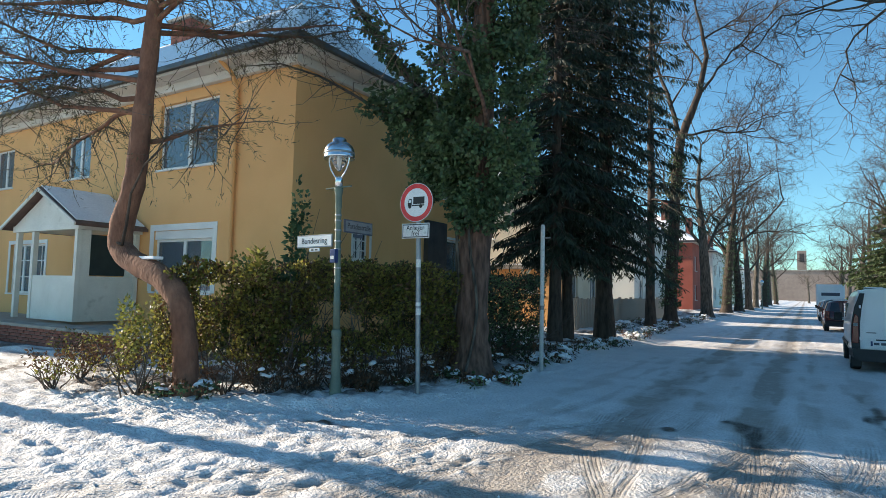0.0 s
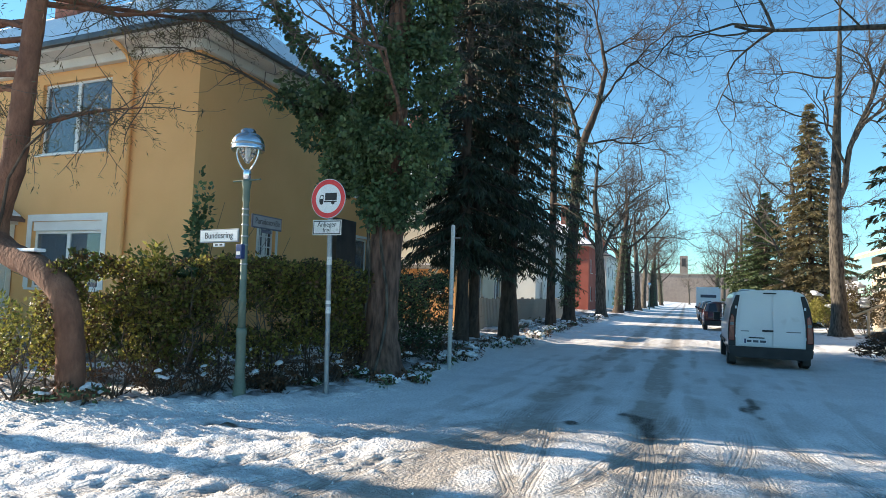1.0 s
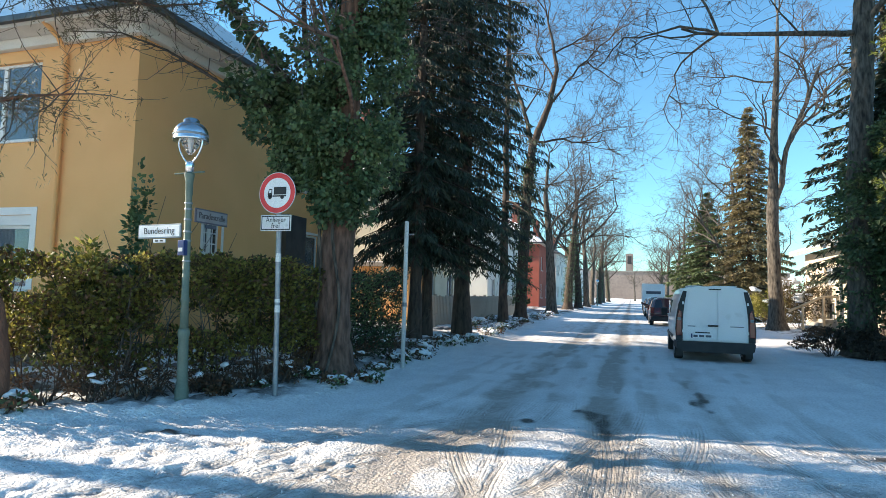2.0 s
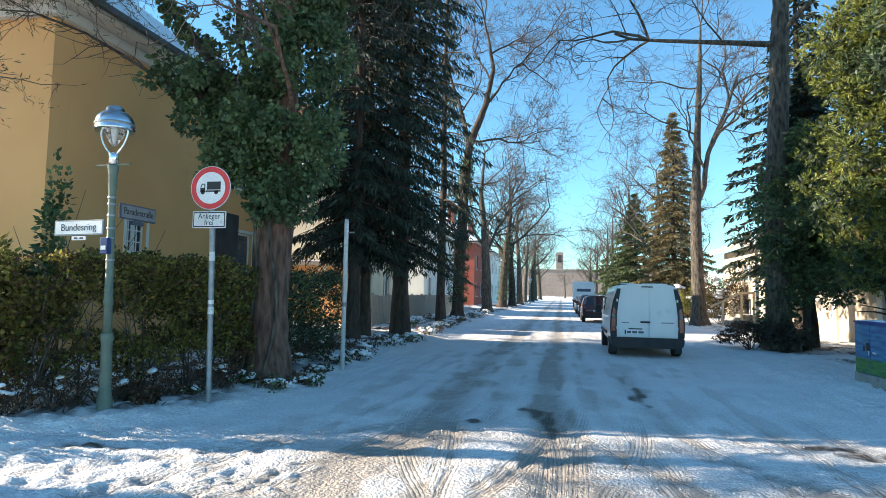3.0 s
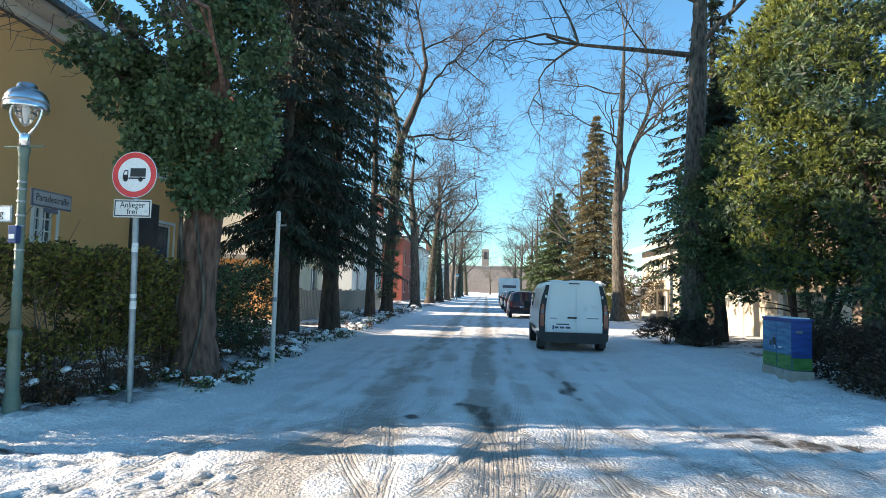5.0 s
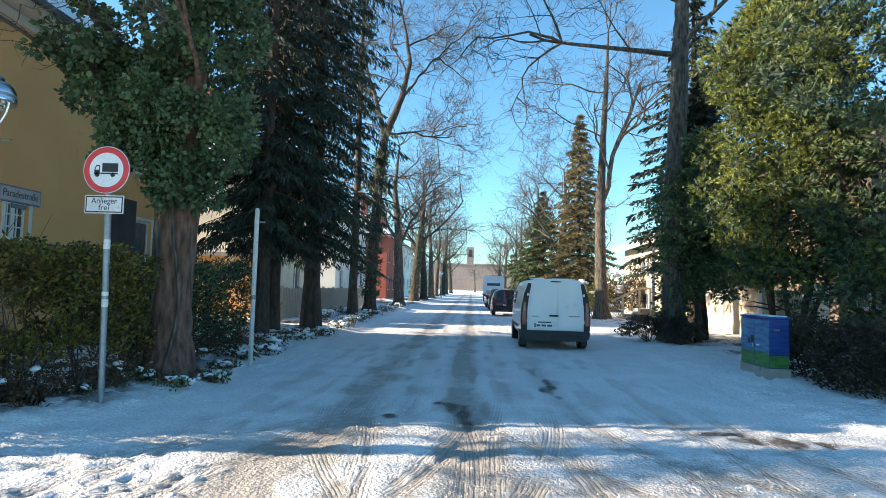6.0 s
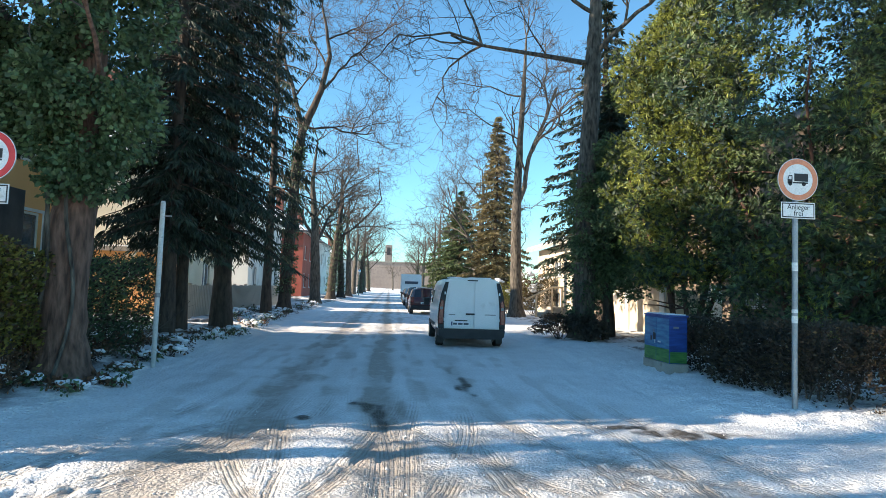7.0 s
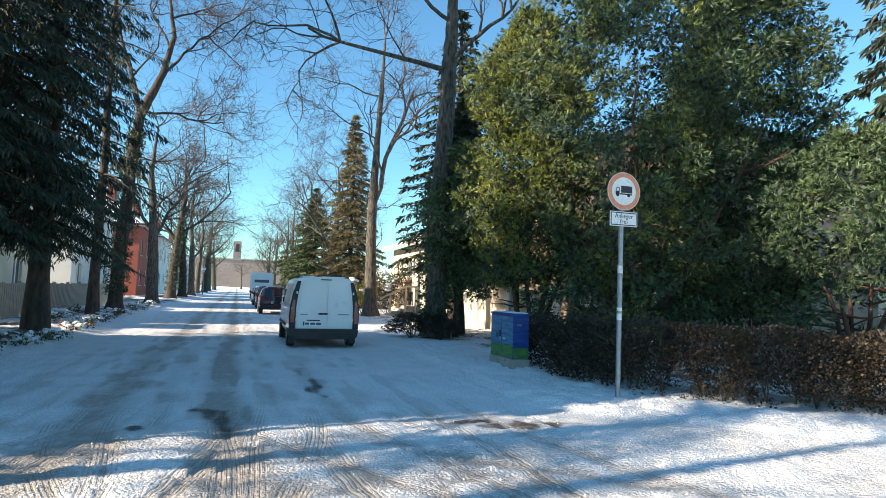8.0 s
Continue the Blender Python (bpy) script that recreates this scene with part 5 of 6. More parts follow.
    q = part("name_plate", boxed(0.022, 0.046, 0.09, 0.75, 2.38, 2.575, 0.004), M["blue_grey"], t, "weathered street-name plate turned to the side street")
    part("plate_face", boxed(0.018, 0.052, 0.11, 0.73, 2.40, 2.555), M["grey_plate"], q)
    text_mesh("Paradestraße", 0.12, M["black"], q, pose(0.0535, 0.42, 2.48, 90, 0, 90), width=0.54)
    part("small_plate", boxed(0.026, 0.046, 0.30, 0.52, 2.32, 2.372, 0.003), M["blue_grey"], q)
    b = part("meter_box", boxed(-0.05, 0.05, -0.115, -0.045, 1.92, 2.12, 0.01), M["blue"], t, "small blue sticker-covered box")
    part("sticker", boxed(-0.036, 0.03, -0.1185, -0.1155, 1.97, 2.02), M["sign_aged"], b)
    return t


street_lamp((-5.19, 6.37, gz(-5.19, 6.37) - 0.05), lean=-1.4)
street_lamp((-4.3, 88.0, 0.1), False, 0.0, "distant street lamp with pale hood on a slim post")
street_lamp((5.6, 78.0, 0.1), False, 0.0, "distant street lamp with pale hood on a slim post")


def lorry_sign(loc, lean, ring, face, zc, label, rz=0.0, seed=1):
    """Round no-lorries sign over a small residents-only plate on a steel pole, facing -y."""
    t = thing("road_sign", loc, label, "road sign", rz=rz)
    top = zc + 0.22
    under("pole", tube_mesh("pole", [([(0, 0, -0.1), (lean * 0.5, 0, top * 0.5), (lean, 0, top)], [0.038, 0.038, 0.038])], M["galv"], 14), t, "galvanised steel pole")
    x0 = lean
    d = part("disc", lathe([(0.30, -0.003), (0.302, 0.0), (0.30, 0.004)], 48), M["galv"], t)
    d.matrix_local = pose(x0, -0.05, zc, 90, 0, 0)
    bm = bmesh.new()
    n = 64
    for k in range(n):
        a, b = 2 * math.pi * k / n, 2 * math.pi * (k + 1) / n
        vs = [bm.verts.new((r * math.cos(q), r * math.sin(q), 0.0062)) for r, q in ((0.218, a), (0.29, a), (0.29, b), (0.218, b))]
        bm.faces.new(vs)
    bmesh.ops.remove_doubles(bm, verts=bm.verts, dist=1e-5)
    part("red_ring", bm, M[ring], d, "red border ring")
    part("white_face", lathe([(0.296, 0.0042), (0.296, 0.0052)], 48), M[face], d)
    # lorry symbol
    lor = bmesh.new()

    def poly(pts):
        lor.faces.new([lor.verts.new((x, y, 0.0075)) for x, y in pts])
    poly([(-0.055, -0.025), (0.15, -0.025), (0.15, 0.085), (-0.055, 0.085)])
    poly([(-0.075, -0.055), (0.15, -0.055), (0.15, -0.035), (-0.075, -0.035)])
    poly([(-0.155, -0.055), (-0.082, -0.055), (-0.082, 0.0), (-0.155, 0.0)])
    poly([(-0.155, 0.0), (-0.143, 0.0), (-0.128, 0.045), (-0.14, 0.045)])
    poly([(-0.14, 0.045), (-0.082, 0.045), (-0.082, 0.058), (-0.135, 0.058)])
    poly([(-0.095, 0.0), (-0.082, 0.0), (-0.082, 0.045), (-0.095, 0.045)])
    for cx in (-0.115, 0.085):
        poly([(cx + 0.03 * math.cos(2 * math.pi * k / 18), -0.06 + 0.03 * math.sin(2 * math.pi * k / 18)) for k in range(18)])
    part("lorry_symbol", lor, M["black"], d, "black lorry symbol")
    p = part("plate", boxed(x0 - 0.25, x0 + 0.25, -0.058, -0.050, zc - 0.55, zc - 0.32, 0.004), M["sign_aged"], t, "white plate with black border")
    part("border", boxed(x0 - 0.237, x0 + 0.237, -0.0595, -0.0582, zc - 0.537, zc - 0.333), M["black"], p)
    part("plate_face", boxed(x0 - 0.222, x0 + 0.222, -0.0608, -0.0596, zc - 0.522, zc - 0.348), M["sign_aged"], p)
    text_mesh("Anlieger", 0.105, M["black"], p, pose(x0, -0.0615, zc - 0.392, 90, 0, 0), width=0.33)
    text_mesh("frei", 0.105, M["black"], p, pose(x0, -0.0615, zc - 0.478, 90, 0, 0))
    for z in (zc - 0.12, zc + 0.12, zc - 0.44):
        part("clamp", lathe([(0.048, -0.015), (0.05, 0), (0.048, 0.015)], 12), M["galv"], t).matrix_local = pose(x0 * z / top, 0, z)
    for z, h in ((1.18, 0.10), (1.32, 0.05), (1.9, 0.12)):
        part("sticker", lathe([(0.0392, z), (0.0395, z + 0.01), (0.0392, z + h)], 14), M["sign_aged"], t, "peeling pale sticker").matrix_local = pose(x0 * z / top, 0, 0)
    return t


lorry_sign((-4.42, 7.33, gz(-4.42, 7.33)), -0.08, "sign_red", "sign_white", 2.89, "round red-rimmed no-lorries sign with residents plate on steel pole")
lorry_sign((5.70, 7.97, gz(5.70, 7.97)), 0.03, "sign_faded", "sign_aged", 3.18, "sun-faded no-lorries sign with residents plate before a hedge")


def white_post():
    t = thing("white_post", (-3.93, 11.0, gz(-3.93, 11.0)), "slim white-painted steel post at the road edge", "post")
    part("pole", lathe([(0.042, -0.1), (0.042, 2.86), (0.03, 2.9)], 14), M["sign_aged"], t, smooth=True)
    part("bracket", boxed(-0.01, 0.16, -0.012, 0.012, 2.62, 2.65, 0.004), M["galv"], t)
    part("collar", lathe([(0.048, 1.2), (0.05, 1.22), (0.048, 1.28)], 14), M["galv"], t)


white_post()


def cabinet():
    """Painted utility cabinet, its broad mural side towards the road."""
    t = thing("utility_cabinet", (5.52, 11.32, gz(5.6, 11.8) - 0.03), "utility cabinet painted with a blue sky and green meadow mural", "utility cabinet")
    part("plinth", boxed(0.0, 0.40, 0.0, 1.16, 0.0, 0.2, 0.01), M["concrete"], t, "concrete plinth")
    b = part("body", boxed(0.02, 0.38, 0.02, 1.14, 0.202, 1.10, 0.012), M["mural_deep"], t)
    part("mural_meadow", boxed(0.012, 0.019, 0.03, 1.13, 0.215, 0.475), M["mural_green"], b, "painted green meadow")
    part("mural_sky", boxed(0.012, 0.019, 0.03, 1.13, 0.478, 1.07), M["mural_sky"], b, "painted streaky blue sky")
    part("mural_meadow", boxed(0.03, 0.37, 0.012, 0.0185, 0.215, 0.43), M["mural_green"], b)
    for (y0, y1, z0, z1, mm) in ((0.60, 0.72, 0.62, 0.76, "black"), (0.66, 0.70, 0.76, 0.82, "grey_plate"), (0.76, 0.84, 0.60, 0.69, "black"), (0.62, 0.65, 0.55, 0.62, "sign_aged"), (0.50, 0.38, 0.58, 0.61, "sign_aged")):
        part("mural_mark", boxed(0.0085, 0.0115, y0, y1, z0, z1, 0.001), M[mm], b)
    part("door_seam", boxed(0.008, 0.0116, 0.572, 0.58, 0.22, 1.06), M["mural_deep"], b)
    part("lid", boxed(0.0, 0.40, 0.0, 1.16, 1.102, 1.14, 0.012), M["mural_deep"], t)
    part("snow_cap", boxed(0.03, 0.37, 0.06, 1.1, 1.141, 1.158, 0.008), M["roof_snow"], t)
    part("label_plate", boxed(0.10, 0.21, 0.0135, 0.0185, 0.88, 0.92), M["grey_plate"], b)


cabinet()


# ---------------------------------------------------------------- vehicles
def loft(sections):
    """sections: list of (y, [(x, z), ...]) half-outlines from bottom centre up to top centre; mirrored in x."""
    bm = bmesh.new()
    rows = []
    for y, half in sections:
        pts = [(x, z) for x, z in half] + [(-x, z) for x, z in reversed(half)]
        rows.append([bm.verts.new((x, y, z)) for x, z in pts])
    k = len(rows[0])
    for a, b in zip(rows, rows[1:]):
        for i in range(k):
            bm.faces.new((a[i], a[(i + 1) % k], b[(i + 1) % k], b[i]))
    bm.faces.new(rows[0])
    bm.faces.new(rows[-1][::-1])
    bmesh.ops.recalc_face_normals(bm, faces=bm.faces)
    return bm


def wheel(parent, x, y, r, w=0.2):
    t = part("wheel", lathe([(r * 0.6, -w / 2), (r * 0.93, -w / 2), (r, -w / 2 + 0.03), (r, w / 2 - 0.03), (r * 0.93, w / 2), (r * 0.6, w / 2)], 28), M["tyre"], parent, "dirty rubber tyre", smooth=False)
    t.matrix_local = pose(x, y, r - 0.01, 0, 90, 0)
    rim = part("rim", lathe([(r * 0.12, -w / 2 - 0.012), (r * 0.5, -w / 2 + 0.004), (r * 0.62, -w / 2 - 0.008), (r * 0.62, w / 2 + 0.008), (r * 0.5, w / 2 - 0.004), (r * 0.12, w / 2 + 0.012)], 20), M["rim"], t)
    return t


def panel_van():
    v = thing("van", (2.33, 16.06, 0.0), "white panel van with windowless rear doors parked on snow", "van")
    prof = [(0.0, 0.30), (0.72, 0.30), (0.86, 0.36), (0.915, 0.52), (0.93, 0.85), (0.915, 1.10), (0.86, 1.42), (0.80, 1.66), (0.74, 1.77), (0.62, 1.83), (0.35, 1.855), (0.0, 1.862)]

    def sec(y, sx=1.0, top=None, low=0.0):
        out = []
        for x, z in prof:
            z = z + low if z < 0.4 else z
            if top is not None and z > top:
                z = top + (z - top) * 0.02
            out.append((x * sx, z))
        return (y, out)
    part("body", loft([sec(0.0, 0.965), sec(0.04, 0.985), sec(0.16, 1.0), sec(1.2, 1.0), sec(2.6, 0.99), sec(2.95, 0.98, 1.74), sec(3.3, 0.97, 1.35), sec(3.55, 0.96, 1.06), sec(4.1, 0.90, 0.86), sec(4.22, 0.82, 0.70)]), M["van_white"], v, "white painted body shell", smooth=False)
    # rear doors
    for s, a, b in ((-1, -0.735, 0.045), (1, 0.052, 0.735)):
        bm = bmesh.new()
        w0, w1 = abs(a), abs(b)
        outl = [(a, 0.50), (b, 0.50), (b * (0.86 if s > 0 else 1), 1.62), (b * (0.80 if s > 0 else 1), 1.74), (a * (0.80 if s < 0 else 1), 1.74), (a * (0.86 if s < 0 else 1), 1.62)]
        prism(bm, outl, -0.035, 0.01)
        bmesh.ops.bevel(bm, geom=list(bm.edges), offset=0.018, segments=2, affect="EDGES")
        dr = part("rear_door", bm, M["van_white"], v, "plain white rear door")
        if s < 0:
            part("plate_recess", boxed(-0.60, -0.03, -0.0385, -0.0355, 0.555, 0.745, 0.004), M["van_white"], dr)
            pl = part("number_plate", boxed(-0.56, -0.06, -0.046, -0.039, 0.575, 0.685, 0.003), M["sign_white"], dr)
            part("blue_strip", boxed(-0.557, -0.52, -0.0475, -0.0465, 0.578, 0.682), M["blue"], pl)
            for x0, x1 in ((-0.50, -0.40), (-0.37, -0.25), (-0.22, -0.09)):
                part("print_bar", boxed(x0, x1, -0.0475, -0.0465, 0.602, 0.655), M["blue_grey"], pl)
            part("plate_lamp", boxed(-0.46, -0.12, -0.052, -0.036, 0.70, 0.728, 0.006), M["car_black"], dr)
            part("badge", boxed(-0.63, -0.45, -0.0375, -0.0355, 0.855, 0.878), M["grey_plate"], dr)
            part("handle", boxed(-0.17, 0.07, -0.066, -0.036, 0.865, 0.912, 0.012), M["car_black"], dr, "black door handle")
        else:
            part("badge", boxed(0.34, 0.64, -0.0385, -0.0355, 0.868, 0.892), M["grey_plate"], dr)
        for z in (0.7, 1.4):
            part("hinge", boxed(s * 0.735 - 0.02, s * 0.735 + 0.02, -0.03, 0.02, z, z + 0.07, 0.005), M["van_white"], dr)
    part("brake_lamp", boxed(-0.14, 0.14, -0.03, -0.004, 1.772, 1.80, 0.006), M["car_black"], v, "dark high brake lamp")
    for s in (-1, 1):
        bm = bmesh.new()
        outl = [(0.745, 0.497), (0.90, 0.497), (0.915, 0.80), (0.895, 1.10), (0.84, 1.42), (0.735, 1.735), (0.645, 1.735), (0.665, 1.60), (0.70, 1.42), (0.74, 1.05)]
        prism(bm, [(s * x, z) for x, z in outl], -0.012, 0.12)
        part("pillar", bm, M["car_black"], v, "dark rear corner pillar")
        bm = bmesh.new()
        prism(bm, [(s * x, z) for x, z in [(0.765, 0.62), (0.90, 0.62), (0.895, 0.80), (0.875, 1.10), (0.835, 1.28), (0.765, 1.22)]], -0.03, 0.10)
        bmesh.ops.bevel(bm, geom=list(bm.edges), offset=0.012, segments=1, affect="EDGES")
        tl = part("tail_lamp", bm, M["tail_red"], v, "upright red tail lamp")
        part("reverse_lens", boxed(min(s * 0.785, s * 0.865), max(s * 0.785, s * 0.865), -0.035, -0.028, 1.0, 1.07, 0.004), M["grey_plate"], tl)
        # mirror and side trim
        part("mirror", boxed(min(s * 0.94, s * 1.12), max(s * 0.94, s * 1.12), 2.95, 3.12, 1.02, 1.26, 0.03), M["car_black"], v, "black door mirror")
        part("side_trim", boxed(min(s * 0.925, s * 0.945), max(s * 0.925, s * 0.945), 0.9, 3.0, 0.52, 0.60, 0.008), M["car_black"], v)
        part("side_window", boxed(min(s * 0.80, s * 0.905), max(s * 0.80, s * 0.905), 2.1, 2.85, 1.12, 1.5, 0.02), M["car_glass"], v)
        part("mud_flap", boxed(min(s * 0.72, s * 0.88), max(s * 0.72, s * 0.88), 0.24, 0.26, 0.1, 0.34), M["car_black"], v)
        wheel(v, s * 0.80, 0.66, 0.315)
        wheel(v, s * 0.80, 3.38, 0.315)
    part("bumper", loft([(-0.075, [(0, 0.235), (0.78, 0.235), (0.87, 0.30), (0.895, 0.46), (0.87, 0.495), (0, 0.495)]), (0.3, [(0, 0.285), (0.86, 0.285), (0.935, 0.34), (0.945, 0.46), (0.93, 0.495), (0, 0.495)])]), M["car_black"], v, "black plastic bumper")
    part("underbody", boxed(-0.7, 0.7, 0.3, 3.9, 0.2, 0.31), M["car_black"], v)
    part("windscreen", loft([(2.98, [(0, 1.70), (0.62, 1.70), (0.62, 1.715), (0, 1.715)]), (3.55, [(0, 1.10), (0.75, 1.10), (0.75, 1.115), (0, 1.115)])]), M["car_glass"], v)
    for x, sx in ((-0.45, 0.16), (0.3, 0.22), (0.05, 0.12)):
        part("snow_patch", boxed(x - sx, x + sx, 0.12, 0.9, 1.85, 1.875, 0.012), M["roof_snow"], v, "thin snow left on the roof")


panel_van()


def car(loc, paint, label, height=1.48, width=1.74, length=4.2, rz=0.0, group="parked cars"):
    v = thing("car", loc, label, "car", group, rz)
    w, h = width / 2, height
    low = [(0.0, 0.26), (w * 0.86, 0.26), (w * 0.97, 0.36), (w, 0.55), (w * 0.99, 0.78), (w * 0.95, 0.90)]

    def sec(y, roof, inset, sx=1.0, beltdrop=0.0):
        top = [(w * inset, roof - 0.06 if roof > 1.0 else roof), (w * inset * 0.8, roof), (0.0, roof + 0.02)]
        return (y, [(x * sx, z - (beltdrop if z > 0.7 else 0)) for x, z in low] + [(x * sx, z) for x, z in top])
    part("body", loft([sec(0.0, 0.93, 0.9, 0.93), sec(0.1, 0.97, 0.88, 0.98), sec(0.5, h - 0.06, 0.74), sec(0.95, h, 0.74), sec(2.3, h, 0.75), sec(2.6, h - 0.08, 0.75), sec(3.1, 0.98, 0.86), sec(3.9, 0.80, 0.86, 0.97, 0.12), sec(length, 0.62, 0.8, 0.88, 0.3)]), M[paint], v, "painted body shell", smooth=True)
    part("rear_window", loft([(0.115, [(0, 0.985), (w * 0.74, 0.985), (w * 0.74, 1.0), (0, 1.0)]), (0.475, [(0, h - 0.10), (w * 0.64, h - 0.10), (w * 0.64, h - 0.08), (0, h - 0.08)])]), M["car_glass"], v, "dark rear window")
    for s in (-1, 1):
        bm = bmesh.new()
        pts = [(0.62, 0.95), (2.95, 0.93), (2.55, h - 0.12), (0.95, h - 0.09)]
        xs = [w * 0.965, w * 0.965, w * 0.80, w * 0.80]
        a = [bm.verts.new((s * x, y, z)) for (y, z), x in zip(pts, xs)]
        b = [bm.verts.new((s * (x - 0.03), y, z)) for (y, z), x in zip(pts, xs)]
        bm.faces.new(a)
        bm.faces.new(b[::-1])
        for i in range(4):
            bm.faces.new((a[i], b[i], b[(i + 1) % 4], a[(i + 1) % 4]))
        bmesh.ops.recalc_face_normals(bm, faces=bm.faces)
        part("side_window", bm, M["car_glass"], v)
        part("tail_lamp", boxed(min(s * w * 0.74, s * w * 0.965), max(s * w * 0.74, s * w * 0.965), -0.015, 0.12, 0.68, 1.02, 0.02), M["tail_red"], v, "red tail lamp")
        part("mirror", boxed(min(s * w, s * (w + 0.17)), max(s * w, s * (w + 0.17)), 2.55, 2.68, 0.92, 1.08, 0.03), M["car_black"], v)
        wheel(v, s * (w - 0.11), 0.72, 0.31)
        wheel(v, s * (w - 0.11), 3.3, 0.31)
    part("bumper", boxed(-w * 0.95, w * 0.95, -0.05, 0.12, 0.28, 0.52, 0.03), M["car_black"], v)
    pl = part("number_plate", boxed(-0.26, 0.26, -0.025, -0.008, 0.60, 0.71, 0.003), M["sign_white"], v)
    part("print_bar", boxed(-0.2, 0.2, -0.028, -0.0255, 0.63, 0.68), M["black"], pl)
    part("snow_patch", boxed(-w * 0.5, w * 0.5, 0.9, 2.2, h + 0.012, h + 0.05, 0.015), M["roof_snow"], v)
    return v


car((2.2, 34.6, 0), "car_red", "dark red hatchback parked on the snow", 1.5, 1.76)
car((2.25, 42.5, 0), "car_dark", "dark grey parked car dusted with snow", 1.55, 1.76)
car((2.2, 49.5, 0), "car_silver", "silver parked car beyond the others", 1.48, 1.74)
car((2.25, 57.0, 0), "car_dark", "dark parked car far along the kerb", 1.45, 1.74)


def box_truck():
    v = thing("delivery_truck", (2.6, 68.0, 0), "white box truck parked far along the avenue", "truck")
    part("cargo_box", boxed(-1.15, 1.15, 0, 4.6, 0.75, 3.0, 0.04), M["van_white"], v)
    part("logo_bar", boxed(-0.75, 0.75, -0.012, -0.002, 1.9, 2.2), M["blue_grey"], v, "dark blue logo shape")
    part("cab", loft([(4.7, [(0, 0.6), (1.0, 0.6), (1.02, 1.5), (0.9, 2.3), (0, 2.35)]), (6.0, [(0, 0.6), (1.0, 0.6), (1.0, 1.3), (0.85, 1.9), (0, 1.95)]), (6.6, [(0, 0.6), (0.9, 0.6), (0.9, 1.0), (0.8, 1.15), (0, 1.2)])]), M["van_white"], v)
    part("rear_bumper", boxed(-1.1, 1.1, -0.05, 0.1, 0.45, 0.7, 0.02), M["car_black"], v)
    for s in (-1, 1):
        part("tail_lamp", boxed(s * 0.95 - 0.1, s * 0.95 + 0.1, -0.07, -0.052, 0.5, 0.64), M["tail_red"], v)
        wheel(v, s * 0.95, 1.2, 0.38)
        wheel(v, s * 0.95, 5.5, 0.38)


box_truck()


# ---------------------------------------------------------------- other houses
def row_house(y0, y1, mat, label, x1=-8.9, depth=9.0, zt=6.3, rise=3.4, storeys=2, snow=True, chimney=True, wins=3):
    h = thing("house", (0, 0, 0), label, "house", "houses along the avenue")
    x0 = x1 - depth
    front, end = [], []
    for s in range(storeys):
        zb = 1.2 + s * 2.8
        for k in range(wins):
            c = y0 + (y1 - y0) * (k + 0.5) / wins
            front.append((c - 0.6, c + 0.6, zb, zb + 1.4))
        for k in range(2):
            c = x0 + depth * (k + 0.7) / 2.4
            end.append((c - 0.5, c + 0.5, zb, zb + 1.35))
    wall_with_holes(h, "street_wall", y0 + 0.352, y1 - 0.352, -0.1, zt, front, mat, "y", x1, -0.35)
    wall_with_holes(h, "end_wall", x0, x1, -0.1, zt, end, mat, "x", y0, 0.35)
    wall_with_holes(h, "end_wall", x0, x1, -0.1, zt, [], mat, "x", y1, -0.35)
    wall_with_holes(h, "rear_wall", y0 + 0.352, y1 - 0.352, -0.1, zt, [], mat, "y", x0, 0.35)
    for f in front:
        window(h, *f, "y", x1, -1, curtain=False)
    for e in end:
        window(h, *e, "x", y0, 1, curtain=False)
    hip_roof(h, x0, x1, y0, y1, zt, rise, 0.4, M["roof"], M["roof_snow"] if snow else None, ridge_along="y" if (y1 - y0) > depth else "x")
    if chimney:
        c = part("chimney", boxed(x0 + depth * 0.62, x0 + depth * 0.62 + 0.7, y0 + 3.0, y0 + 4.0, zt + 1.2, zt + rise + 1.2, 0.02), M["brick"], h)
    return h


row_house(24.5, 34.5, M["plaster_pale"], "pale cream two-storey house behind the spruces", x1=-9.6)
row_house(40.5, 52.0, M["plaster_white"], "white rendered house with snowy roof", x1=-9.2)
row_house(60.0, 71.0, M["plaster_red"], "brick-red rendered house with a snowy hipped roof", x1=-8.5, zt=6.6)
row_house(75.0, 88.0, M["plaster_white"], "white house with dark roof farther along", x1=-8.6, zt=6.6)
row_house(96.0, 110.0, M["plaster_pale"], "cream house far along the avenue", x1=-8.8)
row_house(116.0, 130.0, M["plaster_white"], "white house far along the avenue", x1=-8.8)


def shadow_house():
    """Tall plain house, unseen, added along the cross street; shades corner and avenue's mouth."""
    h = thing("house", (0, 0, 0), "unseen tall plain house added to shade the corner", "house")
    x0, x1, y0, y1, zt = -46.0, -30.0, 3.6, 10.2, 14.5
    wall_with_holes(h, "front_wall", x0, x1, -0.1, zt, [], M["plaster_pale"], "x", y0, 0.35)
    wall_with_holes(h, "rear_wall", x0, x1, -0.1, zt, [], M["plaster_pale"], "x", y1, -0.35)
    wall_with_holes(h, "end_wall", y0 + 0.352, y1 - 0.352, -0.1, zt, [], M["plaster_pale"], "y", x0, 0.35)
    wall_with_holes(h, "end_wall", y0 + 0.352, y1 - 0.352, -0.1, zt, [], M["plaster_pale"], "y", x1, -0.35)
    part("roof", boxed(x0 - 0.2, x1 + 0.2, y0 - 0.05, y1 + 0.2, zt + 0.002, zt + 3.6, 0.3), M["roof"], h, "added roof block that lengthens the cast shade")
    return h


shadow_house()


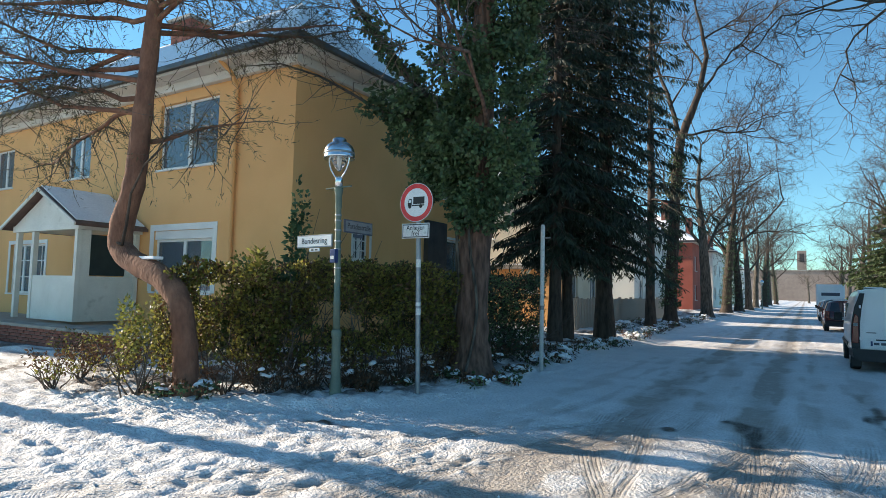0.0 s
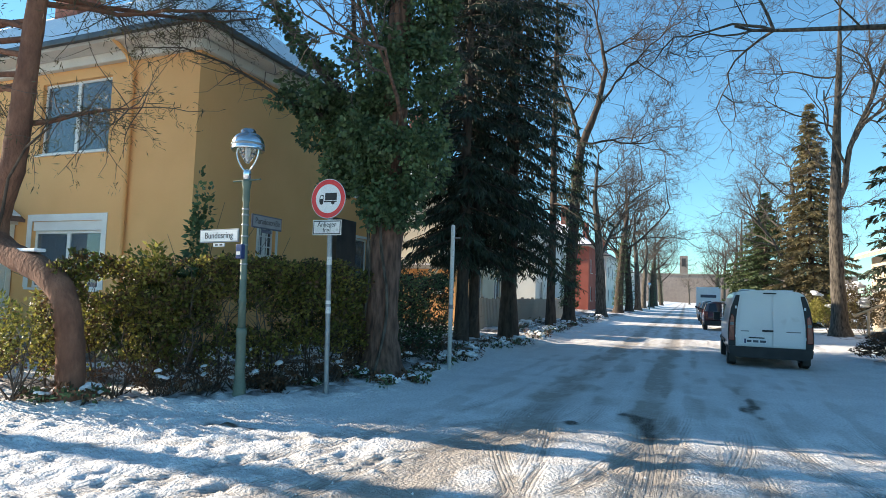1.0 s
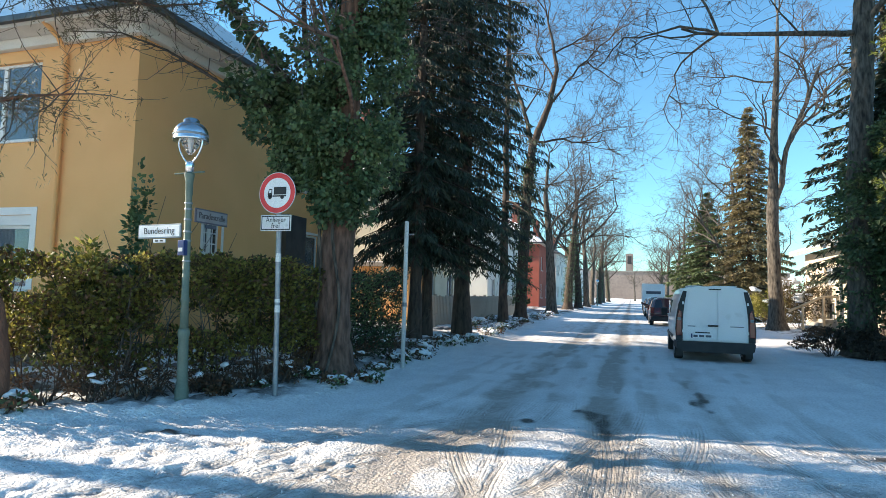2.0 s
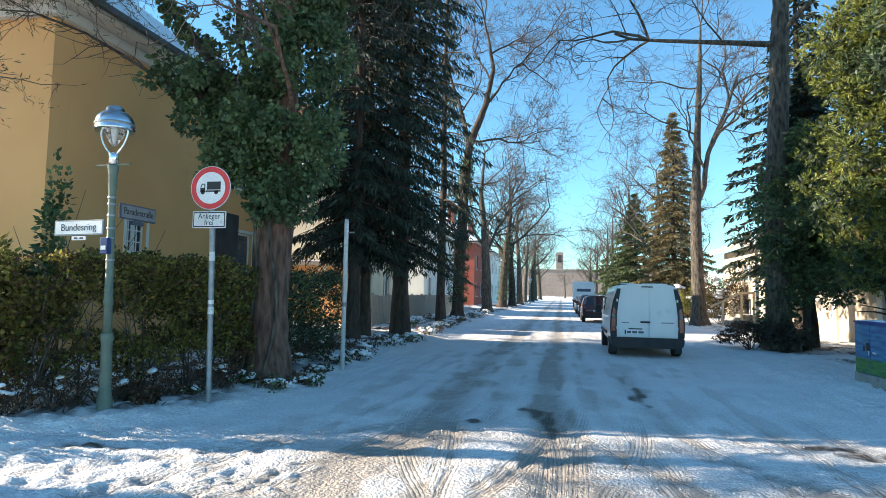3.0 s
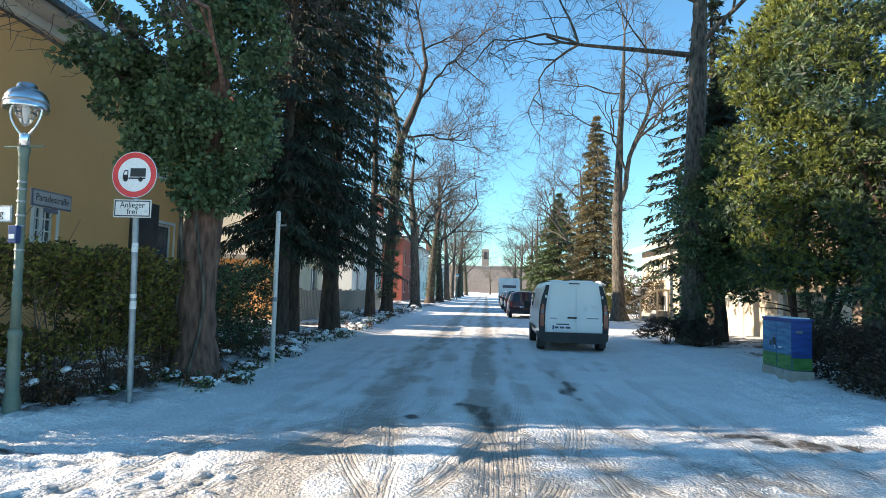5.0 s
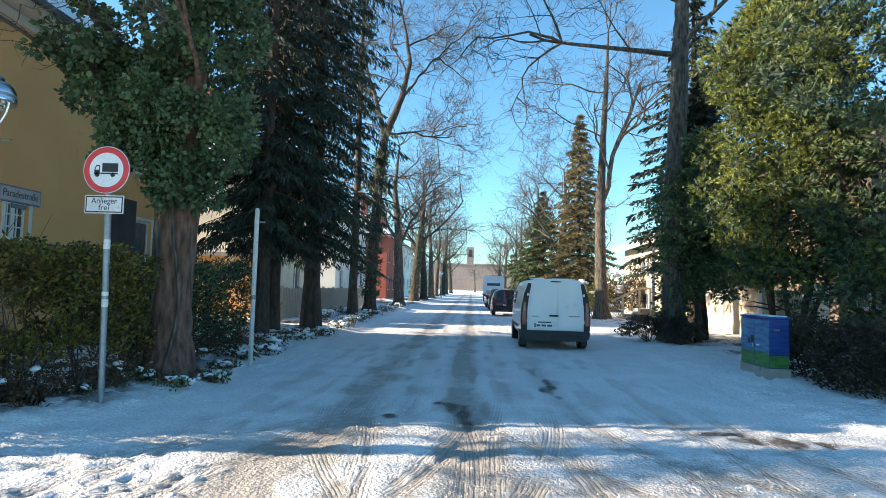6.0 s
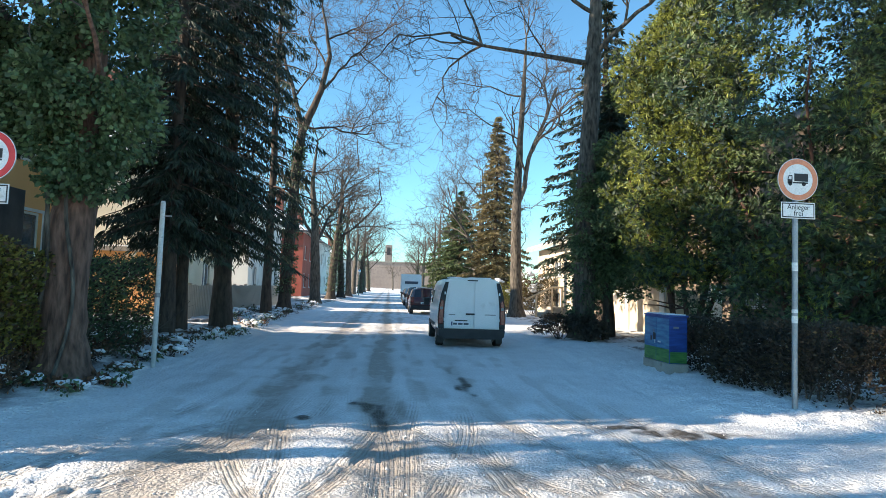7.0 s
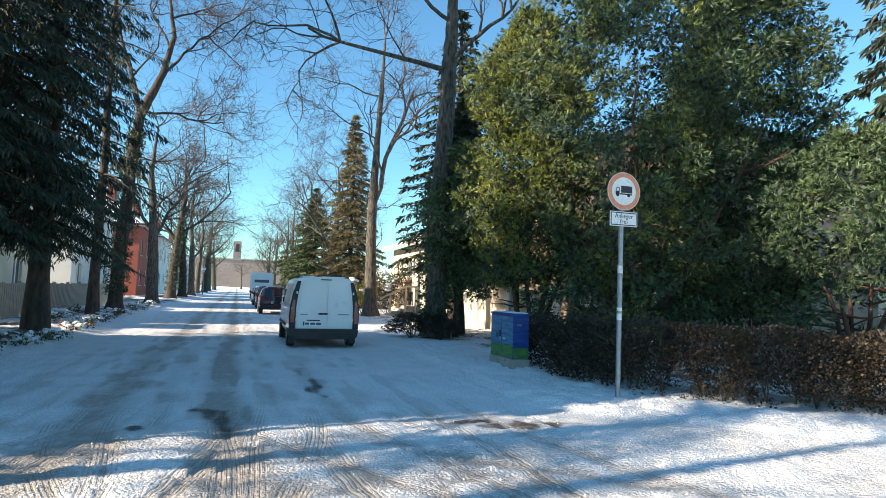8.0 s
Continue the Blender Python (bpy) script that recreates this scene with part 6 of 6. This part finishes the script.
def annex():
    a = thing("garage", (0, 0, 0), "low yellow flat-roofed garage between the houses", "garage")
    wall_with_holes(a, "wall", -11.8, -8.05, -0.1, 2.5, [(-9.1, -8.5, 1.55, 2.1)], M["plaster"], "x", 22.0, 0.25)
    wall_with_holes(a, "wall", 22.252, 24.2, -0.1, 2.5, [], M["plaster"], "y", -8.05, -0.25)
    window(a, -9.1, -8.5, 1.55, 2.1, "x", 22.0, 1, curtain=False, split=())
    r = part("roof", boxed(-12.0, -7.85, 21.8, 24.3, 2.502, 2.66, 0.01), M["concrete"], a)
    part("snow_cap", boxed(-11.9, -7.95, 21.9, 24.2, 2.662, 2.72, 0.02), M["roof_snow"], r)


annex()


def beige_house():
    h = thing("house", (0, 0, 0), "sunlit beige house with brown window and snowy gable roof", "house")
    x0, x1, y0, y1, zt = 10.05, 18.5, 27.4, 39.6, 4.25
    side = [(34.2, 36.0, 2.45, 3.35), (29.6, 31.4, 2.45, 3.35), (34.4, 35.6, 0.5, 1.5)]
    wall_with_holes(h, "street_wall", y0, y1, -0.1, zt, side, M["plaster_beige"], "y", x0, 0.35)
    wall_with_holes(h, "gable_wall", x0 + 0.352, x1, -0.1, zt, [], M["plaster_beige"], "x", y0, 0.35)
    wall_with_holes(h, "gable_wall", x0 + 0.352, x1, -0.1, zt, [], M["plaster_beige"], "x", y1, -0.35)
    wall_with_holes(h, "rear_wall", y0 + 0.352, y1 - 0.352, -0.1, zt, [], M["plaster_beige"], "y", x1, -0.35)
    for k, q in enumerate(side):
        w = window(h, *q, "y", x0, 1, curtain=False)
        w.data.materials[0] = M["wood"]
    xm = (x0 + x1) / 2
    for y in (y0 + 0.01, y1 - 0.34):
        bm = bmesh.new()
        prism(bm, [(x0, zt + 0.003), (x1, zt + 0.003), (xm, zt + 1.5)], y, y + 0.33)
        part("gable", bm, M["plaster_beige"], h)
    bm = bmesh.new()
    prism(bm, [(x0 - 0.7, zt - 0.1), (xm, zt + 1.6), (x1 + 0.7, zt - 0.1), (x1 + 0.7, zt + 0.07), (xm, zt + 1.78), (x0 - 0.7, zt + 0.07)], y0 - 0.6, y1 + 0.6)
    r = part("roof", bm, M["wood"], h, "low gable roof with wooden eave")
    bm = bmesh.new()
    prism(bm, [(x0 - 0.66, zt + 0.10), (xm, zt + 1.8), (x1 + 0.66, zt + 0.10), (x1 + 0.66, zt + 0.20), (xm, zt + 1.9), (x0 - 0.66, zt + 0.20)], y0 - 0.55, y1 + 0.55)
    part("roof_snow", bm, M["roof_snow"], r, "snow on the roof")
    return h


beige_house()


def tan_building():
    """Plain tan building behind the yews."""
    h = thing("house", (0, 0, 0), "plain brown flat-roofed building half hidden by yews", "house")
    x0, x1, y0, y1, zt = 14.0, 34.0, 17.2, 30.0, 7.6
    wall_with_holes(h, "wall", x0, x1, -0.1, zt, [(24.5, 26.0, 1.2, 2.6)], M["plaster_brown"], "x", y0, 0.35)
    wall_with_holes(h, "wall", y0 + 0.352, y1, -0.1, zt, [(21, 22.6, 1.2, 2.6)], M["plaster_brown"], "y", x0, 0.35)
    wall_with_holes(h, "wall", y0 + 0.352, y1, -0.1, zt, [], M["plaster_brown"], "y", x1, -0.35)
    wall_with_holes(h, "wall", x0 + 0.352, x1 - 0.352, -0.1, zt, [], M["plaster_brown"], "x", y1, -0.35)
    window(h, 24.5, 26.0, 1.2, 2.6, "x", y0, 1)
    window(h, 21, 22.6, 1.2, 2.6, "y", x0, 1)
    part("roof", boxed(x0 - 0.5, x1 + 0.5, y0 - 0.5, y1 + 0.5, zt + 0.002, zt + 0.32, 0.02), M["gutter"], h, "flat roof with dark fascia")


tan_building()


def garden_wall():
    w = thing("garden_wall", (0, 0, 0), "pale rendered garden wall with piers", "wall")
    for k in range(3):
        y = 17.6 + k * 3.2
        part("panel", boxed(9.9, 10.06, y + 0.18, y + 3.02, -0.1, 1.75, 0.01), M["plaster_beige"], w)
        part("pier", boxed(9.82, 10.14, y - 0.175, y + 0.175, -0.1, 1.9, 0.012), M["plaster_white"], w)


garden_wall()


def far_building():
    b = thing("long_building", (0, 0, 0), "long limestone building with a tower closing the avenue", "building")
    part("wing", boxed(-90, 90, 400, 430, -2, 17.4), M["stone_far"], b)
    part("roof_edge", boxed(-90.5, 90.5, 399.4, 430.5, 17.402, 18.0), M["concrete"], b)
    t = part("tower", boxed(-3.4, 1.3, 402, 408, 18.002, 29.2), M["stone_far"], b)
    # dark panel on the tower face: an opening's shade put into colour
    part("belfry", boxed(-2.2, 0.1, 401.6, 401.98, 22.5, 27.5), M["dark_room"], t)


far_building()


def fence():
    f = thing("fence", (0, 0, 0), "weathered vertical-board garden fence", "fence")
    y = 20.5
    while y < 39.5:
        part("post", boxed(-7.16, -7.04, y - 0.05, y + 0.05, 0, 1.45, 0.01), M["wood"], f)
        for z in (0.45, 1.15):
            part("rail", boxed(-7.03, -6.99, y + 0.052, y + 2.048, z, z + 0.08), M["wood"], f)
        y += 2.1
    me = bpy.data.meshes.new("board")
    bm = boxed(-0.012, 0.012, -0.075, 0.075, 0.12, 1.38, 0.004)
    bm.to_mesh(me)
    bm.free()
    me.materials.append(M["wood"])
    y = 20.6
    while y < 39.4:
        o = under("board", me, f)
        o.location = (-6.974, y, float(rng.uniform(-0.03, 0.03)))
        y += 0.2


fence()


def handrail():
    h = thing("handrail", (0, 0, 0), "pale wooden handrail beside snowy entrance steps", "railing")
    under("rail", tube_mesh("rail", [([(7.8, 33.4, 1.05), (9.3, 33.4, 1.8), (9.95, 33.4, 1.8)], [0.06] * 3)], M["wood_rail"], 8), h)
    for x, z in ((8.4, 1.33), (9.3, 1.76), (9.9, 1.78)):
        part("post", boxed(x - 0.05, x + 0.05, 33.35, 33.45, 0.0, z, 0.008), M["wood_rail"], h)
    s = thing("entrance_steps", (0, 0, 0), "concrete entrance steps under snow", "steps")
    for k in range(4):
        part("step", boxed(8.5 + k * 0.3, 9.98, 33.6, 35.0, k * 0.17, (k + 1) * 0.17 - 0.003, 0.01), M["concrete"], s)


handrail()


# ---------------------------------------------------------------- shrubs and small things
def shrub(loc, r, h, n, mats, label, leaf=(0.09, 0.05), snow=0, name="shrub", group=""):
    t = thing(name, loc, label, "shrub", group)
    st = [(wander((rng.normal(0, 0.05), rng.normal(0, 0.05), -0.05), (rng.normal(0, 0.5), rng.normal(0, 0.5), 1), h * rng.uniform(0.7, 1.0), 5, 0.15), np.linspace(0.014, 0.004, 6)) for _ in range(14)]
    under("stem", tube_mesh("stem", st, M["twig"], 4), t)
    for mat, share in mats:
        cl = []
        for _ in range(max(3, int(24 * share))):
            a, q = rng.uniform(0, 2 * np.pi), r * math.sqrt(rng.random())
            cl.append(((q * math.cos(a), q * math.sin(a), h * rng.uniform(0.3, 0.95)), (r * 0.33, r * 0.33, h * 0.17)))
        clumped_crown(t, "foliage", cl, int(n / 24), mat, leaf, 0.0)
    if snow:
        bm = bmesh.new()
        for _ in range(snow):
            a, q = rng.uniform(0, 2 * np.pi), r * 0.8 * math.sqrt(rng.random())
            m = Matrix.Translation((q * math.cos(a), q * math.sin(a), h * rng.uniform(0.55, 1.0))) @ Matrix.Diagonal((1, 1, 0.45, 1))
            bmesh.ops.create_icosphere(bm, subdivisions=2, radius=r * rng.uniform(0.12, 0.24), matrix=m)
        for v in bm.verts:
            v.co += Vector(noise.noise_vector(v.co * 7)) * 0.05
        o = part("snow_load", bm, M["roof_snow"], t, "clumps of snow lying on the twigs", smooth=True)
        o["kind"] = "stuff"
    return t


shrub((-7.25, 7.5, 0.1), 0.2, 3.15, 900, (("ivy", 1.0),), "slender dark evergreen spire rising from the hedge", (0.11, 0.07))
shrub((-7.0, 6.35, 0.1), 0.55, 1.9, 5000, (("spruce_lit", 0.6), ("hedge", 0.4)), "fresh green bush inside the hedge", (0.09, 0.045))
shrub((8.8, 35.6, 0.0), 1.2, 2.7, 5200, (("hedge_brown", 1.0),), "bush weighed down with fresh snow", (0.12, 0.06), snow=26)
shrub((7.6, 37.2, 0.0), 1.1, 2.3, 4200, (("hedge", 1.0),), "yellow-green bush under snow beside the trees", (0.12, 0.06), snow=12)
shrub((5.7, 19.4, 0.05), 0.8, 0.75, 5600, (("hedge_dark", 0.7), ("dry", 0.3)), "low dense shrub at the foot of the street tree", (0.06, 0.035))
shrub((6.35, 18.4, 0.05), 0.65, 0.8, 5600, (("hedge_dark", 1.0),), "low dense shrub at the foot of the street tree", (0.06, 0.035))
for x, y, r in ((-6.45, 5.0, 0.33), (-6.9, 4.85, 0.28), (-5.0, 7.75, 0.2), (-5.15, 7.05, 0.2), (-4.0, 8.4, 0.3), (-3.85, 9.1, 0.28), (-4.7, 8.6, 0.3), (-4.15, 10.3, 0.3), (-4.3, 11.6, 0.35), (-4.2, 12.6, 0.4), (-4.5, 13.7, 0.45), (-4.3, 15.6, 0.5), (-4.2, 17.4, 0.5), (-4.3, 20.2, 0.5), (-4.4, 22.6, 0.55), (-4.5, 25.0, 0.5), (-4.5, 27.5, 0.55), (-5.6, 21.5, 0.6), (-5.8, 24.0, 0.6), (-5.8, 28.0, 0.6), (-4.6, 33, 0.6), (-4.7, 38, 0.6)):
    shrub((x, y, gz(x, y) - 0.02), r * 0.9, r * 0.55, 240, (("ivy", 0.45), ("dry", 0.55)), "low ivy and dead stems poking through snow", (0.07, 0.045), snow=12, group="verge plants")
for x, y, r, h in ((-7.1, 4.6, 0.4, 1.4),):
    shrub((x, y, gz(x, y) - 0.02), r * 0.85, h * 0.85, 1500, (("hedge", 0.75), ("hedge_brown", 0.15), ("dry", 0.1)), "leafy yellow-green bush round the pine's foot", (0.06, 0.038), group="bushes round the pine")
for x, y in ((-9.3, 5.0), (-9.0, 5.6), (-10.2, 5.7), (-8.7, 4.3), (-11.4, 5.9)):
    shrub((x, y, gz(x, y) - 0.02), 0.34, 0.5, 380, (("dry", 0.6), ("hedge", 0.4)), "straggly withered garden plant in the snow", (0.07, 0.03), group="withered garden plants")


for x, y in ((-6.55, 5.55), (-6.2, 6.1), (-5.85, 6.55), (-5.55, 7.2), (-5.2, 7.9), (-4.95, 8.7)):
    shrub((x, y, gz(x, y) - 0.02), 0.3, 0.5, 420, (("dry", 1.0),), "reddish dead stems along the hedge foot", (0.05, 0.02), group="dead stems")


shrub((-4.98, 6.85, gz(-4.98, 6.85) - 0.02), 0.14, 0.25, 700, (("hedge_dark", 0.6), ("dry", 0.4)), "small dark withered plant tuft in the snow", (0.06, 0.035), snow=2)
for x, y in ((-6.0, 5.75), (-5.75, 6.2), (-5.5, 6.75), (-5.3, 7.45), (-4.85, 8.2), (-5.0, 9.2), (-4.75, 10.4), (-4.9, 11.3), (-4.8, 12.4)):
    shrub((x, y, gz(x, y) - 0.02), 0.32, 0.42, 520, (("dry", 0.75), ("hedge_dark", 0.25)), "reddish dead stems along the hedge foot", (0.055, 0.022), snow=3, group="dead stems")


def pine():
    p = thing("pine_tree", (-6.66, 5.0, 0.0), "bent red-barked pine leaning over the hedge", "tree")
    tr = np.array([(0, 0, 0), (-0.1, 0.05, 0.7), (-0.25, 0.0, 1.42), (-0.65, 0, 1.68), (-1.45, 0, 1.92), (-1.76, 0, 2.12), (-1.74, 0, 2.5), (-1.46, 0, 3.05), (-1.36, 0, 4.15), (-1.24, 0, 5.4), (-1.1, 0, 6.6), (-0.8, 0.2, 8.2), (-0.5, 0.3, 9.6)])
    s = np.linspace(0, len(tr) - 1, 70)
    fine = np.stack([np.interp(s, range(len(tr)), tr[:, k]) for k in range(3)], 1)
    for _ in range(3):
        fine[1:-1] = (fine[:-2] + 2 * fine[1:-1] + fine[2:]) / 4
    rad = np.interp(s, [0, 2, 4, 6, 8, 10, 12], [0.17, 0.165, 0.17, 0.17, 0.14, 0.10, 0.03]) * rng.uniform(0.95, 1.06, 70)
    under("trunk", tube_mesh("trunk", [(fine, rad)], M["bark_pine"], 14), p, "scaly reddish trunk with a sharp bend")
    part("snow_strip", box(bmesh.new(), -1.25, -0.75, -0.09, 0.07, 1.93, 1.975, 0.015), M["roof_snow"], p)
    paths, twigs, C, D = [], [], [], []
    starts = [(8.0, (-0.9, -0.3, 0.15), 3.6), (9.1, (0.9, 0.3, 0.35), 2.6), (8.7, (-0.6, 0.7, 0.2), 3.4), (9.4, (0.8, -0.4, 0.35), 2.6), (9.2, (-1, 0.1, 0.2), 4.2), (9.5, (0.5, 0.9, 0.2), 3.2), (9.8, (-0.7, -0.6, 0.2), 3.6), (10.2, (0.9, 0.3, 0.3), 2.8), (10.5, (-0.9, 0.4, 0.3), 3.4), (10.9, (0.4, -0.8, 0.3), 3.0), (11.3, (-0.6, 0.2, 0.5), 2.6), (11.5, (0.8, 0.1, 0.4), 2.6), (7.6, (0.4, 0.6, 0.3), 1.6), (8.1, (-1, 0.3, -0.05), 4.0), (9.3, (1, 0.1, 0.25), 2.8), (9.6, (-1, -0.1, 0.1), 4.5), (8.2, (-1, 0.2, 0.1), 4.8), (8.6, (-0.9, 0.5, 0.05), 4.6), (9.3, (-0.8, 0.6, 0.15), 4.8), (9.9, (-1, 0.3, 0.2), 4.6), (10.4, (-0.9, -0.2, 0.2), 4.4), (8.8, (-0.9, -0.4, 0.0), 4.2), (8.4, (-0.5, 0.9, 0.1), 4.0), (9.1, (0.3, 1.0, 0.15), 3.6), (9.7, (-0.3, 1.0, 0.2), 4.0), (10.1, (0.6, 0.8, 0.2), 3.6), (10.7, (0.2, 0.9, 0.3), 3.4), (9.0, (0.5, 0.9, 0.25), 3.0)]
    for i, d, L in starts:
        d = (d[0], d[1] if d[1] < 0 or d[0] > 0 else -0.45 * d[1], d[2])
        k = int(i)
        q = tr[k] + (tr[min(k + 1, 12)] - tr[k]) * (i - k)
        pts = wander(q, d, L, 9, 0.12, 0.0)
        paths.append((pts, np.linspace(0.045, 0.012, 10)))
        for j in range(2, 10):
            for _ in range(4):
                dd = rng.normal(0, 1, 3) + (pts[j] - pts[j - 1]) * 2.5 + np.array([0, 0, -0.15])
                tw = wander(pts[j], dd, rng.uniform(0.5, 1.25), 5, 0.22, -0.01)
                twigs.append((tw, np.linspace(0.011, 0.003, 6)))
                for _ in range(3):
                    tt = wander(tw[int(rng.integers(1, 5))], rng.normal(0, 1, 3), rng.uniform(0.2, 0.5), 3, 0.2)
                    twigs.append((tt, [0.005, 0.004, 0.003, 0.002]))
                    n = 10
                    C.append(np.repeat(tt[-1:], n, 0) + rng.normal(0, 0.05, (n, 3)))
                    D.append(rng.normal(0, 1, (n, 3)) + (tt[-1] - tt[0]) * 3)
                n = 10
                C.append(tw[rng.integers(2, 6, n)] + rng.normal(0, 0.04, (n, 3)))
                D.append(rng.normal(0, 1, (n, 3)) + dd)
    for q in paths:
        under("limb", tube_mesh("limb", [q], M["bark_pine"], 7), p)
    under("twig_mass", tube_mesh("twig_mass", twigs, M["twig"], 3), p, "thin tangled twigs")["kind"] = "stuff"
    under("needles", quads_mesh("needles", sprays(np.concatenate(C), np.concatenate(D), 0.105, 0.013, 0.3), M["pine"]), p, "sparse olive pine needles")["kind"] = "stuff"
    st = wander((-1.62, -0.1, 2.55), (0.5, -0.2, 0.9), 1.5, 6, 0.1)
    under("limb", tube_mesh("limb", [(np.array([(-1.7, -0.1, 2.2), (-1.5, -0.12, 2.15), (-1.38, -0.14, 2.45), (-1.3, -0.15, 2.9), (-0.9, -0.2, 3.3), (-0.45, -0.2, 3.55)]), np.linspace(0.03, 0.012, 6))], M["bark"], 6), p)
    return p


the_pine = pine()

# unseen bare tree added to streak the crossing with shadow; garden-end spruce
bare_tree("tree", (-16.5, 2.35, 0.0), [(0, 0, 0), (0.1, 0, 3), (0.2, 0, 6), (0.3, 0.1, 10)], [0.26, 0.22, 0.18, 0.06],
    [(1.3, (0.6, -0.5, 0.8), 4, 0.1), (1.6, (-0.6, -0.5, 0.9), 4, 0.1), (2.0, (0.5, -0.7, 0.9), 4, 0.08), (2.3, (-0.3, -0.6, 0.8), 3.5, 0.07)],
    "unseen bare tree added for shadow streaks on the crossing", "bark", group="bare avenue trees", depth=1, kids=(2, 3), sprigs=1)
conifer("spruce_tree", (14.1, 9.0, 0.0), 12.0, 1.9, 3.2, "dark spruce at the end of the garden", "spruce", trunk_r=0.18, whorls=20, per=7, droop=0.55, density=0.9, hang=0.9)
